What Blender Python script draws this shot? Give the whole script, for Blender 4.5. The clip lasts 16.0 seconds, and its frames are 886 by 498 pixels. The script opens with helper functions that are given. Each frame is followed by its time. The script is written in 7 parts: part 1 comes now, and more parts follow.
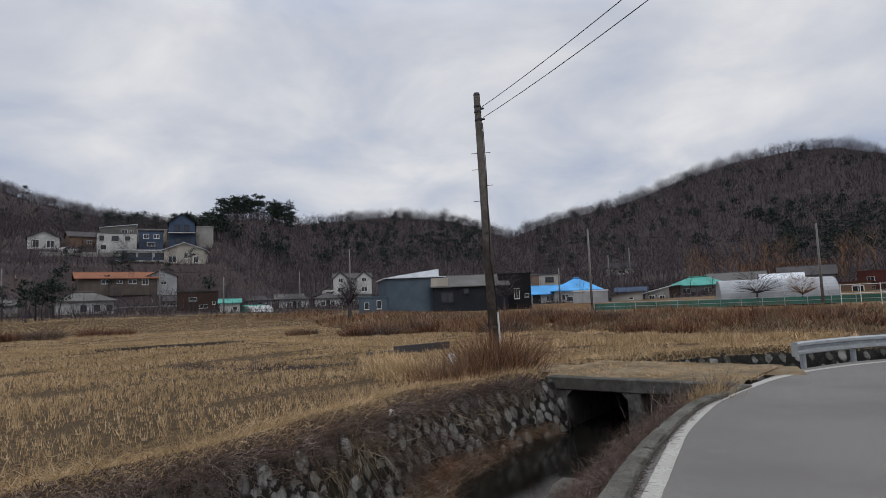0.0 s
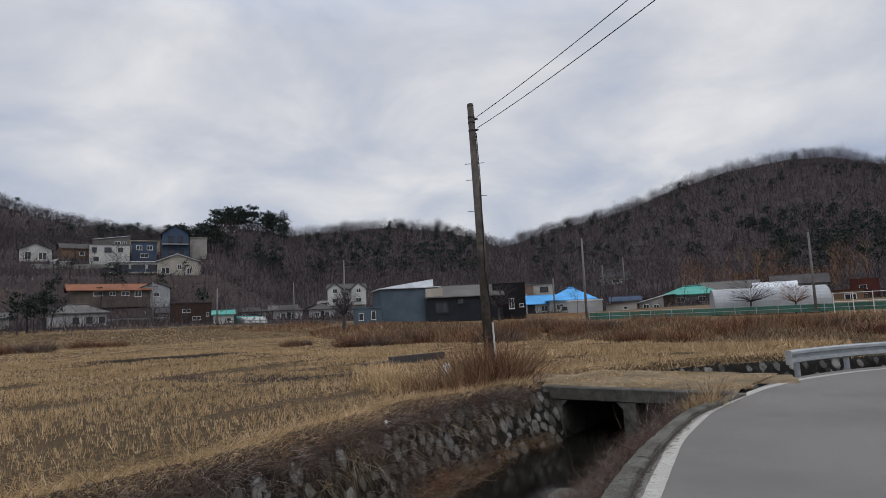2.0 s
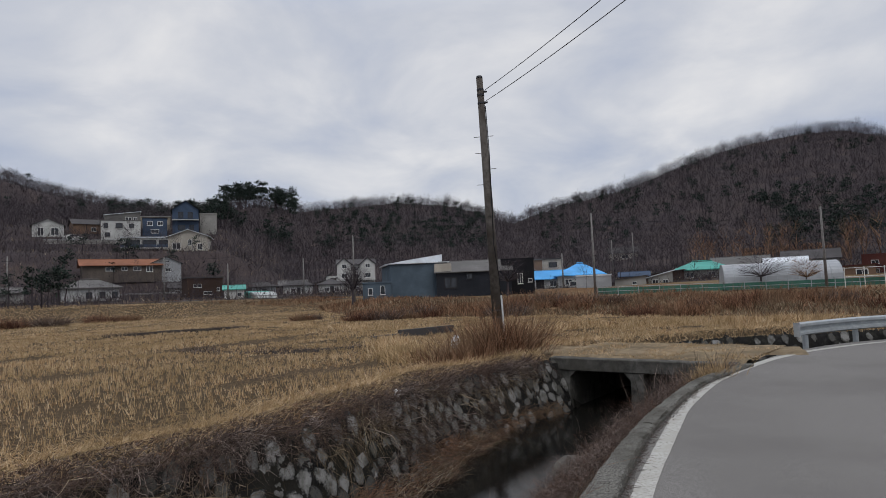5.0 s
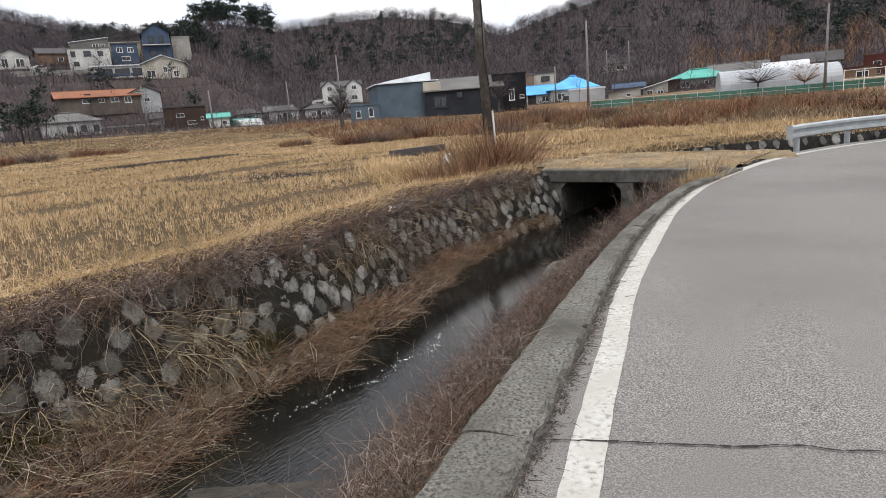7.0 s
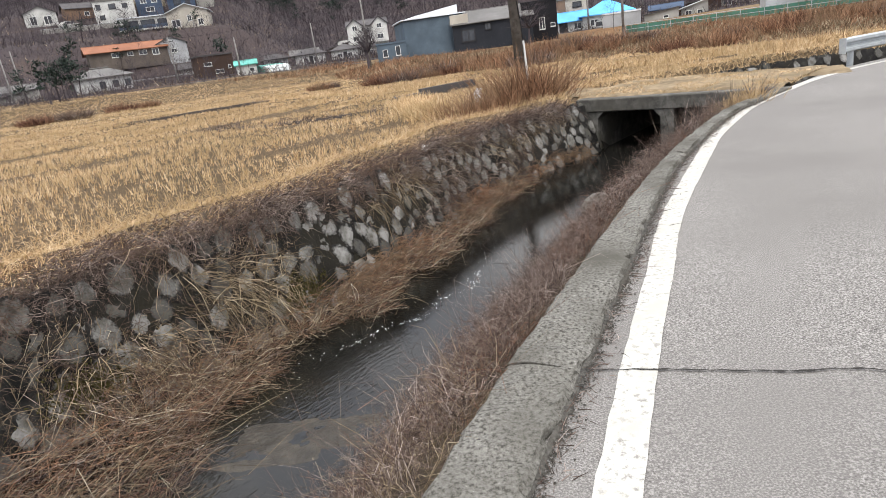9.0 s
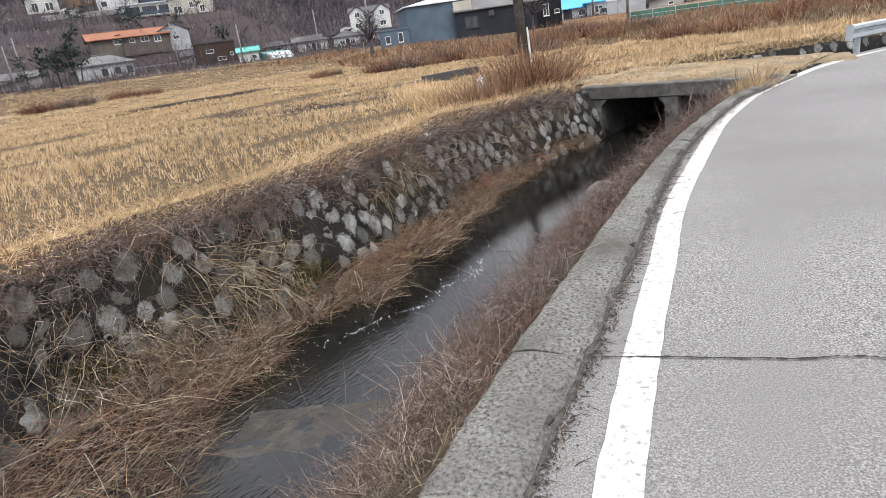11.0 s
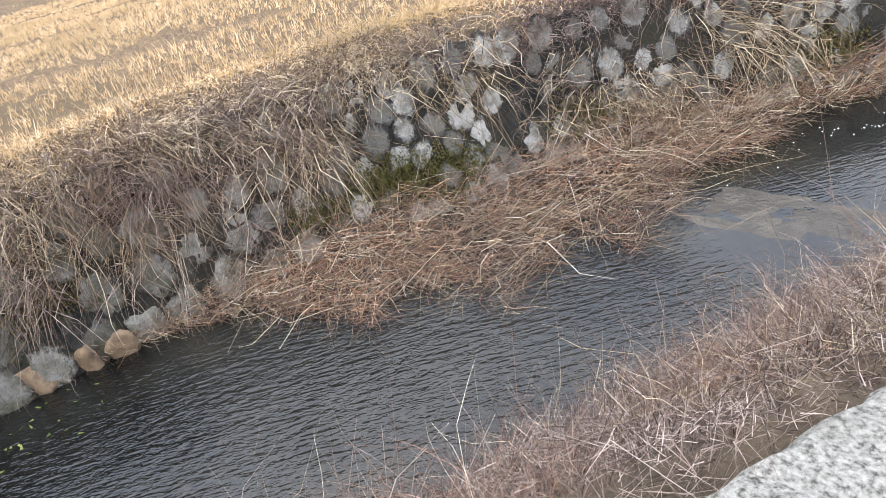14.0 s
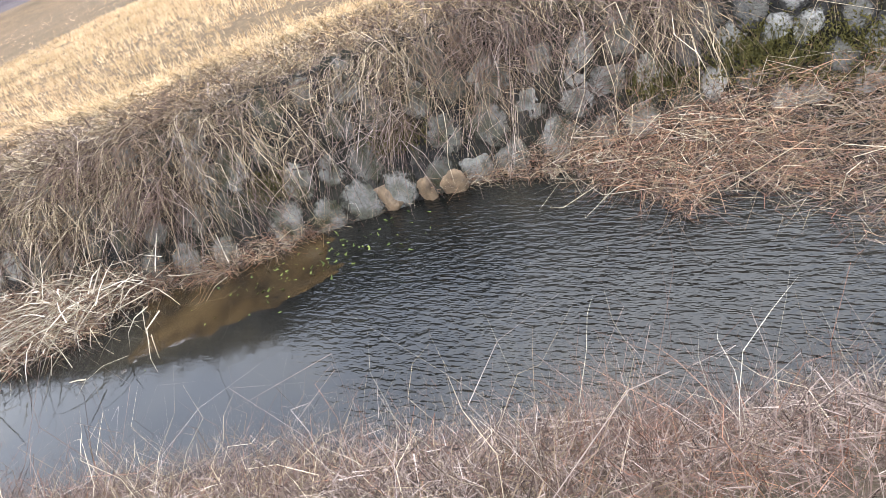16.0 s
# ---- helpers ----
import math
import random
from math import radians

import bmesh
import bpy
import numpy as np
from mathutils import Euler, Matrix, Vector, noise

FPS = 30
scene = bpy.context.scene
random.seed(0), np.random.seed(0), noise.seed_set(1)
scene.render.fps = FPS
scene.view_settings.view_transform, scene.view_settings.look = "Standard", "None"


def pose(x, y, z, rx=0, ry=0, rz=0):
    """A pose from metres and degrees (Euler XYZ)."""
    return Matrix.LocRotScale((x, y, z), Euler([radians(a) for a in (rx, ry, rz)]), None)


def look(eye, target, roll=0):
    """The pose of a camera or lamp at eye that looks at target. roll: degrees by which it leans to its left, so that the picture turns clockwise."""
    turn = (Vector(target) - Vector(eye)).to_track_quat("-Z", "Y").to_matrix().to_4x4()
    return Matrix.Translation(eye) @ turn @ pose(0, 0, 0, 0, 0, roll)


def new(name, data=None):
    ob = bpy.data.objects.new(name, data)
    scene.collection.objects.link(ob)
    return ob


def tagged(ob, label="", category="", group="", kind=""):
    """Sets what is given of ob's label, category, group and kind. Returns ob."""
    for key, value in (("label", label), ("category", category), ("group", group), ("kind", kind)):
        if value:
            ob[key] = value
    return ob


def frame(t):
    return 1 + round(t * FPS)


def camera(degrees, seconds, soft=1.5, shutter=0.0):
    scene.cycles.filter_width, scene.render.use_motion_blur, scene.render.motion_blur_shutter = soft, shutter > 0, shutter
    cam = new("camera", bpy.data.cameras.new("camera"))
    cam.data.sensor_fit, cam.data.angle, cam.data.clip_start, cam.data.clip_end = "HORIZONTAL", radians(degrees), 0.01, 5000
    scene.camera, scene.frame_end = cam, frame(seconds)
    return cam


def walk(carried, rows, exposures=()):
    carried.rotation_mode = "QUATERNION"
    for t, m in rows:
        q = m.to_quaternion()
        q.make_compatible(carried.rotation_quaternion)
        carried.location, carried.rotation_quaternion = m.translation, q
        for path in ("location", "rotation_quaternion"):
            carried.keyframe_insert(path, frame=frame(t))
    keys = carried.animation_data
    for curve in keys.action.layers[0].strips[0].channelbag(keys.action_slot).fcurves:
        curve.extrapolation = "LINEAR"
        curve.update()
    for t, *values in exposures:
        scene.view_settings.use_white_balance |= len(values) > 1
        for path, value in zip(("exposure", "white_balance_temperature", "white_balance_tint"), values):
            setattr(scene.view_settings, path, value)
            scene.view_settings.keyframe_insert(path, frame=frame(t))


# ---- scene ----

cam = camera(71.4, 16.0, soft=0.6)

# seconds, x, y, z, heading to the left of +y, pitch, roll
ROWS = [
    (0, 0.014, 0.010, 1.737, 0.00, 5.27, -2.15),
    (0.5, 0.014, 0.008, 1.740, -0.34, 5.32, -2.05),
    (1, 0.013, 0.013, 1.745, -0.27, 5.71, -2.09),
    (1.5, 0.016, -0.006, 1.741, -0.39, 6.07, -2.24),
    (2, 0.011, -0.003, 1.734, -0.56, 6.20, -2.46),
    (2.5, 0.008, -0.000, 1.723, -0.58, 6.55, -2.32),
    (3, -0.004, 0.014, 1.713, 1.82, 6.39, -3.92),
    (3.5, 0.002, -0.015, 1.703, 2.67, 6.21, -2.61),
    (4, 0.001, -0.036, 1.682, 2.33, 5.55, -2.10),
    (4.2, -0.000, -0.039, 1.669, 1.76, 5.02, -1.89),
    (6.3, 0.001, -0.064, 1.640, -0.45, 0.13, -3.00),
    (6.5, -0.022, -0.043, 1.594, -0.10, -3.76, -2.80),
    (7, 0.000, -0.000, 1.550, 0.62, -12.51, -4.69),
    (7.5, -0.014, 0.026, 1.525, 1.10, -16.64, -4.66),
    (8, -0.025, 0.027, 1.523, 1.71, -17.88, -5.31),
    (8.2, -0.033, 0.030, 1.524, 2.46, -17.78, -5.93),
    (10.3, -0.025, 0.062, 1.494, 5.64, -18.18, -9.18),
    (10.5, -0.022, 0.057, 1.495, 5.25, -18.34, -9.05),
    (11, -0.038, 0.035, 1.517, 5.01, -18.78, -8.11),
    (11.5, -0.080, 0.002, 1.532, 7.44, -18.86, -8.34),
    (12, -0.131, -0.019, 1.481, 14.89, -21.13, -9.55),
    (12.5, -0.158, -0.012, 1.453, 26.04, -24.40, -11.25),
    (13, -0.164, 0.033, 1.388, 36.85, -26.18, -12.24),
    (13.5, -0.207, 0.066, 1.382, 44.53, -28.41, -13.45),
    (14, -0.280, 0.115, 1.355, 53.48, -30.79, -15.47),
    (14.5, -0.333, 0.149, 1.304, 62.42, -32.49, -17.97),
    (15, -0.326, 0.202, 1.302, 72.13, -33.87, -20.52),
    (15.5, -0.334, 0.254, 1.278, 81.45, -33.60, -21.93),
    (16, -0.334, 0.259, 1.265, 91.25, -32.06, -23.32),
]


def held(x, y, z, yaw, pitch, roll):
    a, b = radians(yaw), radians(pitch)
    way = Vector((-math.sin(a) * math.cos(b), math.cos(a) * math.cos(b), math.sin(b)))
    return look((x, y, z), Vector((x, y, z)) + way * 10, roll)


EXPOSURE = [(0, -0.12, 6700, 10), (4.2, -0.12, 6700, 10), (6.3, -0.1, 6750, 10), (6.6, 0.08, 6900, 10), (7.0, 0.85, 7100, 10), (7.5, 1.26, 7150, 10), (8.2, 1.33, 7200, 10), (10.3, 1.4, 6850, 10), (12.0, 1.38, 6750, 10), (12.5, 1.45, 6750, 10), (13.0, 1.78, 6620, 10), (13.5, 2.02, 6520, 10), (14.5, 2.46, 6430, 10), (16.0, 2.52, 6430, 10)]
walk(cam, [(r[0], held(*r[1:])) for r in ROWS], EXPOSURE)

# ---------------------------------------------------------------- sky and sun


def build_sky():
    w = bpy.data.worlds.new("overcast_sky")
    scene.world = w
    w.use_nodes = True
    nt = w.node_tree
    nt.nodes.clear()
    N, L = nt.nodes.new, nt.links.new
    out, bg = N("ShaderNodeOutputWorld"), N("ShaderNodeBackground")
    tc, sep = N("ShaderNodeTexCoord"), N("ShaderNodeSeparateXYZ")
    L(tc.outputs["Generated"], sep.inputs[0])
    add = N("ShaderNodeMath"); add.operation = "ADD"; add.inputs[1].default_value = 0.32
    mx = N("ShaderNodeMath"); mx.operation = "MAXIMUM"; mx.inputs[1].default_value = 0.0
    L(sep.outputs[2], mx.inputs[0]); L(mx.outputs[0], add.inputs[0])
    dx = N("ShaderNodeMath"); dx.operation = "DIVIDE"
    dy = N("ShaderNodeMath"); dy.operation = "DIVIDE"
    L(sep.outputs[0], dx.inputs[0]); L(add.outputs[0], dx.inputs[1])
    L(sep.outputs[1], dy.inputs[0]); L(add.outputs[0], dy.inputs[1])
    com = N("ShaderNodeCombineXYZ")
    L(dx.outputs[0], com.inputs[0]); L(dy.outputs[0], com.inputs[1])
    n1 = N("ShaderNodeTexNoise"); n1.inputs["Scale"].default_value = 2.1; n1.inputs["Detail"].default_value = 6; n1.inputs["Roughness"].default_value = 0.52; n1.inputs["Distortion"].default_value = 0.35
    L(com.outputs[0], n1.inputs["Vector"])
    n2 = N("ShaderNodeTexNoise"); n2.inputs["Scale"].default_value = 0.9; n2.inputs["Detail"].default_value = 3
    L(com.outputs[0], n2.inputs["Vector"])
    both = N("ShaderNodeMath"); both.operation = "MULTIPLY_ADD"; both.inputs[1].default_value = 0.65
    half = N("ShaderNodeMath"); half.operation = "MULTIPLY"; half.inputs[1].default_value = 0.35
    L(n2.outputs["Fac"], half.inputs[0]); L(n1.outputs["Fac"], both.inputs[0]); L(half.outputs[0], both.inputs[2])
    ramp = N("ShaderNodeValToRGB")
    e = ramp.color_ramp.elements
    e[0].position, e[0].color = 0.36, (0.43, 0.50, 0.66, 1)
    e[1].position, e[1].color = 0.64, (0.88, 0.89, 0.92, 1)
    m = e.new(0.5); m.color = (0.63, 0.67, 0.76, 1)
    L(both.outputs[0], ramp.inputs[0])
    sky = N("ShaderNodeTexSky"); sky.sky_type = "NISHITA"; sky.sun_disc = False
    sky.sun_elevation, sky.sun_rotation = radians(55), radians(160)
    mul = N("ShaderNodeVectorMath"); mul.operation = "SCALE"; mul.inputs["Scale"].default_value = 0.1
    L(sky.outputs[0], mul.inputs[0])
    mix = N("ShaderNodeMix"); mix.data_type = "RGBA"; mix.inputs["Factor"].default_value = 0.94
    L(mul.outputs[0], mix.inputs[6]); L(ramp.outputs[0], mix.inputs[7])
    zen = N("ShaderNodeMapRange"); zen.inputs["From Min"].default_value, zen.inputs["From Max"].default_value = 0.42, 0.8
    zen.inputs["To Min"].default_value, zen.inputs["To Max"].default_value = 1.0, 2.0
    L(sep.outputs[2], zen.inputs["Value"])
    up = N("ShaderNodeVectorMath"); up.operation = "SCALE"
    L(mix.outputs[2], up.inputs[0]); L(zen.outputs[0], up.inputs["Scale"])
    L(up.outputs[0], bg.inputs[0])
    bg.inputs[1].default_value = 1.0
    L(bg.outputs[0], out.inputs[0])
    sun = new("sun", bpy.data.lights.new("sun", "SUN"))
    sun.data.energy, sun.data.angle, sun.data.color = 0.55, radians(14), (1, 0.96, 0.9)
    sun.matrix_world = look((12, -34, 52), (0, 0, 0))


build_sky()

# ---------------------------------------------------------------- materials


def ramp_node(nt, stops):
    r = nt.nodes.new("ShaderNodeValToRGB")
    e = r.color_ramp.elements
    while len(e) < len(stops):
        e.new(0.5)
    for k, (p, c) in zip(e, stops):
        k.position, k.color = p, (*c, 1)
    return r


def surface(name, stops, scale=3.0, detail=6, rough=0.85, metal=0.0, bump=0.3, bump_scale=30.0, second=None, second_scale=0.6, source="noise", spec=0.1, bump_dist=0.02):
    """Colour from noise (or a piece's own random number) through a ramp, broken by a second, larger noise; relief from a finer one."""
    m = bpy.data.materials.new(name)
    m.use_nodes = True
    nt = m.node_tree
    b = nt.nodes["Principled BSDF"]
    b.inputs["Roughness"].default_value, b.inputs["Metallic"].default_value = rough, metal
    b.inputs["Specular IOR Level"].default_value = spec
    L = nt.links.new
    geo, tc = nt.nodes.new("ShaderNodeNewGeometry"), nt.nodes.new("ShaderNodeTexCoord")
    vec = geo.outputs["Position"]
    r = ramp_node(nt, stops)
    if source == "island":
        L(geo.outputs["Random Per Island"], r.inputs[0])
    else:
        n = nt.nodes.new("ShaderNodeTexNoise")
        n.inputs["Scale"].default_value, n.inputs["Detail"].default_value = scale, detail
        n.inputs["Roughness"].default_value = 0.62
        L(vec, n.inputs["Vector"])
        if source == "object":
            oi = nt.nodes.new("ShaderNodeObjectInfo")
            mm = nt.nodes.new("ShaderNodeMath"); mm.operation = "MULTIPLY_ADD"; mm.inputs[1].default_value = 0.55
            sc = nt.nodes.new("ShaderNodeMath"); sc.operation = "MULTIPLY"; sc.inputs[1].default_value = 0.5
            L(oi.outputs["Random"], mm.inputs[0]); L(n.outputs["Fac"], sc.inputs[0]); L(sc.outputs[0], mm.inputs[2])
            L(mm.outputs[0], r.inputs[0])
        else:
            L(n.outputs["Fac"], r.inputs[0])
    col = r.outputs[0]
    if second:
        n2 = nt.nodes.new("ShaderNodeTexNoise")
        n2.inputs["Scale"].default_value, n2.inputs["Detail"].default_value = second_scale, 5
        L(vec, n2.inputs["Vector"])
        r2 = ramp_node(nt, [(0.42, (0, 0, 0)), (0.66, (1, 1, 1))])
        L(n2.outputs["Fac"], r2.inputs[0])
        mix = nt.nodes.new("ShaderNodeMix"); mix.data_type = "RGBA"
        L(r2.outputs[0], mix.inputs["Factor"]); L(col, mix.inputs[6])
        mix.inputs[7].default_value = (*second, 1)
        col = mix.outputs[2]
    L(col, b.inputs["Base Color"])
    if bump:
        nb = nt.nodes.new("ShaderNodeTexNoise")
        nb.inputs["Scale"].default_value, nb.inputs["Detail"].default_value = bump_scale, 6
        L(vec, nb.inputs["Vector"])
        bp = nt.nodes.new("ShaderNodeBump")
        bp.inputs["Strength"].default_value, bp.inputs["Distance"].default_value = bump, bump_dist
        L(nb.outputs["Fac"], bp.inputs["Height"]); L(bp.outputs[0], b.inputs["Normal"])
    return m


def plain(name, col, rough=0.6, metal=0.0, vary=0.12):
    d = tuple(c * (1 - vary) for c in col)
    u = tuple(min(1, c * (1 + vary)) for c in col)
    return surface(name, [(0.3, d), (0.7, u)], 1.7, 6, rough, metal, 0.15, 25)


ASPHALT = surface("asphalt", [(0.34, (0.058, 0.054, 0.05)), (0.5, (0.155, 0.147, 0.138)), (0.64, (0.31, 0.297, 0.28))], 120, 4, 0.9, 0, 0.5, 160, (0.142, 0.134, 0.126), 0.5, bump_dist=0.006)
PAINT = surface("road_paint", [(0.36, (0.2, 0.193, 0.175)), (0.45, (0.37, 0.36, 0.33)), (0.62, (0.44, 0.43, 0.4))], 30, 10, 0.8, 0, 0.5, 130, (0.35, 0.34, 0.305), 4, bump_dist=0.006)
KERB = surface("weathered_concrete", [(0.36, (0.038, 0.036, 0.031)), (0.46, (0.115, 0.11, 0.098)), (0.56, (0.17, 0.163, 0.147)), (0.65, (0.2, 0.193, 0.176)), (0.72, (0.35, 0.34, 0.315))], 58, 15, 0.93, 0, 0.6, 110, (0.075, 0.071, 0.06), 1.4)
CONCRETE = surface("culvert_concrete", [(0.35, (0.0382, 0.0374, 0.034)), (0.65, (0.128, 0.123, 0.111))], 5, 9, 0.9, 0, 0.3, 40, (0.0638, 0.0595, 0.051), 1.2)
MORTAR = surface("stained_mortar", [(0.35, (0.0064, 0.0064, 0.0064)), (0.55, (0.0176, 0.0168, 0.016)), (0.75, (0.056, 0.0536, 0.048))], 4.5, 9, 0.95, 0, 0.8, 35, (0.022, 0.02, 0.015), 0.9)


def rimmed(m, dirt):
    """Dirt and mortar smeared raggedly over a stone's rim."""
    nt = m.node_tree
    b = nt.nodes["Principled BSDF"]
    L = nt.links.new
    col = b.inputs["Base Color"].links[0].from_socket
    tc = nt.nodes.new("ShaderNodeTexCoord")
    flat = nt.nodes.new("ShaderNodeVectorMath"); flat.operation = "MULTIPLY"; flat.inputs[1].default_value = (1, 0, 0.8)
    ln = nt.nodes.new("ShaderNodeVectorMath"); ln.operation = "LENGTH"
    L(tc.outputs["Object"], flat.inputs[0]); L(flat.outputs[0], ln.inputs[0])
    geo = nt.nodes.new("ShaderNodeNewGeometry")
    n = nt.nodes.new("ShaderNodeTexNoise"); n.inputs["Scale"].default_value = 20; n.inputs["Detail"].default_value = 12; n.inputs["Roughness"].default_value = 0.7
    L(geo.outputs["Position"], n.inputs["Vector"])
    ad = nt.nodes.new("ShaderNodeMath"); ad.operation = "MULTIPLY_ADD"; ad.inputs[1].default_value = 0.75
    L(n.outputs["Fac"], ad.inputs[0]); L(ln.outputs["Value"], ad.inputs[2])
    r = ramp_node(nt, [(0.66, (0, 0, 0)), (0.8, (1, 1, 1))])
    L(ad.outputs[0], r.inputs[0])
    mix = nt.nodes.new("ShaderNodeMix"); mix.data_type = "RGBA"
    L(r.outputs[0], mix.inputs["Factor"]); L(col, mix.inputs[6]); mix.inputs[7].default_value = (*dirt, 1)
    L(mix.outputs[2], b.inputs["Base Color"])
    return m


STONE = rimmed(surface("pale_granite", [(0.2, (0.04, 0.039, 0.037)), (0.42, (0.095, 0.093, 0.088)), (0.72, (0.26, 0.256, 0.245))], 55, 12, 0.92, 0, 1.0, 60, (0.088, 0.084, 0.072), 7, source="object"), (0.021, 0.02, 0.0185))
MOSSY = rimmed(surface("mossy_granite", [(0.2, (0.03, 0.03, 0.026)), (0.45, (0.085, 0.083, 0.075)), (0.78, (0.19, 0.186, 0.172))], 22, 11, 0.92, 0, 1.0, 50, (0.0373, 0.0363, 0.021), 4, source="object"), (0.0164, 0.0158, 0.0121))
OCHRE = surface("ochre_stone", [(0.3, (0.06, 0.045, 0.032)), (0.7, (0.19, 0.135, 0.085))], 9, 8, 0.6, 0, 0.6, 40)
SOIL = surface("dry_field", [(0.4, (0.025, 0.017, 0.011)), (0.52, (0.085, 0.056, 0.031)), (0.68, (0.26, 0.18, 0.1))], 16, 12, 0.95, 0, 0.8, 14, (0.06, 0.042, 0.023), 0.22, bump_dist=0.06)
PALE = surface("pale_reeds", [(0.0, (0.16, 0.13, 0.09)), (0.5, (0.36, 0.31, 0.23)), (1.0, (0.6, 0.54, 0.43))], rough=0.8, bump=0, source="island")
# cool mauve cast in this colour stands in for the haze of distance
LITTER = surface("woodland_floor", [(0.35, (0.028, 0.023, 0.026)), (0.55, (0.055, 0.044, 0.045)), (0.75, (0.1, 0.07, 0.055))], 0.09, 12, 0.95, 0, 0.5, 0.6, (0.055, 0.042, 0.04), 0.02, bump_dist=0.8)
BANK = surface("damp_bank_earth", [(0.35, (0.031, 0.0248, 0.0186)), (0.6, (0.0744, 0.0558, 0.0372)), (0.8, (0.124, 0.093, 0.062))], 5, 10, 0.95, 0, 0.8, 20, (0.062, 0.0496, 0.031), 1.0, bump_dist=0.05)
STRAW = surface("straw", [(0.0, (0.16, 0.096, 0.047)), (0.3, (0.43, 0.289, 0.155)), (0.75, (0.63, 0.455, 0.268)), (1.0, (0.73, 0.585, 0.4))], rough=0.8, bump=0, source="island", second=(0.35, 0.25, 0.135), second_scale=0.4)
DRY = surface("dry_grass", [(0.0, (0.03, 0.02, 0.013)), (0.35, (0.115, 0.083, 0.052)), (0.75, (0.28, 0.218, 0.14)), (1.0, (0.54, 0.455, 0.325))], rough=0.8, bump=0, source="island", second=(0.115, 0.08, 0.053), second_scale=0.7)
RUST = surface("rust_weeds", [(0.0, (0.04, 0.02, 0.013)), (0.5, (0.18, 0.089, 0.05)), (1.0, (0.4, 0.24, 0.15))], rough=0.85, bump=0, source="island", second=(0.19, 0.127, 0.08), second_scale=0.8)
RUSSET = surface("russet_stems", [(0.0, (0.03, 0.014, 0.01)), (0.5, (0.115, 0.053, 0.035)), (1.0, (0.26, 0.14, 0.09))], rough=0.85, bump=0, source="island")
MUD = surface("wet_mud", [(0.35, (0.012, 0.01, 0.009)), (0.65, (0.05, 0.038, 0.03))], 6, 9, 0.85, 0, 0.8, 18, (0.03, 0.024, 0.019), 0.8, bump_dist=0.04)
GRIT = surface("road_grit", [(0.35, (0.035, 0.033, 0.03)), (0.65, (0.11, 0.105, 0.095))], 40, 9, 0.95, 0, 0.8, 60, (0.06, 0.055, 0.046), 1.5)
BRUSH = surface("grey_brush", [(0.0, (0.014, 0.01, 0.009)), (0.45, (0.082, 0.058, 0.049)), (0.8, (0.19, 0.148, 0.127)), (1.0, (0.38, 0.315, 0.275))], rough=0.85, bump=0, source="island", second=(0.095, 0.063, 0.05), second_scale=1.1)
# blue-mauve tint here also carries the hills' distance haze, put into the colour
BRANCH = surface("bare_branches", [(0.0, (0.023, 0.02, 0.025)), (0.5, (0.054, 0.046, 0.052)), (1.0, (0.125, 0.108, 0.112))], rough=0.9, bump=0, source="island", second=(0.056, 0.045, 0.049), second_scale=0.03)
NEEDLES = surface("pine_needles", [(0.0, (0.011, 0.016, 0.015)), (0.5, (0.022, 0.032, 0.027)), (1.0, (0.042, 0.056, 0.044))], rough=0.8, bump=0, source="island")
WEED = surface("green_water_weed", [(0.0, (0.035, 0.05, 0.014)), (1.0, (0.11, 0.13, 0.038))], rough=0.7, bump=0, source="island")
MOSS = surface("moss", [(0.3, (0.024, 0.024, 0.009)), (0.7, (0.085, 0.074, 0.022))], 25, 8, 0.95, 0, 0.9, 60)
FOAM = plain("foam", (0.72, 0.72, 0.7), 0.6)
WEATHERED_POLE = surface("pole_concrete", [(0.3, (0.055, 0.05, 0.045)), (0.7, (0.165, 0.15, 0.136))], 6, 8, 0.9, 0, 0.3, 40, (0.06, 0.05, 0.043), 1.5)
VILLAGE_POLE = surface("pale_pole_concrete", [(0.3, (0.12, 0.115, 0.11)), (0.7, (0.24, 0.23, 0.22))], 4, 8, 0.9, 0, 0.2, 30)
STEEL = surface("galvanised_steel", [(0.3, (0.27, 0.295, 0.31)), (0.7, (0.4, 0.425, 0.44))], 5, 8, 0.5, 0.35, 0.1, 40)
DARK_STEEL = plain("dark_steel", (0.05, 0.05, 0.055), 0.5, 0.5)
WIRE = plain("wire_insulation", (0.02, 0.02, 0.022), 0.6)


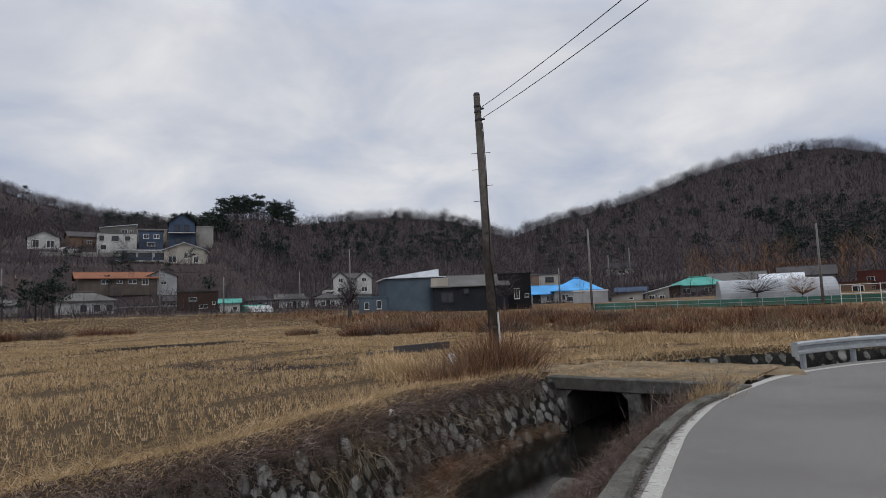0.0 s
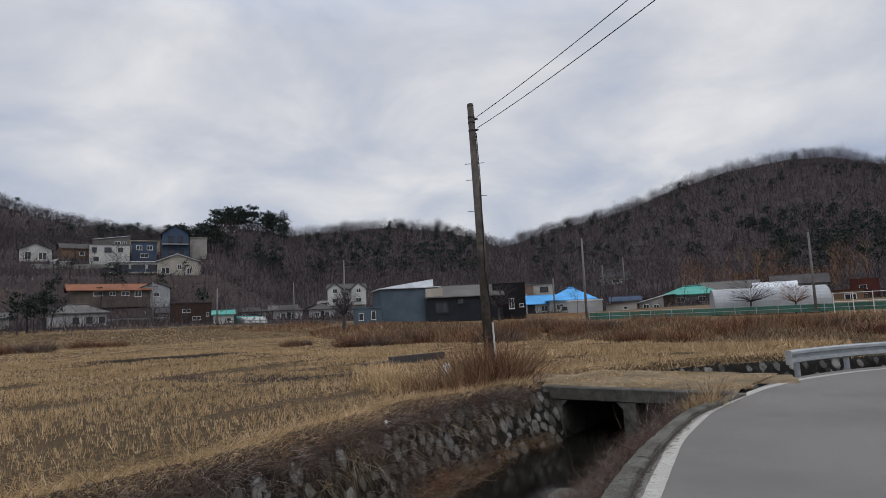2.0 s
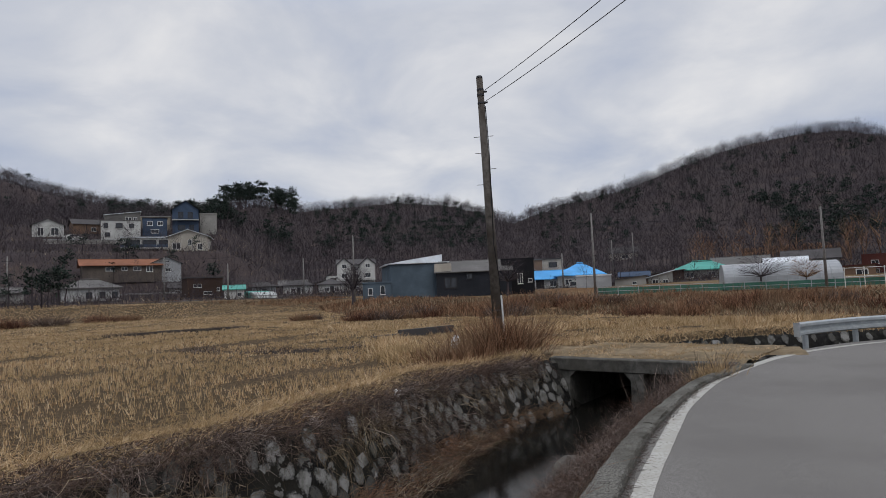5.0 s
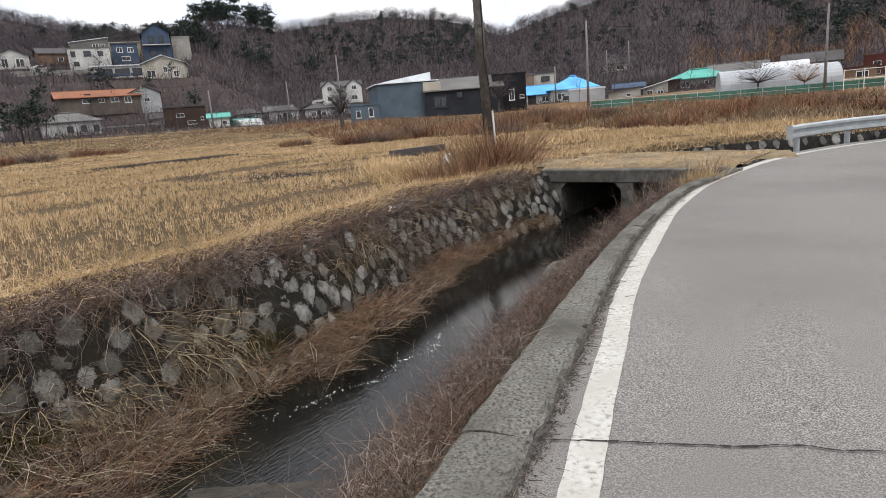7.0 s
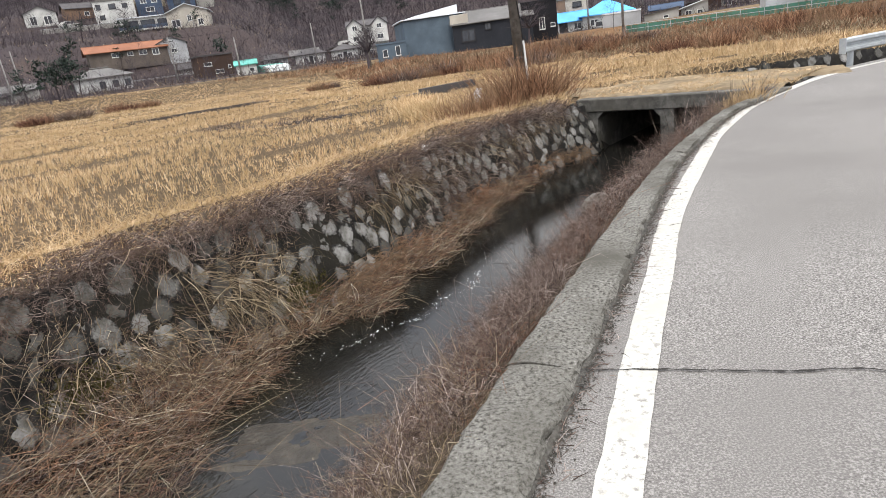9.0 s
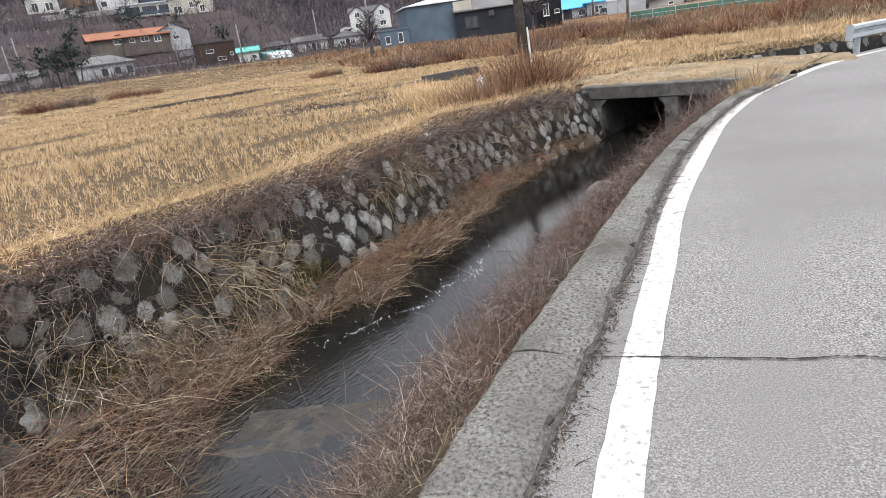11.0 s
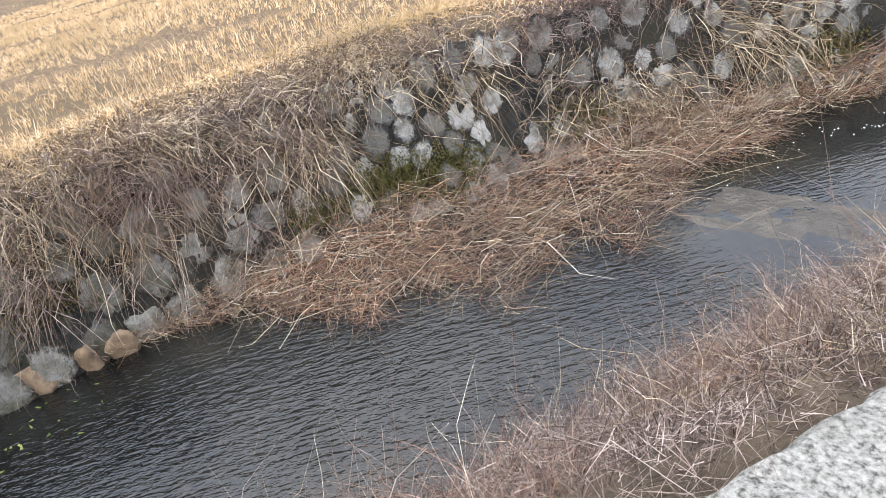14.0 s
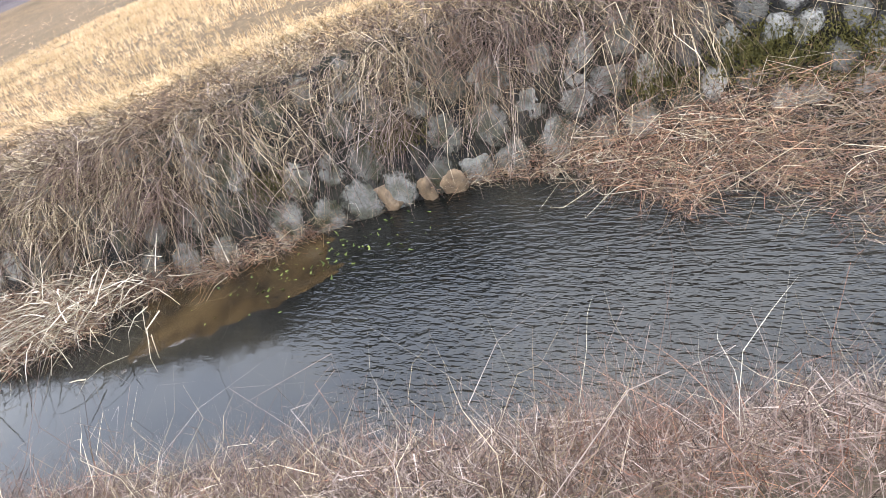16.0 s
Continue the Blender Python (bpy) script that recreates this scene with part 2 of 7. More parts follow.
def water_material(name, ripple, murk=1.0):
    m = bpy.data.materials.new(name)
    m.use_nodes = True
    nt = m.node_tree
    b = nt.nodes["Principled BSDF"]
    L = nt.links.new
    geo = nt.nodes.new("ShaderNodeNewGeometry")
    n = nt.nodes.new("ShaderNodeTexNoise"); n.inputs["Scale"].default_value = 0.9; n.inputs["Detail"].default_value = 5
    L(geo.outputs["Position"], n.inputs["Vector"])
    r = ramp_node(nt, [(p, tuple(c * murk for c in q)) for p, q in ((0.35, (0.012, 0.013, 0.012)), (0.55, (0.04, 0.039, 0.034)), (0.75, (0.075, 0.066, 0.046)))])
    L(n.outputs["Fac"], r.inputs[0]); L(r.outputs[0], b.inputs["Base Color"])
    b.inputs["Roughness"].default_value = 0.03
    b.inputs["IOR"].default_value = 1.35
    mp = nt.nodes.new("ShaderNodeMapping")
    mp.inputs["Scale"].default_value = (28, 9, 5)
    turn = nt.nodes.new("ShaderNodeMapping"); turn.inputs["Rotation"].default_value = (0, 0, radians(38))
    L(geo.outputs["Position"], turn.inputs["Vector"]); L(turn.outputs[0], mp.inputs["Vector"])
    w = nt.nodes.new("ShaderNodeTexNoise"); w.inputs["Scale"].default_value = 1.0; w.inputs["Detail"].default_value = 2
    L(mp.outputs[0], w.inputs["Vector"])
    # still pool below, quick ripples under the sill, smooth flow above it
    sep = nt.nodes.new("ShaderNodeSeparateXYZ"); L(geo.outputs["Position"], sep.inputs[0])
    cal = nt.nodes.new("ShaderNodeTexNoise"); cal.inputs["Scale"].default_value = 1.1; cal.inputs["Detail"].default_value = 3
    L(geo.outputs["Position"], cal.inputs["Vector"])
    wob = nt.nodes.new("ShaderNodeMath"); wob.operation = "MULTIPLY_ADD"; wob.inputs[1].default_value = 1.1
    L(cal.outputs["Fac"], wob.inputs[0]); L(sep.outputs[1], wob.inputs[2])
    rng_ = nt.nodes.new("ShaderNodeMapRange"); rng_.inputs["From Min"].default_value, rng_.inputs["From Max"].default_value = -2.45, 7.55
    L(wob.outputs[0], rng_.inputs["Value"])
    cr = ramp_node(nt, [(0.17, (0.04, 0.04, 0.04)), (0.235, (1, 1, 1)), (0.66, (1, 1, 1)), (0.71, (0.4, 0.4, 0.4)), (0.82, (0.2, 0.2, 0.2)), (0.95, (0.08, 0.08, 0.08))])
    L(rng_.outputs[0], cr.inputs[0])
    bp = nt.nodes.new("ShaderNodeBump"); bp.inputs["Distance"].default_value = 0.035
    k = nt.nodes.new("ShaderNodeMath"); k.operation = "MULTIPLY"; k.inputs[1].default_value = ripple
    L(cr.outputs[0], k.inputs[0]); L(k.outputs[0], bp.inputs["Strength"])
    L(w.outputs["Fac"], bp.inputs["Height"]); L(bp.outputs[0], b.inputs["Normal"])
    return m


WATER = water_material("stream_water", 0.6, 0.22)

# ---------------------------------------------------------------- mesh helpers


def raw(name, verts, faces, mats, index=None, smooth=False):
    """A mesh object from arrays; faces all with the same count of corners."""
    verts, faces = np.asarray(verts, np.float32), np.asarray(faces, np.int32)
    me = bpy.data.meshes.new(name)
    me.vertices.add(len(verts)); me.vertices.foreach_set("co", verts.ravel())
    k = faces.shape[1]
    me.loops.add(faces.size); me.loops.foreach_set("vertex_index", faces.ravel())
    me.polygons.add(len(faces))
    me.polygons.foreach_set("loop_start", np.arange(0, faces.size, k, dtype=np.int32))
    me.polygons.foreach_set("loop_total", np.full(len(faces), k, np.int32))
    if index is not None:
        me.polygons.foreach_set("material_index", np.asarray(index, np.int32))
    me.polygons.foreach_set("use_smooth", np.full(len(faces), smooth))
    for m in mats:
        me.materials.append(m)
    me.update(calc_edges=True)
    me.validate()
    return new(name, me)


def part(name, bm, material, parent=None, label="", smooth=False):
    me = bpy.data.meshes.new(name)
    bmesh.ops.recalc_face_normals(bm, faces=bm.faces)
    bm.to_mesh(me)
    bm.free()
    me.materials.append(material)
    if smooth:
        me.polygons.foreach_set("use_smooth", [True] * len(me.polygons))
    ob = new(name, me)
    ob.parent = parent
    if label:
        ob["label"] = label
    return ob


def box(bm, x0, x1, y0, y1, z0, z1, bevel=0.0):
    m = Matrix.Translation(((x0 + x1) / 2, (y0 + y1) / 2, (z0 + z1) / 2)) @ Matrix.Diagonal((x1 - x0, y1 - y0, z1 - z0, 1))
    r = bmesh.ops.create_cube(bm, size=1, matrix=m)
    if bevel:
        es = list({e for v in r["verts"] for e in v.link_edges})
        bmesh.ops.bevel(bm, geom=es, offset=bevel, segments=1, affect="EDGES")
    return bm


def boxed(*a, **k):
    return box(bmesh.new(), *a, **k)


def rod(bm, a, b, r0, r1=None, n=8):
    a, b = Vector(a), Vector(b)
    d = b - a
    m = Matrix.Translation((a + b) / 2) @ d.to_track_quat("Z", "Y").to_matrix().to_4x4()
    bmesh.ops.create_cone(bm, cap_ends=True, segments=n, radius1=r0, radius2=r0 if r1 is None else r1, depth=d.length, matrix=m)
    return bm


def prism(bm, outline, y0, y1):
    """An outline in x and z, drawn out along y."""
    a = [bm.verts.new((x, y0, z)) for x, z in outline]
    b = [bm.verts.new((x, y1, z)) for x, z in outline]
    bm.faces.new(a); bm.faces.new(b[::-1])
    for i in range(len(a)):
        j = (i + 1) % len(a)
        bm.faces.new((a[i], b[i], b[j], a[j]))
    return bm


def empty(name, m, label, category, group="", kind=""):
    ob = new(name)
    ob.matrix_world = m
    return tagged(ob, label, category, group, kind)


def curve_points(points, step=0.25):
    """A smooth line through the points, in even steps."""
    p = np.array(points, float)
    q = np.vstack([2 * p[0] - p[1], p, 2 * p[-1] - p[-2]])
    out = []
    for i in range(1, len(q) - 2):
        n = max(2, int(np.linalg.norm(q[i + 1] - q[i]) / 0.05))
        t = np.linspace(0, 1, n, endpoint=False)[:, None]
        a, b, c, d = q[i - 1], q[i], q[i + 1], q[i + 2]
        out.append(0.5 * (2 * b + (c - a) * t + (2 * a - 5 * b + 4 * c - d) * t**2 + (3 * b - a - 3 * c + d) * t**3))
    out = np.vstack([*out, p[-1:]])
    s = np.r_[0, np.cumsum(np.linalg.norm(np.diff(out, axis=0), axis=1))]
    u = np.linspace(0, s[-1], max(2, int(s[-1] / step)))
    return np.stack([np.interp(u, s, out[:, k]) for k in range(p.shape[1])], 1)


def normals_of(line):
    """Unit normals to the left of a line in plan."""
    d = np.gradient(line[:, :2], axis=0)
    d /= np.linalg.norm(d, axis=1, keepdims=True)
    return np.stack([-d[:, 1], d[:, 0]], 1)


def side_of(x, y, line):
    """Signed distance in plan from a line (positive to its left)."""
    p = np.stack([np.ravel(x), np.ravel(y)], 1)
    best, sign = np.full(len(p), 1e9), np.ones(len(p))
    for a, b in zip(line[:-1, :2], line[1:, :2]):
        d = b - a
        t = np.clip(((p - a) @ d) / (d @ d), 0, 1)
        off = p - (a + t[:, None] * d)
        dist = np.hypot(off[:, 0], off[:, 1])
        near = dist < best
        best[near] = dist[near]
        sign[near] = np.sign(d[0] * off[near, 1] - d[1] * off[near, 0])
    return (best * sign).reshape(np.shape(x))


def strip(name, line, profile, mats, index=None, smooth=False):
    """Sweeps a profile of (left offset, z) pairs along a plan line."""
    nrm, k = normals_of(line), len(profile)
    base = line[:, 2] if line.shape[1] > 2 else np.zeros(len(line))
    v = np.concatenate([np.stack([np.c_[line[i, :2] + nrm[i] * o, base[i] + z] if False else np.r_[line[i, :2] + nrm[i] * o, base[i] + z] for o, z in profile]) for i in range(len(line))])
    f = [(i * k + j, (i + 1) * k + j, (i + 1) * k + j + 1, i * k + j + 1) for i in range(len(line) - 1) for j in range(k - 1)]
    return raw(name, v, f, mats, None if index is None else [index[j] for i in range(len(line) - 1) for j in range(k - 1)], smooth)


def strands(name, root, way, length, width, droop, mat, segs=3, seed=1, kink=0.0):
    """Many thin tapering blades: root, direction, length, width, and how far each bends down."""
    rng = np.random.default_rng(seed)
    n = len(root)
    way = way / np.linalg.norm(way, axis=1, keepdims=True)
    sidev = np.cross(way, rng.normal(size=(n, 3)))
    sidev /= np.linalg.norm(sidev, axis=1, keepdims=True) + 1e-9
    length, width, droop = (np.broadcast_to(np.asarray(q, float), (n,)) for q in (length, width, droop))
    sway = rng.normal(size=(n, 3)) * 0.12
    rows = []
    bent = np.zeros((n, 3))
    for j in range(segs + 1):
        t = j / segs
        if kink:
            bent = bent + rng.normal(size=(n, 3)) * (kink * length / segs)[:, None] * (j > 0)
        c = bent + root + way * (length * t)[:, None] + sway * (length * t * t)[:, None]
        c = c - np.array([0, 0, 1.0]) * (droop * length * t * t)[:, None]
        if j < segs:
            w = width * (1 - 0.75 * t) / 2
            rows += [c - sidev * w[:, None], c + sidev * w[:, None]]
        else:
            rows.append(c)
    v = np.stack(rows, 1).reshape(-1, 3)
    k = 2 * segs + 1
    tri = []
    for j in range(segs - 1):
        a = 2 * j
        tri += [(a, a + 1, a + 3), (a, a + 3, a + 2)]
    tri.append((2 * segs - 2, 2 * segs - 1, 2 * segs))
    f = (np.arange(n)[:, None, None] * k + np.array(tri)[None]).reshape(-1, 3)
    return raw(name, v, f, [mat])


# ---------------------------------------------------------------- plan of the ground
WALL_LINE = curve_points([(-12.5, -15), (-9.6, -9), (-8.0, -5.6), (-7.0, -3.1), (-6.45, -0.9), (-6.05, 1.2), (-5.4, 3.1), (-4.4, 4.8), (-3.25, 6.3), (-2.2, 7.75), (-1.3, 9.4), (-0.3, 11.4), (1.0, 13.1), (2.5, 14.55)])
UPPER_LINE = curve_points([(2.5, 14.55), (3.6, 16.6), (5.4, 18.2), (8.6, 19.7), (12, 20.2), (20, 20.6), (45, 19)], 0.5)
KERB_LINE = curve_points([(-5.2, -15), (-3.4, -8), (-2.3, -4), (-1.25, -0.6), (-0.72, 0.95), (-0.05, 2.65), (0.53, 3.93), (0.96, 4.88), (1.48, 5.97), (2.04, 7.08), (2.66, 8.18), (3.83, 10.05), (4.9, 11.25), (5.6, 11.95)])
ROAD_LINE = curve_points([(-4.85, -15.1), (-3.05, -8.1), (-1.95, -4.1), (-0.9, -0.7), (-0.38, 0.8), (0.28, 2.5), (0.86, 3.78), (1.29, 4.72), (1.8, 5.8), (2.35, 6.9), (2.96, 7.98), (4.1, 9.8), (5.2, 11.05), (6.0, 11.95), (7.1, 13.2), (8.6, 14.4), (11, 15.5), (16, 16.4), (26, 16.8), (45, 15.5)])
EDGE_LINE = np.vstack([KERB_LINE, ROAD_LINE[ROAD_LINE[:, 0] > 5.95] + [-0.2, 0.25]])
LEFT_LINE = np.vstack([WALL_LINE, UPPER_LINE[1:]])
FOOT_OF_BANK = np.array([(-140, 60), (-90, 84), (-45, 92), (-18, 84), (-8, 56), (-1.2, 46), (6, 42), (11, 37), (15, 30), (20, 28.5), (40, 30), (90, 20)], float)


def water_level(x, y):
    return np.interp(y, [-20, 4.0, 4.16, 9, 14.5, 22], [-1.52, -1.5, -1.42, -1.3, -1.14, -1.0])


SKYLINE = [(-180, 4), (-60, 9), (-36, 10.3), (-33.8, 9.6), (-30.4, 8.8), (-27.1, 8.2), (-24.1, 7.9), (-22, 8.1), (-17.1, 8.7), (-13.6, 8.2), (-9.6, 8.6), (-4.3, 8.9), (1, 8.3), (4.1, 7.3), (6.2, 6.5), (7.8, 7.0), (11.4, 8.0), (16.5, 8.9), (21.4, 10.5), (25.9, 11.6), (30.2, 11.9), (33.3, 11.7), (36.4, 10.6), (60, 9), (180, 4)]


def height(x, y):
    x, y = np.asarray(x, float), np.asarray(y, float)
    r, az = np.hypot(x, y), np.degrees(np.arctan2(x, y))
    left, edge = side_of(x, y, LEFT_LINE), -side_of(x, y, EDGE_LINE)
    # the field with its grassy crest above the stream wall
    crest = 0.17 * np.exp(-((left - 0.9) / 0.55) ** 2)
    lump = 0.03 * np.sin(x * 1.3 + y * 0.7) * np.sin(y * 1.1 - x * 0.4)
    field = -0.1 + crest + lump - 0.14 * np.clip((r - 12) / 30, 0, 1)
    field = field - 0.22 * np.exp(-((side_of(x, y, np.array([(-60, 18.0), (-25, 35), (-12, 44), (0, 30)])) / 0.5) ** 2)) * (r > 20)
    rise = side_of(x, y, FOOT_OF_BANK)
    field = field + np.clip(rise / 6, 0, 1) ** 0.8 * np.interp(az, [-30, -5, 15, 40], [0.75, 1.0, 0.65, 0.6])
    # village slope and wooded ridges
    top = np.interp(az, *zip(*SKYLINE)) - 0.5
    west = np.clip((-az - 13) / 7, 0, 1)
    mid = -0.5 + (top + 0.5) * np.interp(r, [80, 118, 170, 240, 330, 415], [0, 0.085, 0.2, 0.46, 0.77, 1.0])
    wst = np.interp(r, [80, 104, 122, 136, 150, 166, 182, 194, 240, 330, 420], [-0.6, 0.2, 0.5, 2.1, 4.3, 4.6, 5.6, 6.3, 6.6, 7.4, 12])
    el = np.minimum(mid * (1 - west) + wst * west, top)
    hill = 1.7 + r * np.tan(np.radians(el))
    ridge = 1.7 + 420 * np.tan(np.radians(top))
    hill = np.where(r > 420, ridge * np.clip(1 - (r - 420) / 900, 0, 1), hill)
    blend = np.clip((r - 78) / 18, 0, 1) * np.maximum(np.clip((y - 20) / 30, 0, 1), np.clip((-x - 60) / 30, 0, 1))
    land = field * (1 - blend) + hill * blend
    # the stream's channel
    bed = water_level(x, y) - 0.3
    near = np.interp(edge, [-1.75, -1.35, -0.25, 0.0], [-9, -1.32, -0.2, -0.06])
    near = np.maximum(near, bed)
    inside = np.where(left > -0.35, np.interp(left, [-0.35, 0.3], [0, 1]) * (land - bed) + bed, bed)
    z = np.where(left > 0.3, land, np.maximum(inside, near))
    return np.where(edge > 0, -0.06 - 0.0 * r, z)


def ground_sheet():
    az = np.radians(np.r_[np.arange(-175, -50, 5), np.arange(-50, 135, 0.5), np.arange(135, 185, 5)])
    rr = np.geomspace(0.35, 2600, 360)
    A, R = np.meshgrid(-az, rr)
    X, Y = R * np.sin(A), R * np.cos(A)
    Z = height(X, Y)
    n, m = A.shape
    v = np.stack([X, Y, Z], -1).reshape(-1, 3)
    i, j = np.meshgrid(np.arange(n - 1), np.arange(m - 1), indexing="ij")
    a = (i * m + j).ravel()
    f = np.stack([a, a + 1, a + m + 1, a + m], 1)
    wrap = np.arange(n - 1) * m
    f = np.vstack([f, np.stack([wrap + m - 1, wrap, wrap + m, wrap + 2 * m - 1], 1)])
    c = v[f].mean(1)
    left, edge = side_of(c[:, 0], c[:, 1], LEFT_LINE), -side_of(c[:, 0], c[:, 1], EDGE_LINE)
    rise = side_of(c[:, 0], c[:, 1], FOOT_OF_BANK)
    r = np.hypot(c[:, 0], c[:, 1])
    idx = np.where((left > np.where(c[:, 1] > 14.6, 0.1, np.where(c[:, 1] < 3.8, 0.45, 0.7))), 0, 1)
    idx = np.where(rise > 0.5, 2, idx)
    idx = np.where((r > 100) & ((c[:, 1] > 0) | (c[:, 0] < -80)), 3, idx)
    EMB = surface("weedy_embankment", [(0.35, (0.07, 0.038, 0.021)), (0.55, (0.17, 0.097, 0.048)), (0.75, (0.31, 0.2, 0.1))], 0.9, 12, 0.95, 0, 0.8, 4, (0.16, 0.12, 0.07), 0.07, bump_dist=0.3)
    ob = raw("ground", v, f[:, ::-1], [SOIL, BANK, EMB, LITTER], idx, True)
    tagged(ob, "dry winter ground of rice fields, banks and wooded hills", "ground", kind="structure")


ground_sheet()

# ---------------------------------------------------------------- road, kerb, stream


def build_road():
    line = ROAD_LINE
    ob = strip("road", line, [(0.2, -0.12), (0.2, -0.001), (0.0, 0.0), (-0.3, 0.003), (-0.9, 0.01), (-3.3, 0.035), (-6.4, 0.0), (-6.45, -0.12)], [ASPHALT])
    tagged(ob, "grey worn asphalt country road bending beside the stream", "road", kind="structure")
    mark = curve_points([(-4.0, -15), (-2.35, -8.2), (-1.25, -4.2), (-0.5, -0.55), (0.09, 1.42), (0.51, 2.65), (0.96, 3.85), (1.43, 5.08), (2.5, 7.33), (3.0, 8.32), (3.85, 9.7), (4.45, 10.55), (5.72, 12.0), (6.8, 13.05), (8.4, 14.2), (11, 15.28), (16, 16.1), (26, 16.5)], 0.12)
    rng = np.random.default_rng(5)
    nrm = normals_of(mark)
    rows = []
    for q in (0, 0.055, 0.11, 0.165):
        p = mark - nrm * (q + rng.normal(0, 0.0025 if q in (0, 0.165) else 0.0, (len(mark), 1)))
        z = np.interp(-side_of(p[:, 0], p[:, 1], ROAD_LINE), [-0.03, 0.3, 0.9, 3.3], [0.0, 0.003, 0.01, 0.035]) + 0.005
        rows.append(np.c_[p, z])
    v = np.stack(rows, 1).reshape(-1, 3)
    f = [(4 * i + j, 4 * i + j + 1, 4 * i + j + 5, 4 * i + j + 4) for i in range(len(mark) - 1) for j in range(3)]
    ob = raw("road_marking", v, f, [PAINT])
    tagged(ob, "worn white edge line painted on the asphalt", "road marking", kind="structure")


build_road()


def kerb_width(y):
    return np.interp(y, [3.0, 6.5], [0.36, 0.2])


def build_kerb():
    rng = np.random.default_rng(3)
    line = KERB_LINE
    s = np.r_[0, np.cumsum(np.linalg.norm(np.diff(line, axis=0), axis=1))]
    joint = s[np.argmin(np.hypot(line[:, 0] + 0.04, line[:, 1] - 2.66))]
    base = tagged(new("kerb"), "weathered lichen-spotted concrete kerb along the stream bank", "kerb", kind="structure")
    cuts = [c for c in np.arange(joint - 20, s[-1], 5.0) if 0 < c < s[-1]]
    cuts = [0, *cuts, s[-1]]
    for c0, c1 in zip(cuts[:-1], cuts[1:]):
        u = np.linspace(c0 + 0.013, c1 - 0.013, max(3, int((c1 - c0) / 0.06)))
        p = np.stack([np.interp(u, s, line[:, 0]), np.interp(u, s, line[:, 1])], 1)
        nrm = normals_of(p)
        prof = [(0.02, -0.75), (0.0, 0.02), (-0.025, 0.05), (-0.12, 0.056), (-0.24, 0.054), (-0.335, 0.048), (-0.36, 0.02), (-0.36, -0.15)]
        rows = []
        wide = kerb_width(p[:, 1]) / 0.36
        for o, z in prof:
            jit = rng.normal(0, 0.006, len(u)) * (abs(z - 0.03) < 0.03)
            edge = np.where(abs(o + 0.36) < 0.04, np.abs(rng.normal(0, 0.012, len(u))), rng.normal(0, 0.005, len(u)))
            rows.append(np.c_[p + nrm * (o * wide + edge)[:, None], z + jit])
        v = np.stack(rows, 1).reshape(-1, 3)
        k, n = len(prof), len(u)
        f = [(i * k + j, (i + 1) * k + j, (i + 1) * k + j + 1, i * k + j + 1) for i in range(n - 1) for j in range(k - 1)]
        f += [(0, 1, 2, 7), (2, 3, 6, 7), (3, 4, 5, 6)]
        e = (n - 1) * k
        f += [(e, e + 7, e + 2, e + 1), (e + 2, e + 7, e + 6, e + 3), (e + 3, e + 6, e + 5, e + 4)]
        ob = raw("kerb_block", v, f, [KERB], smooth=False)
        ob.parent = base


build_kerb()


def build_water():
    cols = np.linspace(0, 1, 14)
    pts = np.vstack([WALL_LINE, UPPER_LINE[1:40]])
    edge = np.array([EDGE_LINE[np.argmin(np.hypot(*(EDGE_LINE - p).T))] for p in pts])
    v = np.stack([pts * (1 - c) + edge * c for c in cols], 1).reshape(-1, 2)
    v = np.c_[v, water_level(v[:, 0], v[:, 1])]
    k = len(cols)
    f = [(i * k + j, i * k + j + 1, (i + 1) * k + j + 1, (i + 1) * k + j) for i in range(len(pts) - 1) for j in range(k - 1)]
    tagged(raw("stream_water", v, f, [WATER], smooth=True), "dark shallow rippled stream reflecting the overcast sky", "water", kind="structure")


def shoal(name, x0, x1, y0, y1, lift, dip, mat, label, seed):
    """A low wet bank whose edges run out raggedly under the water."""
    nx, ny = 46, 40
    gx, gy = np.meshgrid(np.linspace(0, 1, nx), np.linspace(0, 1, ny))
    wx, wy = x0 + (x1 - x0) * gx, y0 + (y1 - y0) * gy
    rim = np.minimum(np.minimum(gx, 1 - gx), np.minimum(gy, 1 - gy)) * 2
    lump = np.array([noise.noise(Vector((a * 3.6, b * 3.6, seed))) + 0.7 * noise.noise(Vector((a * 15, b * 15, seed))) for a, b in zip(wx.ravel(), wy.ravel())]).reshape(gx.shape)
    wz = water_level(wx, wy) + lift - dip * (1 - np.clip(rim * 2.2, 0, 1)) + lump * dip * 0.25
    v = np.stack([wx, wy, wz], -1).reshape(-1, 3)
    f = [(i * nx + j, i * nx + j + 1, (i + 1) * nx + j + 1, (i + 1) * nx + j) for i in range(ny - 1) for j in range(nx - 1)]
    tagged(raw(name, v, f, [mat], smooth=True), label, "shoal" if "shoal" in name else "sill", kind="structure")


build_water()
shoal("silt_shoal", -6.6, -4.6, -3.4, -0.25, 0.003, 0.02, surface("wet_silt", [(0.35, (0.008, 0.006, 0.004)), (0.55, (0.026, 0.017, 0.008)), (0.75, (0.048, 0.032, 0.015))], 2.4, 8, 0.06, 0, 0.1, 20, spec=0.5), "wet ochre silt just under the still pool", 3)
shoal("weir_sill", -2.75, -0.75, 4.1, 4.85, 0.002, 0.02, surface("wet_sill", [(0.35, (0.02, 0.017, 0.013)), (0.55, (0.037, 0.032, 0.025)), (0.75, (0.075, 0.065, 0.05))], 5, 11, 0.4, 0, 0.8, 30, spec=0.25), "pale wet concrete sill across the stream bed", 8)


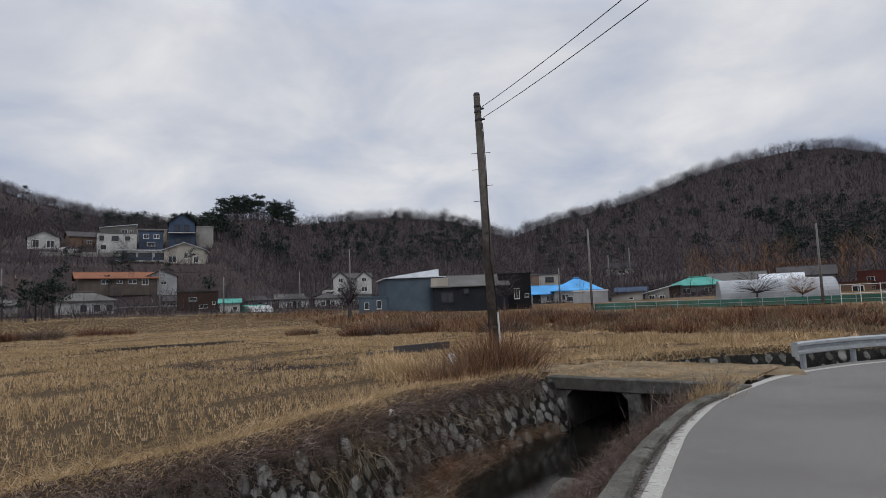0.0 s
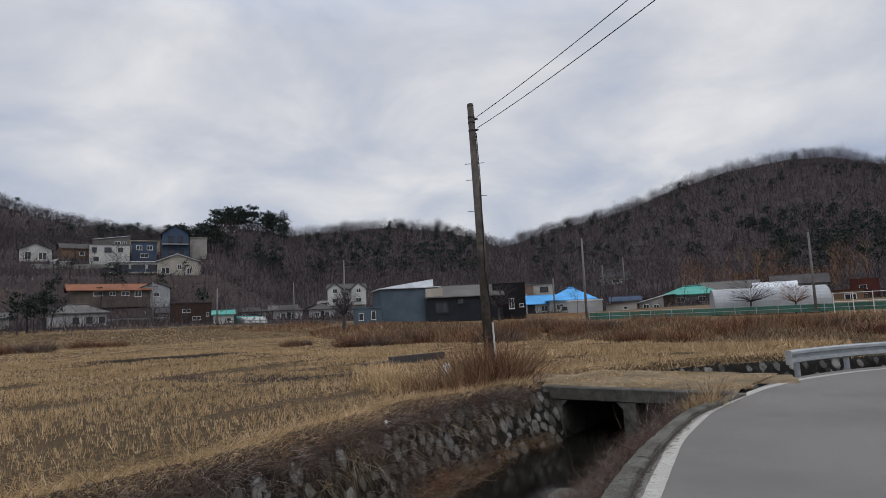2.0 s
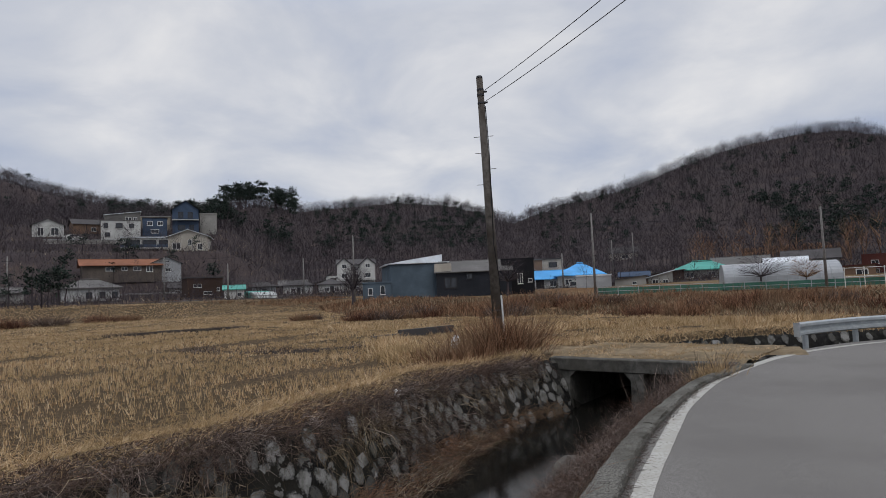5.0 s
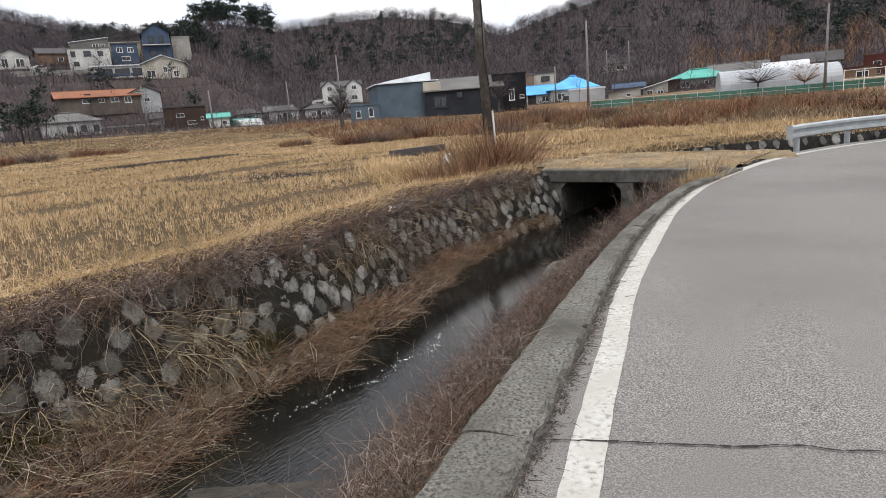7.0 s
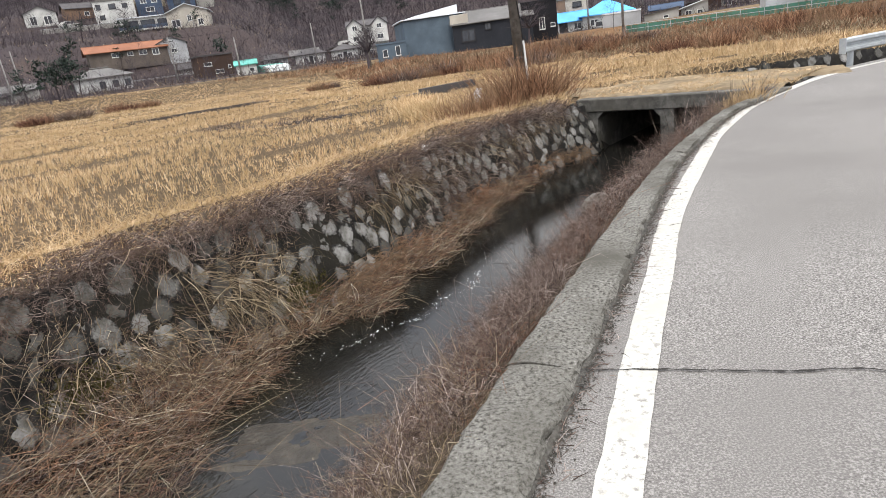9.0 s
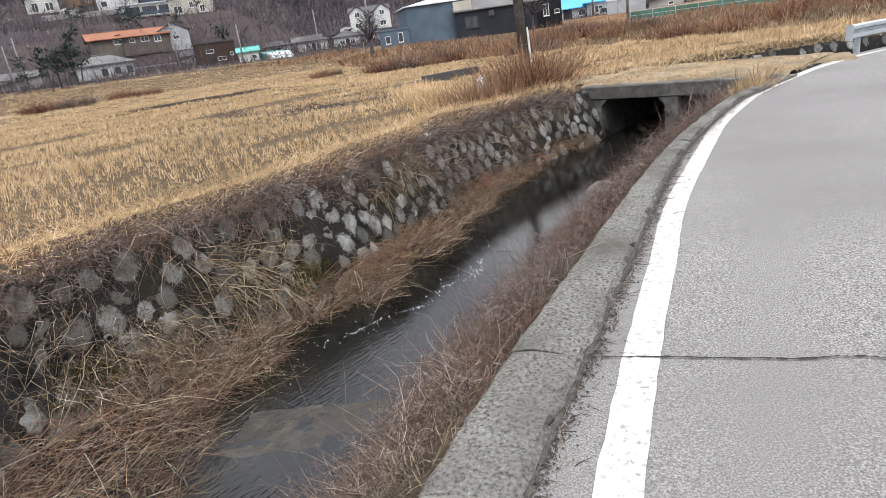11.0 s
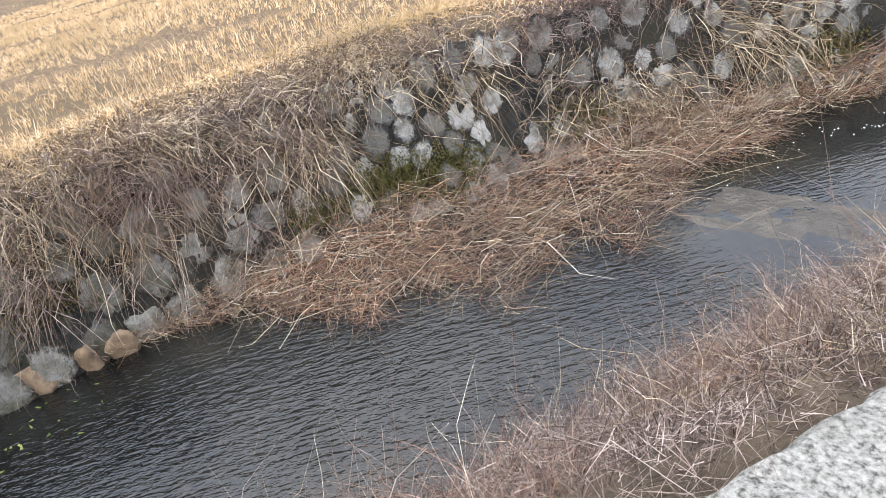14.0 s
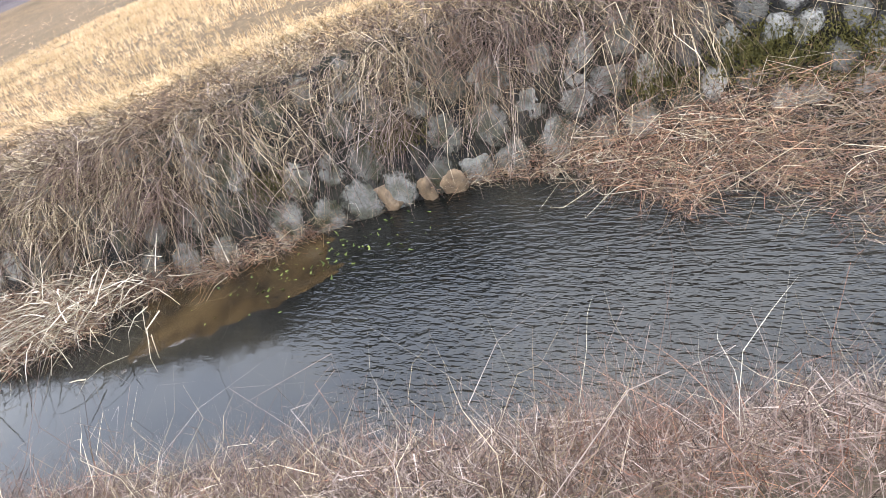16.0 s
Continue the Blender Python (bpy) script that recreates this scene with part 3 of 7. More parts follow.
def build_stream_wall():
    """The mortar face, leaning back from the water, with its top under the grass."""
    line = WALL_LINE
    nrm = normals_of(line)
    bed = water_level(line[:, 0], line[:, 1]) - 0.3
    rng = np.random.default_rng(8)
    rows = []
    for t in np.linspace(0, 1, 13):
        z = bed + (-0.1 - bed) * t
        o = -0.5 * (1 - t) * (-0.1 - bed) / 1.4 + rng.normal(0, 0.012, len(line))
        rows.append(np.c_[line + nrm * o[:, None], z])
    rows.append(np.c_[line + nrm * 0.7, np.full(len(line), -0.16)])
    v = np.stack(rows, 1).reshape(-1, 3)
    k = len(rows)
    f = [(i * k + j, (i + 1) * k + j, (i + 1) * k + j + 1, i * k + j + 1) for i in range(len(line) - 1) for j in range(k - 1)]
    ob = raw("wall_stream", v, f, [MORTAR], smooth=True)
    tagged(ob, "dark stained mortared rubble wall lining the stream", "stone wall", kind="structure")
    # upper reach beyond the culvert
    line = UPPER_LINE
    nrm = normals_of(line)
    rows = [np.c_[line + nrm * (-0.45 * (1 - t)), np.full(len(line), -1.3 + 1.12 * t)] for t in np.linspace(0, 1, 6)]
    rows.append(np.c_[line + nrm * 0.6, np.full(len(line), -0.2)])
    v = np.stack(rows, 1).reshape(-1, 3)
    k = len(rows)
    f = [(i * k + j, (i + 1) * k + j, (i + 1) * k + j + 1, i * k + j + 1) for i in range(len(line) - 1) for j in range(k - 1)]
    up = raw("wall_upstream", v, f, [MORTAR], smooth=True)
    tagged(up, "dark mortared stone wall of the upper channel", "stone wall", kind="structure")
    return ob, up


WALL, WALL_UP = build_stream_wall()

# ---------------------------------------------------------------- stones of the walls


def stone_meshes(count, seed, mat=None, square=0.0):
    """Split granite faces: an angular outline between a lozenge and a block, nearly flat, with a broken rim and a rough face."""
    rng = np.random.default_rng(seed)
    out = []
    for k in range(count):
        n = 16
        tall, lean = rng.uniform(1.0, 1.2 if square else 1.6), rng.normal(0, 0.08 if square else 0.16)
        corners = int(rng.integers(4, 6))
        turn = (math.pi / 4 if square else math.pi / 2) + rng.normal(0, 0.15)
        ca = np.sort(np.arange(corners) * 2 * math.pi / corners + turn + rng.normal(0, 0.2, corners))
        cr = 0.5 * (1 + rng.normal(0, 0.12, corners).clip(-0.25, 0.2)) * (1.12 if square else 1.0)
        cx, cz = np.cos(ca) * cr, np.sin(ca) * cr
        per = np.r_[0, np.cumsum(np.hypot(np.diff(np.r_[cx, cx[0]]), np.diff(np.r_[cz, cz[0]])))]
        at = np.linspace(0, per[-1], n, endpoint=False) + 0.05
        ox, oz = np.interp(at, per, np.r_[cx, cx[0]]), np.interp(at, per, np.r_[cz, cz[0]])
        # corners knocked off a little
        ox = 0.15 * np.roll(ox, 1) + 0.7 * ox + 0.15 * np.roll(ox, -1)
        oz = 0.15 * np.roll(oz, 1) + 0.7 * oz + 0.15 * np.roll(oz, -1)
        ox, oz = ox + rng.normal(0, 0.03, n), (oz + rng.normal(0, 0.03, n)) * tall
        bm = bmesh.new()
        rings = []
        for f, y in ((1.02, 0.16), (1.0, -0.005), (0.86, -0.035), (0.45, -0.055)):
            rings.append([bm.verts.new((ox[i] * f + lean * oz[i] * f + rng.normal(0, 0.008), y + rng.normal(0, 0.014), oz[i] * f + rng.normal(0, 0.008))) for i in range(n)])
        mid = bm.verts.new((0, -0.06 + rng.normal(0, 0.02), 0))
        for p, q in zip(rings, rings[1:]):
            for i in range(n):
                j = (i + 1) % n
                bm.faces.new((p[i], p[j], q[j], q[i]))
        for i in range(n):
            bm.faces.new((rings[-1][i], rings[-1][(i + 1) % n], mid))
        bmesh.ops.recalc_face_normals(bm, faces=bm.faces)
        me = bpy.data.meshes.new("stone")
        bm.to_mesh(me); bm.free()
        me.polygons.foreach_set("use_smooth", [True] * len(me.polygons))
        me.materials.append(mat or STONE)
        out.append(me)
    return out


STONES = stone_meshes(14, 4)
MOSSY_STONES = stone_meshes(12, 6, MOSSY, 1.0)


def lay_stones(line, parent, z_of_bed, pitch, rows, size, start, stop, seed, batter=0.357, top=-0.1, kinds=None):
    rng = np.random.default_rng(seed)
    s = np.r_[0, np.cumsum(np.linalg.norm(np.diff(line, axis=0), axis=1))]
    nrm = normals_of(line)
    ang = np.unwrap(np.arctan2(nrm[:, 1], nrm[:, 0]))
    for r in range(rows):
        u = start + (r % 2) * pitch / 2
        while u < stop:
            w = u + rng.normal(0, 0.035)
            u += pitch
            x, y = np.interp(w, s, line[:, 0]), np.interp(w, s, line[:, 1])
            a = np.interp(w, s, ang)
            bed = z_of_bed(x, y)
            z = bed + (top - bed) * ((r + 0.5) / rows) + rng.normal(0, 0.025)
            if rng.random() < 0.05:
                continue
            off = -batter * (top - z) - 0.004 + rng.normal(0, 0.012)
            k = size * rng.uniform(0.72, 1.15)
            kinds = kinds or STONES
            ob = new("stone", kinds[rng.integers(len(kinds))])
            ob.parent = parent
            lean = math.atan(batter)
            m = Matrix.Translation((x + math.cos(a) * off, y + math.sin(a) * off, z)) @ Matrix.Rotation(a - math.pi / 2, 4, "Z") @ Matrix.Rotation(-lean, 4, "X") @ Matrix.Rotation(rng.normal(0, 0.3), 4, "Y")
            ob.matrix_world = m @ Matrix.Diagonal((k, k * 0.8, k, 1))


# ---------------------------------------------------------------- culvert and deck
A, B = Vector((2.45, 14.5, 0)), Vector((5.65, 12.05, 0))
ALONG = (B - A).normalized()
BACK = Vector((-ALONG.y, ALONG.x, 0))


DECK = 3.95


def culvert():
    m = Matrix((( ALONG.x, BACK.x, 0, A.x), (ALONG.y, BACK.y, 0, A.y), (0, 0, 1, 0), (0, 0, 0, 1)))
    base = empty("culvert", m, "weathered concrete box culvert with a slab deck across the stream", "culvert", kind="structure")
    bm = boxed(-0.2, DECK, 0.0, 3.5, -0.27, 0.015, bevel=0.02)
    for v in bm.verts:
        if v.co.x > 2:
            v.co.x -= 0.14 * v.co.y
    part("deck", bm, CONCRETE, base)
    bm = boxed(-0.5, 0.3, 0.03, 3.5, -1.7, -0.275)
    part("abutment", bm, CONCRETE, base)
    part("abutment", boxed(1.74, 2.02, 0.03, 3.5, -1.7, -0.275), CONCRETE, base)
    part("abutment", boxed(2.02, 3.5, 0.45, 3.5, -1.7, -0.275), CONCRETE, base)
    bm = prism(bmesh.new(), [(0.3, -0.275), (0.3, -0.42), (0.45, -0.275)], 0.03, 3.5)
    part("haunch", bm, CONCRETE, base)
    bm = prism(bmesh.new(), [(1.74, -0.275), (1.59, -0.275), (1.74, -0.42)], 0.03, 3.5)
    part("haunch", bm, CONCRETE, base)
    # added block shuts the barrel's far end, keeping daylight out of it
    part("end_wall", boxed(0.3, 1.74, 3.3, 3.5, -1.7, -0.275), CONCRETE, base)
    # earth on the deck's back and the track that leaves it
    trk = curve_points([(7.9, 14.0, 0.02), (5.0, 15.2, 0.03), (3.2, 16.2, 0.02), (1.5, 17.4, 0.0), (-0.4, 18.6, -0.04)], 0.4)
    DIRT = surface("dirt_track", [(0.3, (0.1, 0.075, 0.048)), (0.7, (0.3, 0.23, 0.145))], 5, 11, 0.95, 0, 0.6, 18, (0.12, 0.09, 0.055), 0.8)
    zz = np.maximum(height(trk[:, 0], trk[:, 1]) + 0.05, np.where(trk[:, 0] > 2.2, 0.03, -9))
    trk[:, 2] = zz
    t = strip("dirt_track", trk, [(0.9, -0.03), (0.5, 0.015), (0, 0.0), (-0.5, 0.015), (-0.9, -0.03)], [DIRT], smooth=True)
    gx, gy = np.meshgrid(np.linspace(-0.3, DECK + 0.05, 40), np.linspace(0.2, 3.5, 24))
    gx = gx + 0.06 * gy * (gx / DECK)
    gz = np.array([0.028 + 0.03 * noise.noise(Vector((a * 1.5, b * 1.5, 2))) for a, b in zip(gx.ravel(), gy.ravel())]).reshape(gx.shape)
    gz = gz + np.clip((gy - 0.3) / 0.5, 0, 1) * 0.03 - (gy < 0.25) * 0.06
    wx, wy = A.x + ALONG.x * gx + BACK.x * gy, A.y + ALONG.y * gx + BACK.y * gy
    earth = np.stack([wx, wy, gz], -1).reshape(-1, 3)
    quads = [(i * 40 + j, i * 40 + j + 1, (i + 1) * 40 + j + 1, (i + 1) * 40 + j) for i in range(23) for j in range(39)]
    tagged(raw("deck_earth", earth, quads, [DIRT], smooth=True), "brown trodden earth spread over the culvert deck", "earth", kind="structure")
    g = np.random.default_rng(151)
    n = 7000
    px_, py_ = g.uniform(-0.3, DECK + 0.2, n), 0.25 + 3.2 * g.random(n) ** 0.8
    keep = np.array([noise.noise(Vector((a * 1.2, b * 2.2, 5))) for a, b in zip(px_, py_)]) > -0.08
    px_, py_ = px_[keep], py_[keep]
    n = len(px_)
    tagged(strands("deck_grass", np.c_[A.x + ALONG.x * px_ + BACK.x * py_, A.y + ALONG.y * px_ + BACK.y * py_, np.full(n, 0.03)], np.c_[g.normal(0, 0.8, (n, 2)), np.ones(n)], g.uniform(0.05, 0.16, n), 0.012, 0.3, STRAW, 2, 152), "sparse dry grass on the earth of the deck", "dry grass", kind="stuff")
    tagged(t, "grey-brown dirt farm track leading from the deck into the fields", "track", kind="structure")


culvert()

# ---------------------------------------------------------------- utility poles


def step_bolts(base, r_of, heights):
    for i, z in enumerate(heights):
        d = 1 if i % 2 else -1
        part("step_bolt", rod(bmesh.new(), (d * r_of(z) * 0.8, 0, z), (d * (r_of(z) + 0.22), 0, z), 0.011, n=6), DARK_STEEL, base)


def main_pole():
    foot, head = Vector((1.72, 21.94, -0.3)), Vector((1.45, 21.96, 9.38))
    m = Matrix.Translation(foot) @ (head - foot).to_track_quat("Z", "Y").to_matrix().to_4x4()
    base = empty("utility_pole", m @ Matrix.Rotation(math.radians(90), 4, "Z"), "tall leaning grey concrete utility pole with step bolts", "utility pole")
    h = (head - foot).length
    r_of = lambda z: 0.185 - 0.07 * z / h
    part("shaft", rod(bmesh.new(), (0, 0, 0), (0, 0, h), 0.185, 0.115, 20), WEATHERED_POLE, base, smooth=True)
    part("cap", rod(bmesh.new(), (0, 0, h - 0.02), (0, 0, h + 0.06), 0.125, 0.1, 16), DARK_STEEL, base, "dark metal cap")
    for z in (9.0, 9.2, 8.7, 1.2, 0.95):
        part("band", rod(bmesh.new(), (0, 0, z), (0, 0, z + 0.06), r_of(z) + 0.012, n=16), DARK_STEEL, base)
    step_bolts(base, r_of, [7.5, 7.5001, 6.9, 6.3, 5.75])
    for z in (9.15, 8.75):
        part("insulator", rod(bmesh.new(), (r_of(z), 0, z), (r_of(z) + 0.12, 0, z), 0.05, 0.03, 10), DARK_STEEL, base)
    bm = bmesh.new()
    pts = [(r_of(8.6) + 0.02, -0.05, 8.6), (r_of(7) + 0.02, -0.08, 7), (0.1, -0.15, 4.6), (0.06, -0.17, 3.6), (r_of(2.5), -0.1, 2.4), (r_of(1.6) + 0.02, -0.05, 1.5)]
    for a, b in zip(pts, pts[1:]):
        rod(bm, a, b, 0.016, n=6)
    part("cable", bm, WIRE, base, "black cable running down the pole")
    part("cable_guard", rod(bmesh.new(), (r_of(1) + 0.03, -0.06, 0.0), (r_of(1) + 0.01, -0.06, 1.75), 0.035, n=10), plain("grey_plastic", (0.55, 0.56, 0.56), 0.5), base, "pale grey plastic cable guard")
    return head


HEAD = main_pole()


def wire(name, a, b, sag, r, label):
    cu = bpy.data.curves.new(name, "CURVE")
    cu.dimensions, cu.bevel_depth, cu.bevel_resolution = "3D", r, 1
    sp = cu.splines.new("POLY")
    n = 24
    sp.points.add(n)
    a, b = Vector(a), Vector(b)
    for i in range(n + 1):
        t = i / n
        p = a.lerp(b, t)
        sp.points[i].co = (p.x, p.y, p.z - sag * 4 * t * (1 - t), 1)
    cu.materials.append(WIRE)
    return tagged(new(name, cu), label, "wire", "overhead wires")


def small_pole(x, y, z, h, lean=0.0, arms=1, label="slim grey concrete utility pole in the village"):
    base = empty("utility_pole", pose(x, y, z - 0.3, 0, lean, 0), label, "utility pole", "village poles")
    part("shaft", rod(bmesh.new(), (0, 0, 0), (0, 0, h + 0.3), 0.15, 0.09, 10), VILLAGE_POLE, base, smooth=True)
    for i in range(arms):
        part("crossarm", boxed(-0.8, 0.8, -0.05, 0.05, h - 0.5 - i * 0.9, h - 0.42 - i * 0.9), DARK_STEEL, base)
        for k in (-0.7, 0.7):
            part("insulator", rod(bmesh.new(), (k, 0, h - 0.42 - i * 0.9), (k, 0, h - 0.25 - i * 0.9), 0.05, 0.03, 8), DARK_STEEL, base)
    return base


for x, y, z, h, arms in ((-46.1, 99.9, 2.0, 7.2, 1), (-33.7, 94.2, 1.8, 5.6, 0), (-25.1, 107.1, 1.8, 6.8, 0), (-12.8, 84, 0.7, 9.2, 1), (16.6, 70, 0.9, 9.0, 0), (37.6, 124.5, 4.8, 7.2, 2), (36.2, 135.3, 5.0, 6.5, 1), (37.5, 61.5, 1.0, 7.6, 1), (-64.2, 89.3, 1.5, 8.0, 1), (-68.2, 92.3, 1.5, 7.4, 1), (-58, 140, 9.5, 7.0, 0), (18.3, 98.3, 1.8, 5.2, 0)):
    small_pole(x, y, z, h, 0, arms)

# ---------------------------------------------------------------- guard rail


def guard_rail():
    pts = curve_points([(8.0, 14.35), (8.8, 14.9), (11, 15.85), (16, 16.75), (26, 17.15), (40, 16.4)], 0.2)
    base = tagged(new("guard_rail"), "galvanised steel W-beam guard rail beside the road", "guard rail")
    prof = [(0.05, 0.28), (-0.03, 0.31), (-0.03, 0.37), (0.05, 0.41), (0.05, 0.46), (-0.03, 0.5), (-0.03, 0.56), (0.05, 0.59)]
    ring = prof + [(o + 0.012, z) for o, z in prof[::-1]] + [prof[0]]
    ob = strip("beam", pts, ring, [STEEL])
    ob.parent = base
    ob = part("end_plate", boxed(-0.07, 0.07, -0.012, 0.012, 0.275, 0.6), STEEL, base)
    ob.matrix_world = pose(pts[0, 0], pts[0, 1], 0, 0, 0, 35 + 90)
    s = np.r_[0, np.cumsum(np.linalg.norm(np.diff(pts, axis=0), axis=1))]
    for u in np.arange(0.62, s[-1], 2.0):
        x, y = np.interp(u, s, pts[:, 0]), np.interp(u, s, pts[:, 1])
        p = part("post", rod(bmesh.new(), (0, 0, -0.6), (0, 0, 0.55), 0.065, n=12), STEEL, base)
        p.location = (x - 0.03, y + 0.13, 0)


guard_rail()

# ---------------------------------------------------------------- houses
GLASS = surface("window_glass", [(0.3, (0.015, 0.018, 0.022)), (0.7, (0.035, 0.04, 0.05))], 2, 3, 0.08, 0, 0, 1, spec=0.6)
FRAME_WHITE = plain("white_frames", (0.62, 0.62, 0.6), 0.5)
FRAME_DARK = plain("dark_frames", (0.03, 0.03, 0.033), 0.5)
MATS = {}


def paint(name, col, rough=0.75, vary=0.14):
    if name not in MATS:
        MATS[name] = surface(name, [(0.3, tuple(c * (1 - vary) for c in col)), (0.7, tuple(min(1, c * (1 + vary)) for c in col))], 0.8, 9, rough, 0, 0.25, 9, tuple(c * 0.78 for c in col), 0.35, bump_dist=0.03)
    return MATS[name]


def window(parent, x, y, z, w, h, frame_mat=None, rows=1, cols=2, face=-1):
    """A window in a wall that looks along -y: a frame standing proud, panes set back in it."""
    fm = frame_mat or FRAME_WHITE
    t, bm = max(0.05, 0.09 * min(w, h)), bmesh.new()
    for a, b, c, d in ((-w / 2, w / 2, h / 2 - t, h / 2), (-w / 2, w / 2, -h / 2, -h / 2 + t), (-w / 2, -w / 2 + t, -h / 2 + t, h / 2 - t), (w / 2 - t, w / 2, -h / 2 + t, h / 2 - t)):
        box(bm, a, b, -0.06, 0.04, c, d)
    win = part("window", bm, fm, parent)
    win.location = (x, y, z)
    for i in range(1, cols):
        u = -w / 2 + w * i / cols
        part("mullion", boxed(u - t * 0.35, u + t * 0.35, -0.05, 0.03, -h / 2 + t, h / 2 - t), fm, win)
    for i in range(cols):
        a, b = -w / 2 + t + (w - 2 * t) * i / cols, -w / 2 + t + (w - 2 * t) * (i + 1) / cols
        part("pane", boxed(a, b, -0.02, 0.0, -h / 2 + t, h / 2 - t), GLASS, win)
    part("sill", boxed(-w / 2 - 0.06, w / 2 + 0.06, -0.12, 0.0, -h / 2 - 0.06, -h / 2), fm, win)
    return win


def house(label, x, y, z, w, d, h, wall, roof, kind="gable", rise=1.6, over=0.4, turn=0.0, windows=(), axis="x", category="house", name="house", frame_mat=None, ribs=0, side_windows=(), doors=(), group="village houses", skirt=1.6, base=None):
    """A building that faces the road: walls down into the slope, a roof of its kind, windows (x, z, width, height), doors (x, width, height)."""
    base = empty(name, pose(x, y, z, 0, 0, math.degrees(math.atan2(-x, y)) + turn), label, category, group)
    hw, hd = w / 2, d / 2
    bm = bmesh.new()
    if kind == "gable" and axis == "y":
        prism(bm, [(-hw, -skirt), (hw, -skirt), (hw, h), (0, h + rise), (-hw, h)], -hd, hd)
    elif kind == "gable":
        prism(bm, [(-hd, -skirt), (hd, -skirt), (hd, h), (0, h + rise), (-hd, h)], -hw, hw)
        bmesh.ops.rotate(bm, verts=bm.verts, cent=(0, 0, 0), matrix=Matrix.Rotation(math.pi / 2, 3, "Z"))
    elif kind == "mono":
        prism(bm, [(-hw, -skirt), (hw, -skirt), (hw, h + rise), (-hw, h)], -hd, hd)
    else:
        box(bm, -hw, hw, -hd, hd, -skirt, h)
    part("wall", bm, wall, base)
    t, bm = 0.14, bmesh.new()
    if kind == "gable":
        a, b = (hd, hw) if axis == "x" else (hw, hd)
        k = rise / a
        prism(bm, [(-a - over, h - over * k + 0.02), (0, h + rise + 0.02), (a + over, h - over * k + 0.02), (a + over, h - over * k + t), (0, h + rise + t * 1.2), (-a - over, h - over * k + t)], -b - over, b + over)
        if axis == "x":
            bmesh.ops.rotate(bm, verts=bm.verts, cent=(0, 0, 0), matrix=Matrix.Rotation(math.pi / 2, 3, "Z"))
    elif kind == "hip":
        lo = [bm.verts.new((sx * (hw + over), sy * (hd + over), h)) for sx, sy in ((-1, -1), (1, -1), (1, 1), (-1, 1))]
        up = [bm.verts.new((sx * (hw + over), sy * (hd + over), h + t)) for sx, sy in ((-1, -1), (1, -1), (1, 1), (-1, 1))]
        q = max(0.05, hw - hd * 0.9)
        r0, r1 = bm.verts.new((-q, 0, h + rise)), bm.verts.new((q, 0, h + rise))
        bm.faces.new(lo[::-1])
        for i in range(4):
            bm.faces.new((lo[i], lo[(i + 1) % 4], up[(i + 1) % 4], up[i]))
        bm.faces.new((up[0], up[1], r1, r0)); bm.faces.new((up[1], up[2], r1)); bm.faces.new((up[2], up[3], r0, r1)); bm.faces.new((up[3], up[0], r0))
    elif kind == "mono":
        k = rise / w
        prism(bm, [(-hw - over, h - over * k + 0.02), (hw + over, h + rise + over * k + 0.02), (hw + over, h + rise + over * k + t), (-hw - over, h - over * k + t)], -hd - over, hd + over)
    else:
        box(bm, -hw - over * 0.4, hw + over * 0.4, -hd - over * 0.4, hd + over * 0.4, h + 0.002, h + 0.22)
    rf = part("roof", bm, roof, base)
    if kind in ("gable", "hip"):
        q = hw + over if kind == "gable" else max(0.05, hw - hd * 0.9)
        if axis == "x":
            part("ridge", rod(bmesh.new(), (-q, 0, h + rise + t), (q, 0, h + rise + t), 0.09, n=8), roof, rf)
        else:
            part("ridge", rod(bmesh.new(), (0, -hd - over, h + rise + t), (0, hd + over, h + rise + t), 0.09, n=8), roof, rf)
    for i in range(ribs):
        u = -hw + w * (i + 0.5) / ribs
        part("cladding_rib", boxed(u - 0.03, u + 0.03, -hd - 0.035, -hd + 0.0, -skirt, h - 0.02), wall, base)
    for wx, wz, ww, wh in windows:
        window(base, wx, -hd, wz, ww, wh, frame_mat, cols=2 if ww > 0.7 else 1)
    for wy, wz, ww, wh in side_windows:
        o = window(base, 0, 0, 0, ww, wh, frame_mat)
        o.matrix_basis = pose(-hw, wy, wz, 0, 0, -90)
    for dx, dw, dh in doors:
        dr = part("door", boxed(dx - dw / 2, dx + dw / 2, -hd - 0.04, -hd + 0.02, 0, dh), FRAME_DARK, base)
        part("handle", rod(bmesh.new(), (dx + dw * 0.35, -hd - 0.09, dh * 0.48), (dx + dw * 0.35, -hd - 0.09, dh * 0.55), 0.02, n=6), STEEL, dr)
    return base


WHITE, CREAM = paint("white_render", (0.5, 0.5, 0.48)), paint("cream_render", (0.42, 0.39, 0.34))
GREYWALL, STONEY = paint("grey_render", (0.36, 0.37, 0.38)), paint("pale_stone_cladding", (0.47, 0.47, 0.46), vary=0.3)
BLUEGREY, CHARCOAL, BLACK = paint("blue_grey_panel", (0.085, 0.115, 0.145)), paint("charcoal_panel", (0.028, 0.031, 0.038)), paint("black_panel", (0.017, 0.017, 0.02))
SLATE, TILE_GREY, ORANGE = paint("dark_slate", (0.075, 0.07, 0.07)), paint("grey_tile", (0.14, 0.135, 0.13)), paint("orange_tile", (0.24, 0.105, 0.062))
BLUE_ROOF, TEAL_ROOF = paint("blue_sheet_roof", (0.09, 0.36, 0.72), 0.5), paint("teal_sheet_roof", (0.08, 0.32, 0.27), 0.5)
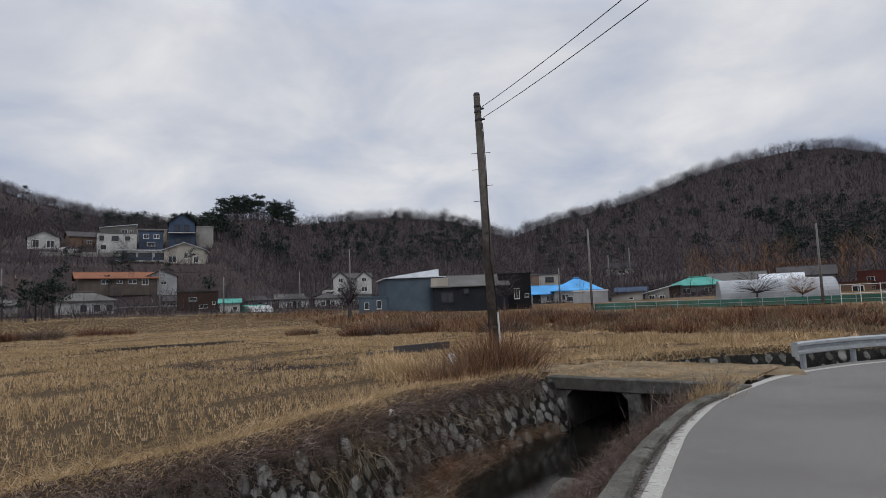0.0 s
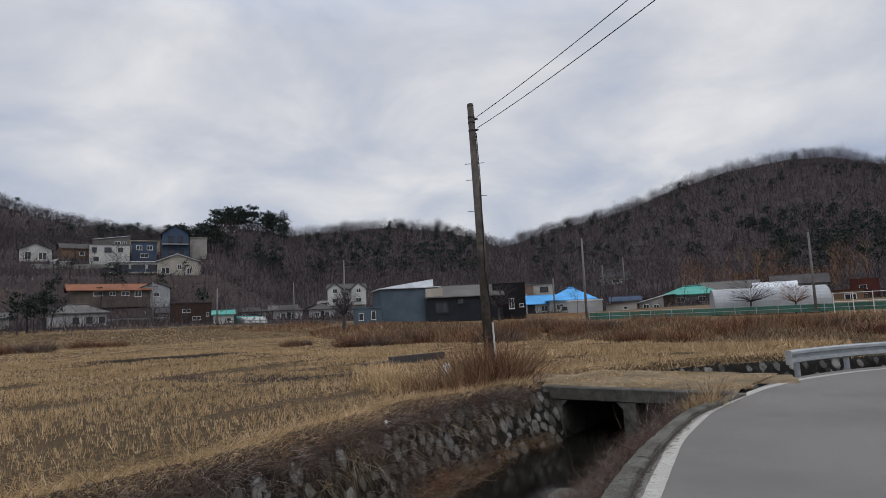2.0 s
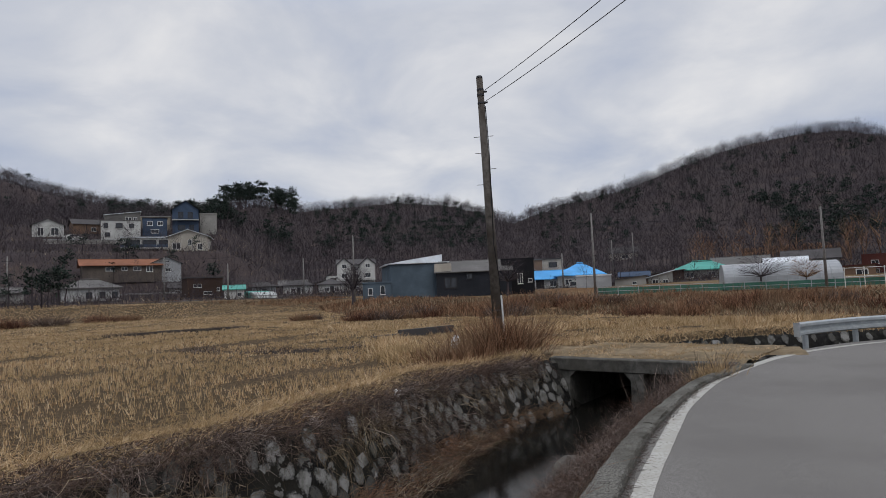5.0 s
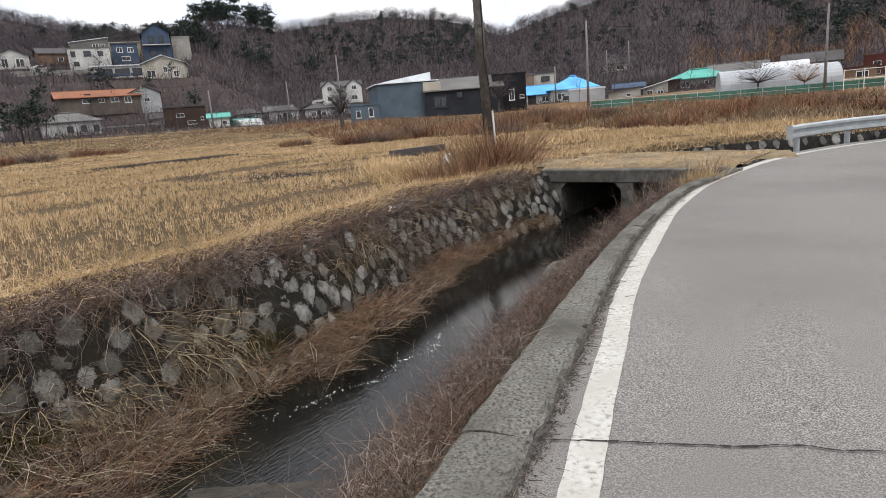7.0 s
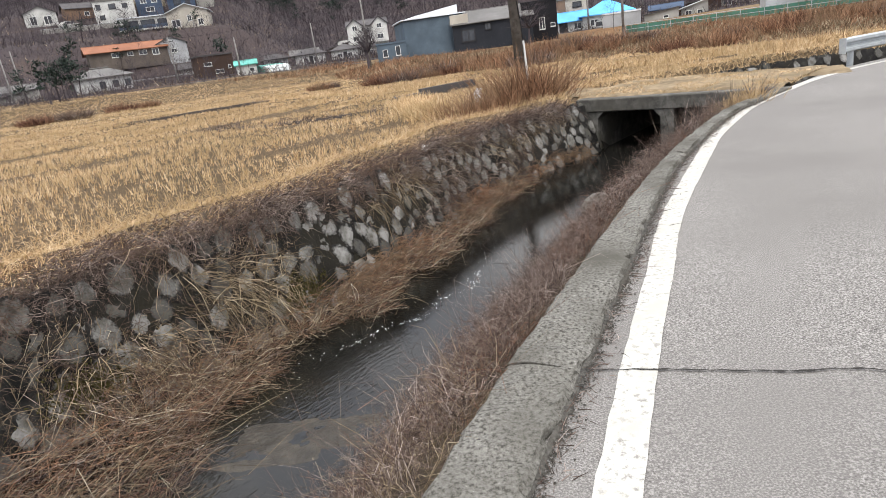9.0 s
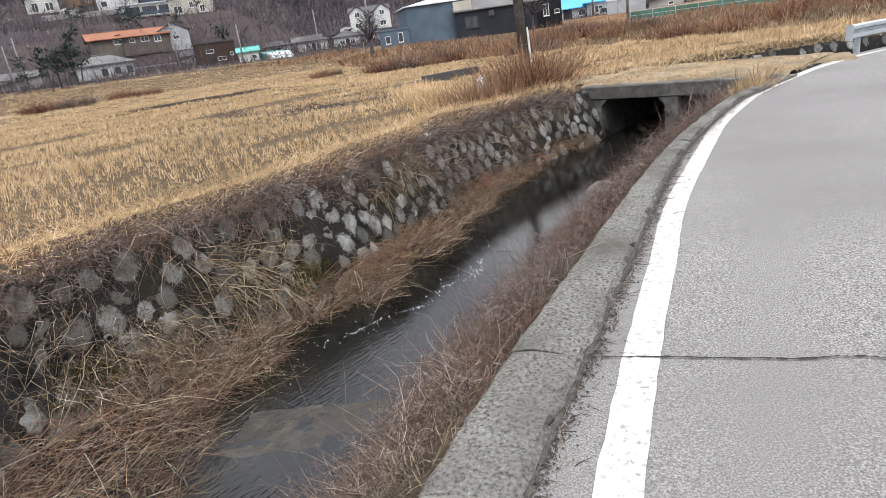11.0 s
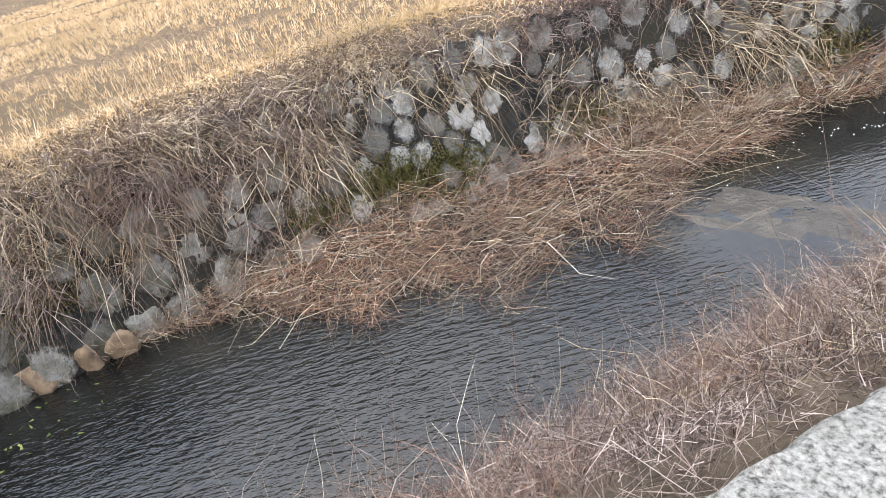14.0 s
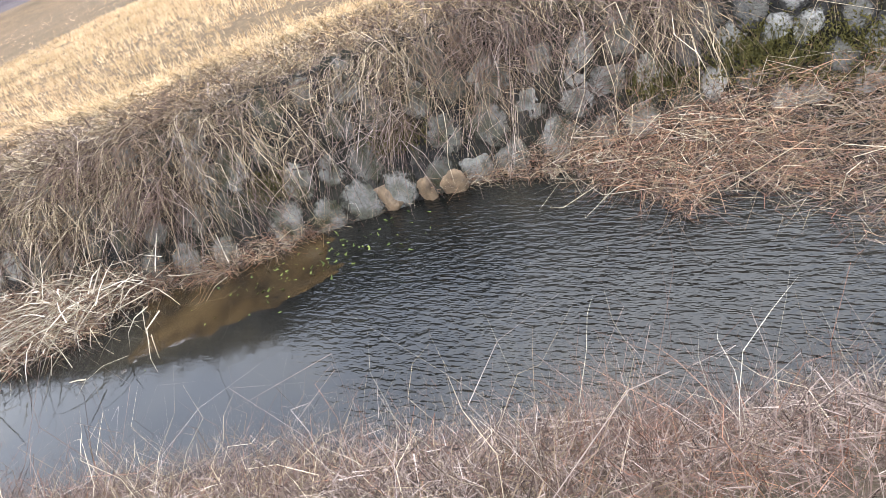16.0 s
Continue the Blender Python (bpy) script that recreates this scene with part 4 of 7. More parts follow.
WHITE_ROOF, BROWN, TAN = paint("pale_sheet_roof", (0.62, 0.65, 0.68), 0.5), paint("brown_timber", (0.062, 0.04, 0.032)), paint("tan_boards", (0.5, 0.36, 0.22))
BLUE_WALL, RED_WALL, BRICK = paint("blue_boards", (0.055, 0.08, 0.125)), paint("dark_red_boards", (0.085, 0.03, 0.025)), paint("brown_brick", (0.2, 0.13, 0.09))
GREEN_NET, CONC = paint("green_mesh", (0.055, 0.15, 0.115)), paint("old_concrete", (0.3, 0.29, 0.27))

house("low white stone-clad house with a grey hipped roof", -59.8, 102.5, 1.9, 8.2, 6, 2.7, STONEY, TILE_GREY, "hip", 1.5, 0.5, 4, [(-0.3, 1.6, 0.9, 1.0), (1.6, 1.6, 0.9, 1.0), (3.4, 1.6, 0.9, 1.0)], frame_mat=FRAME_DARK)
b = house("two-storey brown timber modular house with white windows", -43.8, 109.5, 1.6, 5.9, 5, 4.2, BROWN, SLATE, "flat", windows=[(-1.3, 2.9, 1.3, 0.6), (0.4, 1.6, 1.4, 0.6), (2.2, 2.2, 0.5, 0.6)], turn=12, ribs=14)
part("gable_panel", boxed(-2.84, -2.802, -2.5, 2.5, 0, 4.2), TAN, b, "tan boarded end wall")
o = window(b, 0, 0, 0, 0.9, 0.8, FRAME_WHITE); o.matrix_basis = pose(-2.845, -0.9, 1.9, 0, 0, -90)
house("long low house with a bright orange tiled roof", -63.5, 119.5, 7.6, 13.5, 6, 1.75, paint("weathered_brown_render", (0.12, 0.1, 0.085), vary=0.3), ORANGE, "gable", 1.1, 0.6, 6, [(-2.2, 1.0, 1.5, 0.8), (0.2, 1.0, 1.0, 0.7), (2.4, 1.0, 1.4, 0.8), (4.6, 0.95, 1.2, 1.2)])
house("small pale grey gabled house beside the orange roof", -57.0, 124.5, 6.8, 5.4, 7, 2.8, GREYWALL, SLATE, "gable", 1.2, 0.3, 0, [(0.3, 1.5, 1.0, 0.7)], axis="y")
house("white gabled house wrapped in green scaffold mesh", -101, 155, 18.4, 6.8, 7, 4.0, WHITE, SLATE, "gable", 1.5, 0.4, 0, [(-1.6, 2.4, 1.4, 2.0), (1.4, 2.4, 1.8, 2.0), (-1.5, 0.6, 1.2, 0.9)], axis="y")
house("brown gabled house behind the scaffolded one", -96, 163, 20, 7, 6, 3.4, BRICK, SLATE, "gable", 1.4, 0.4, 10, [(1.2, 2.0, 1.2, 1.0)])
house("white modern villa stepping down the slope", -84.5, 158.9, 18.6, 9.0, 7, 4.6, WHITE, TILE_GREY, "flat", windows=[(-3.4, 3.4, 1.0, 1.2), (-0.4, 3.4, 1.6, 1.2), (2.4, 3.4, 1.2, 1.0), (-3.0, 1.1, 1.2, 1.0)], frame_mat=FRAME_DARK)
house("upper storey of dark render with a pale sloping roof", -86.5, 163.5, 23.0, 8.4, 6, 2.3, TILE_GREY, WHITE_ROOF, "mono", 1.0, 0.3, 0, [(1.4, 1.4, 1.4, 1.0), (3.0, 1.4, 0.9, 0.9)])
b = house("long white flat-roofed house with a dark glazed front", -72.3, 148.3, 13.0, 11.0, 7, 4.4, WHITE, WHITE_ROOF, "flat", 1, 0.9, 0, [(-3.2, 3.1, 3.0, 1.5), (0.3, 3.1, 3.0, 1.5), (3.6, 3.1, 2.6, 1.5), (-1.5, 0.8, 1.6, 0.7)], frame_mat=FRAME_DARK)
part("balcony", boxed(-5.9, 5.9, -4.4, -3.5, 1.7, 2.05), WHITE, b)
for i in range(12):
    part("railing_panel", boxed(-5.8 + i * 0.96, -4.92 + i * 0.96, -4.38, -4.34, 2.06, 2.75), BLUE_WALL, b)
b = house("tall blue gabled house with a dark gambrel front", -72.4, 170.2, 20.6, 6.6, 8, 6.4, BLUE_WALL, BLACK, "gable", 2.4, 0.4, 0, [(-1.2, 4.9, 1.3, 1.7), (1.2, 4.9, 1.3, 1.7), (-1.0, 1.5, 1.8, 1.4), (1.5, 1.5, 1.2, 1.4)], axis="y", frame_mat=FRAME_DARK)
part("balcony", boxed(-3.4, 3.4, -5.2, -4.0, 3.4, 3.6), WHITE, b)
house("grey concrete block behind the blue house", -68.3, 176, 22, 4.5, 6, 4.5, CONC, CONC, "flat")
house("cream house with a white sloping roof below the blue one", -61.8, 147.8, 12.6, 8.8, 7, 4.6, CREAM, WHITE_ROOF, "gable", 1.6, 0.5, -8, [(-2.6, 2.4, 1.9, 1.6), (0.4, 3.2, 0.9, 1.3), (2.6, 2.2, 1.1, 1.4), (-2.4, 0.4, 1.0, 0.8)], axis="y")
house("blue-fronted house under the terrace wall", -79, 166, 20.2, 6.0, 5, 4.4, BLUE_WALL, SLATE, "flat", windows=[(-1.2, 3.0, 1.4, 1.2), (1.3, 3.0, 1.4, 1.2), (0, 0.9, 2.0, 1.1)])
house("tan stone terrace block on the slope", -84, 176, 20.2, 8.5, 5, 6.2, paint("tan_stone", (0.3, 0.26, 0.2), vary=0.3), CONC, "flat", name="terrace_block", category="retaining wall")
b = house("white timber-framed house with twin front gables", -22.0, 148.0, 5.2, 8.6, 8, 3.7, WHITE, SLATE, "gable", 1.3, 0.4, 0, [(0, 2.7, 0.9, 0.9), (0, 1.0, 1.2, 1.1)])
for gx in (-2.7, 2.7):
    bm = prism(bmesh.new(), [(gx - 1.7, 0), (gx + 1.7, 0), (gx + 1.7, 3.7), (gx, 5.1), (gx - 1.7, 3.7)], -5.2, -3.9)
    g = part("front_gable", bm, WHITE, b)
    window(g, gx, -5.2, 3.3, 1.1, 1.0)
    window(g, gx, -5.2, 1.1, 1.4, 1.1)
    bm = prism(bmesh.new(), [(gx - 2.1, 3.4), (gx, 5.12), (gx + 2.1, 3.4), (gx + 2.1, 3.6), (gx, 5.34), (gx - 2.1, 3.6)], -5.5, -3.9)
    part("gable_roof", bm, SLATE, b)
part("porch_roof", prism(bmesh.new(), [(-7.4, 0.6), (-5.6, 1.9), (-4.4, 1.3), (-4.4, 1.5), (-5.6, 2.15), (-7.4, 0.8)], -5.0, -2.0), SLATE, b)
part("porch", boxed(-6.9, -4.45, -4.8, -2.2, -1, 1.2), WHITE, b)
for x, y, w, c in ((-29.5, 121, 5.5, WHITE), (-23.5, 124, 5.0, WHITE), (-36.5, 122, 4.5, GREYWALL), (-20, 128, 4.5, CONC)):
    house("low white farmhouse with a dark sagging roof", x, y, 1.9, w, 5, 2.1, c, SLATE, "hip", 1.2, 0.4, 0, [(-0.9, 1.2, 0.9, 0.8), (1.0, 1.2, 0.9, 0.8)], doors=[(0.1, 0.7, 1.8)])
b = house("small barn with a teal sheet roof", -34.6, 99.5, 1.5, 3.0, 5, 1.9, WHITE, TEAL_ROOF, "gable", 0.6, 0.3, 0, [(0.8, 1.1, 0.7, 0.6)], name="barn", category="barn")
b = house("blue-grey site cabin with two arched white windows", -10.1, 87.2, 0.5, 3.9, 3.4, 2.7, BLUEGREY, BLUEGREY, "flat", 0, 0.2, 0, [(-0.9, 1.6, 0.65, 0.95), (0.8, 1.75, 0.65, 1.2)], name="site_cabin", category="cabin")
b = house("large blue-grey tarpaulin-clad warehouse with a pale roof", -5.2, 92.5, 0.8, 8.2, 10, 5.0, BLUEGREY, WHITE_ROOF, "mono", 0.05, 0.3, 10, name="warehouse", category="warehouse")
part("upper_roof", prism(bmesh.new(), [(-4.3, 5.22), (4.3, 5.24), (4.3, 6.5), (-1.5, 5.7)], -1.0, 4.8), WHITE_ROOF, b)
b = house("charcoal panelled workshop with a long grey roof", 3.6, 90.6, 0.9, 10.6, 7, 3.5, CHARCOAL, TILE_GREY, "gable", 1.5, 0.3, 3, [(-3.3, 2.0, 1.9, 1.6), (-0.6, 2.8, 0.8, 0.8), (3.0, 2.2, 0.8, 1.1)], frame_mat=FRAME_DARK, ribs=22, name="workshop", category="workshop")
part("gable_sign", boxed(-5.5, -3.1, -3.62, -3.52, 3.62, 4.75), CREAM, b, "blank cream fascia panel with a black edge")
house("tall black corrugated building with three windows", 10.4, 91.6, 1.2, 4.6, 7, 4.6, BLACK, BLACK, "flat", 0, 0.2, 0, [(-1.4, 1.9, 0.75, 1.5), (0.3, 1.9, 0.75, 1.5), (1.7, 1.6, 0.6, 0.5)], ribs=15, name="workshop", category="workshop")
house("beige flat-roofed two-storey house behind the blue roofs", 19.0, 121, 2.8, 6.4, 6, 4.2, CREAM, SLATE, "flat", 0, 0.6, 0, [(-1.2, 1.2, 1.6, 0.9), (1.6, 3.2, 1.6, 0.9)], frame_mat=FRAME_DARK)
house("white house with a bright blue sheet roof", 17.9, 106.6, 1.1, 6.0, 5, 2.1, WHITE, BLUE_ROOF, "gable", 1.2, 0.5, 0, [(0.2, 1.2, 1.2, 1.0)], doors=[(-2.0, 1.3, 1.9)])
b = house("house with a blue hipped gable roof and red ridges", 22.6, 105.7, 1.1, 7.4, 7, 2.3, WHITE, BLUE_ROOF, "hip", 2.1, 0.6, 0, [(-1.9, 1.3, 1.2, 1.0)])
house("pale grey corrugated shed in front of the blue roof", 22.6, 96, 0.6, 5.2, 4, 2.5, GREYWALL, WHITE_ROOF, "flat", 0, 0.2, 0, ribs=14, name="shed", category="shed")
house("weathered grey shed with a rusty lean-to roof", 28.4, 96.5, 0.6, 4.6, 4, 1.7, CONC, SLATE, "mono", 0.5, 0.3, 0, [(0.6, 1.2, 0.7, 0.4)], name="shed", category="shed")
house("brick shed with a faded blue roof", 31.0, 103, 1.1, 4.4, 4, 1.8, BRICK, BLUE_WALL, "gable", 0.6, 0.4, 0, name="shed", category="shed")
house("dark open barn with a long low roof", 36.5, 105, 1.2, 6.5, 4, 1.9, BROWN, SLATE, "mono", 0.5, 0.3, 0, name="barn", category="barn")
house("grey house with a bright teal hipped roof", 43.8, 106.4, 1.5, 8.6, 6, 2.0, CONC, TEAL_ROOF, "hip", 1.5, 0.6, 0, [(-2.0, 1.2, 1.2, 0.9), (1.4, 1.2, 1.2, 0.9)])
house("low house with a grey tiled gable roof", 51.3, 108.5, 2.0, 8.8, 6, 2.0, CONC, TILE_GREY, "gable", 1.5, 0.4, 0, [(0.5, 1.2, 1.2, 0.8)])
house("barn with a white sheet roof behind the greenhouse", 55.2, 101.1, 1.7, 6.0, 5, 2.2, GREYWALL, WHITE_ROOF, "gable", 0.9, 0.3, 0, name="barn", category="barn")
house("dark tiled low house behind the greenhouse", 61.0, 104, 2.4, 8.0, 6, 2.2, CONC, SLATE, "gable", 1.4, 0.4, 0)
house("low red-brown house with white-framed windows", 55.0, 84.0, 0.8, 4.8, 4, 1.9, BRICK, RED_WALL, "mono", 0.2, 0.3, 0, [(0.9, 1.0, 1.4, 1.2)])
house("small dark red two-storey house with white windows", 60.0, 86.6, 0.8, 3.4, 4, 3.4, RED_WALL, RED_WALL, "flat", 0, 0.1, 0, [(-0.2, 2.5, 0.9, 0.5), (-0.2, 1.3, 0.9, 0.5)])
house("pale hillside house with a low gable", 54.9, 192.3, 8.6, 8.5, 6, 2.8, CREAM, SLATE, "gable", 1.6, 0.5, 0, [(0.5, 1.5, 2.0, 1.0)])

for x, y, z, w, h, wl, rf, kd, lb in ((-70.5, 97, 1.2, 5.5, 2.2, CONC, SLATE, "mono", "weathered shed with a dark tin roof"), (-76, 104, 2.0, 6.0, 2.4, WHITE, TILE_GREY, "gable", "small white farmhouse with a grey roof"), (-66, 108, 2.2, 5.0, 2.0, paint("green_boards", (0.06, 0.13, 0.07)), SLATE, "mono", "low green-sided shed beside the garden"), (-50.5, 118, 2.6, 5.5, 1.9, CONC, SLATE, "gable", "old grey outbuilding with a sagging roof"), (-40.5, 128, 2.4, 5.0, 1.8, BRICK, SLATE, "gable", "small brown barn with a dark roof"), (-33, 131, 2.6, 5.5, 1.8, CONC, TILE_GREY, "gable", "grey barn with a weathered tin roof"), (-27, 136, 2.9, 4.6, 1.8, BROWN, SLATE, "mono", "dark timber lean-to shed"), (-116, 158, 16.5, 6.5, 2.6, CREAM, SLATE, "gable", "pale hillside house with a dark gable"), (-91, 170, 21.4, 7.0, 2.8, TILE_GREY, SLATE, "flat", "dark flat-roofed house high on the slope"), (-112, 140, 11.5, 5.0, 2.4, WHITE, SLATE, "gable", "small white house among the hillside trees"), (14.5, 113, 2.2, 5.5, 4.4, BRICK, TILE_GREY, "flat", "brown two-storey block behind the blue roofs"), (33.8, 98.5, 0.9, 3.6, 1.6, CONC, WHITE_ROOF, "mono", "small pale shed beside the netting")):
    house(lb, x, y, z, w, 4.5, h, wl, rf, kd, 0.9, 0.35, 0, [(-w * 0.22, h * 0.55, 0.9, 0.8), (w * 0.2, h * 0.55, 0.8, 0.7)], name="shed" if "shed" in lb else "barn" if "barn" in lb else "house", category="shed" if "shed" in lb else "barn" if "barn" in lb else "house")


def low_tunnel(x, y, z, length, radius, film, label):
    base = empty("polytunnel", pose(x, y, z, 0, 0, 15), label, "polytunnel")
    arc = [(radius * math.cos(math.pi * i / 10), radius * 0.95 * math.sin(math.pi * i / 10)) for i in range(11)]
    bm = prism(bmesh.new(), arc, 0, length)
    bmesh.ops.rotate(bm, verts=bm.verts, cent=(0, 0, 0), matrix=Matrix.Rotation(-math.pi / 3, 3, "Z"))
    part("film", bm, film, base)


low_tunnel(-32.2, 100.5, 1.3, 4.0, 1.7, paint("white_film", (0.42, 0.44, 0.43), 0.4), "small rounded polytunnel of white film")
low_tunnel(-33.4, 101.5, 1.3, 4.0, 1.9, TEAL_ROOF, "small polytunnel under a green sheet")


def retaining_wall(x, y, z, w, h, label):
    base = empty("retaining_wall", pose(x, y, z, 0, 0, math.degrees(math.atan2(-x, y))), label, "retaining wall", "hillside walls")
    part("face", boxed(-w / 2, w / 2, -0.3, 0.3, -1.5, h), CONC, base)
    part("coping", boxed(-w / 2 - 0.05, w / 2 + 0.05, -0.36, 0.36, h + 0.002, h + 0.12), GREYWALL, base)


retaining_wall(-88, 149, 15.5, 17, 2.4, "grey concrete retaining wall on the hillside")
retaining_wall(-108, 150, 17, 12, 1.6, "low pale retaining wall beside the scaffolded house")
retaining_wall(-66, 141.5, 10.8, 20, 1.2, "grey garden wall under the white houses")
retaining_wall(-54, 112.5, 2.0, 12, 1.6, "low weathered wall behind the stone-clad house")
retaining_wall(-17, 143, 3.4, 12, 0.9, "low pale wall before the twin-gabled house")


def vehicle(x, y, z, turn, col, label, truck=False):
    base = empty("truck" if truck else "car", pose(x, y, z, 0, 0, turn), label, "truck" if truck else "car")
    L_ = 4.6 if truck else 4.2
    pts = [(-L_ / 2, 0.35), (L_ / 2, 0.35), (L_ / 2, 0.85), (L_ / 2 - 0.1, 0.95)]
    pts += [(L_ / 2 - 0.3, 1.75), (L_ / 2 - 1.5, 1.8), (L_ / 2 - 1.6, 0.95), (-L_ / 2, 0.95)] if truck else [(L_ / 2 - 1.0, 1.0), (L_ / 2 - 1.7, 1.48), (-L_ / 2 + 1.0, 1.5), (-L_ / 2 + 0.1, 1.0), (-L_ / 2, 0.9)]
    part("body", prism(bmesh.new(), pts, -0.85, 0.85), col, base)
    a, b, t = (L_ / 2 - 1.35, L_ / 2 - 0.42, 1.65) if truck else (-L_ / 2 + 0.9, L_ / 2 - 1.35, 1.42)
    for sd in (-0.86, 0.86):
        part("side_window", boxed(a, b, sd - 0.01, sd + 0.01, 1.05, t), GLASS, base)
    for wx in (-L_ / 2 + 0.85, L_ / 2 - 0.85):
        for sd in (-0.8, 0.8):
            w = part("wheel", rod(bmesh.new(), (wx, sd - 0.1, 0.32), (wx, sd + 0.1, 0.32), 0.32, n=16), FRAME_DARK, base)
            part("rim", rod(bmesh.new(), (wx, sd - 0.11, 0.32), (wx, sd + 0.11, 0.32), 0.18, n=12), STEEL, w)


vehicle(22.0, 101.5, 0.75, 165, WHITE, "small white pickup truck parked by the blue-roofed house", True)
vehicle(-93.5, 153, 18.3, 60, WHITE, "small white van parked on the hillside lane")


def greenhouse():
    a, b = Vector((31.6, 71.5, 0.5)), Vector((42.6, 68.0, 0.65))
    d = (b - a).normalized()
    m = Matrix.Translation(a) @ Matrix.Rotation(math.atan2(d.y, d.x), 4, "Z")
    base = empty("greenhouse", m, "long arched polytunnel greenhouse of clouded plastic film", "greenhouse")
    L_, R_ = (b - a).length, 2.6
    FILM = paint("plastic_film", (0.33, 0.345, 0.36), 0.35)
    arc = [(R_ * math.cos(math.pi * i / 14) + 0, 1.0 + 1.9 * math.sin(math.pi * i / 14)) for i in range(15)]
    prof = [(R_, 0.0), *arc, (-R_, 0.0)]
    bm = bmesh.new()
    prism(bm, [(y, z) for y, z in prof], 0, L_)
    bmesh.ops.rotate(bm, verts=bm.verts, cent=(0, 0, 0), matrix=Matrix.Rotation(-math.pi / 2, 3, "Z"))
    part("film", bm, FILM, base)
    for i in range(12):
        u = L_ * i / 11
        bm = bmesh.new()
        for (y0, z0), (y1, z1) in zip(prof, prof[1:]):
            rod(bm, (u, y0 * 1.006, z0), (u, y1 * 1.006, z1), 0.03, n=4)
        part("hoop", bm, STEEL, base)
    part("end_door", boxed(L_ + 0.01, L_ + 0.05, -0.6, 0.6, 0, 1.9), FRAME_WHITE, base)


greenhouse()


def fence(a, b, h, post_gap, panel, label, name="fence", rails=2, post_mat=None):
    a, b = Vector(a), Vector(b)
    base = empty(name, Matrix.Translation(a), label, "fence")
    n = max(2, int((b - a).length / post_gap))
    for i in range(n + 1):
        p = (b - a) * (i / n)
        part("post", rod(bmesh.new(), (p.x, p.y, p.z - 0.4), (p.x, p.y, p.z + h), 0.04, n=6), post_mat or STEEL, base)
    for i in range(rails):
        z = h * (0.95 - 0.5 * i)
        part("rail", rod(bmesh.new(), (0, 0, z), (*(b - a).xy, (b - a).z + z), 0.03, n=6), post_mat or STEEL, base)
    if panel:
        d = b - a
        bm = bmesh.new()
        n_ = Vector((-d.y, d.x, 0)).normalized() * 0.01
        q = [bm.verts.new(v) for v in ((0, 0, 0.05), (*d.xy, d.z + 0.05), (*d.xy, d.z + h * 0.85), (0, 0, h * 0.85))]
        f = bm.faces.new(q)
        r = bmesh.ops.extrude_face_region(bm, geom=[f])
        bmesh.ops.translate(bm, verts=[v for v in r["geom"] if isinstance(v, bmesh.types.BMVert)], vec=n_)
        part("netting", bm, panel, base, "green mesh netting")


fence((17, 70.5, 0.55), (30, 67.5, 0.5), 0.9, 2.0, GREEN_NET, "low green mesh fence along the embankment")
fence((30, 67.5, 0.5), (47, 56, 0.6), 0.9, 2.0, GREEN_NET, "low green mesh fence along the embankment")
fence((39, 61, 0.7), (49, 55.5, 0.8), 1.7, 1.6, None, "white pipe fence beside the greenhouse", post_mat=FRAME_WHITE)
fence((-60, 84, 1.0), (-35, 96.5, 1.15), 1.0, 2.2, paint("weathered_grey_panel", (0.27, 0.29, 0.28)), "grey roadside fence with a rusty top rail", post_mat=BRICK)
fence((-33, 97, 1.6), (-12, 88, 0.8), 0.9, 2.0, None, "thin post and rail fence at the field edge", post_mat=TILE_GREY)
for k, (dx, z) in enumerate(((0.13, 9.15), (0.16, 8.75))):
    wire("overhead_wire", (1.5 + dx, 21.9, z - 0.25), (9.55 + k * 0.15, -4.1, z - 0.3), 0.5, 0.011, "thin black overhead wire leaving the utility pole")
for a, b in (((-46.1, 99.9, 8.9), (-12.8, 84, 9.5)), ((-12.8, 84, 9.5), (16.6, 70, 9.5)), ((16.6, 70, 9.5), (37.5, 61.5, 8.3)), ((37.6, 124.5, 11.6), (18.3, 98.3, 6.8)), ((37.5, 61.5, 8.3), (60, 50, 8.5)), ((37.6, 124.5, 11.6), (62, 104, 9))):
    wire("village_wire", a, b, 0.9, 0.018, "thin black wire between village poles")

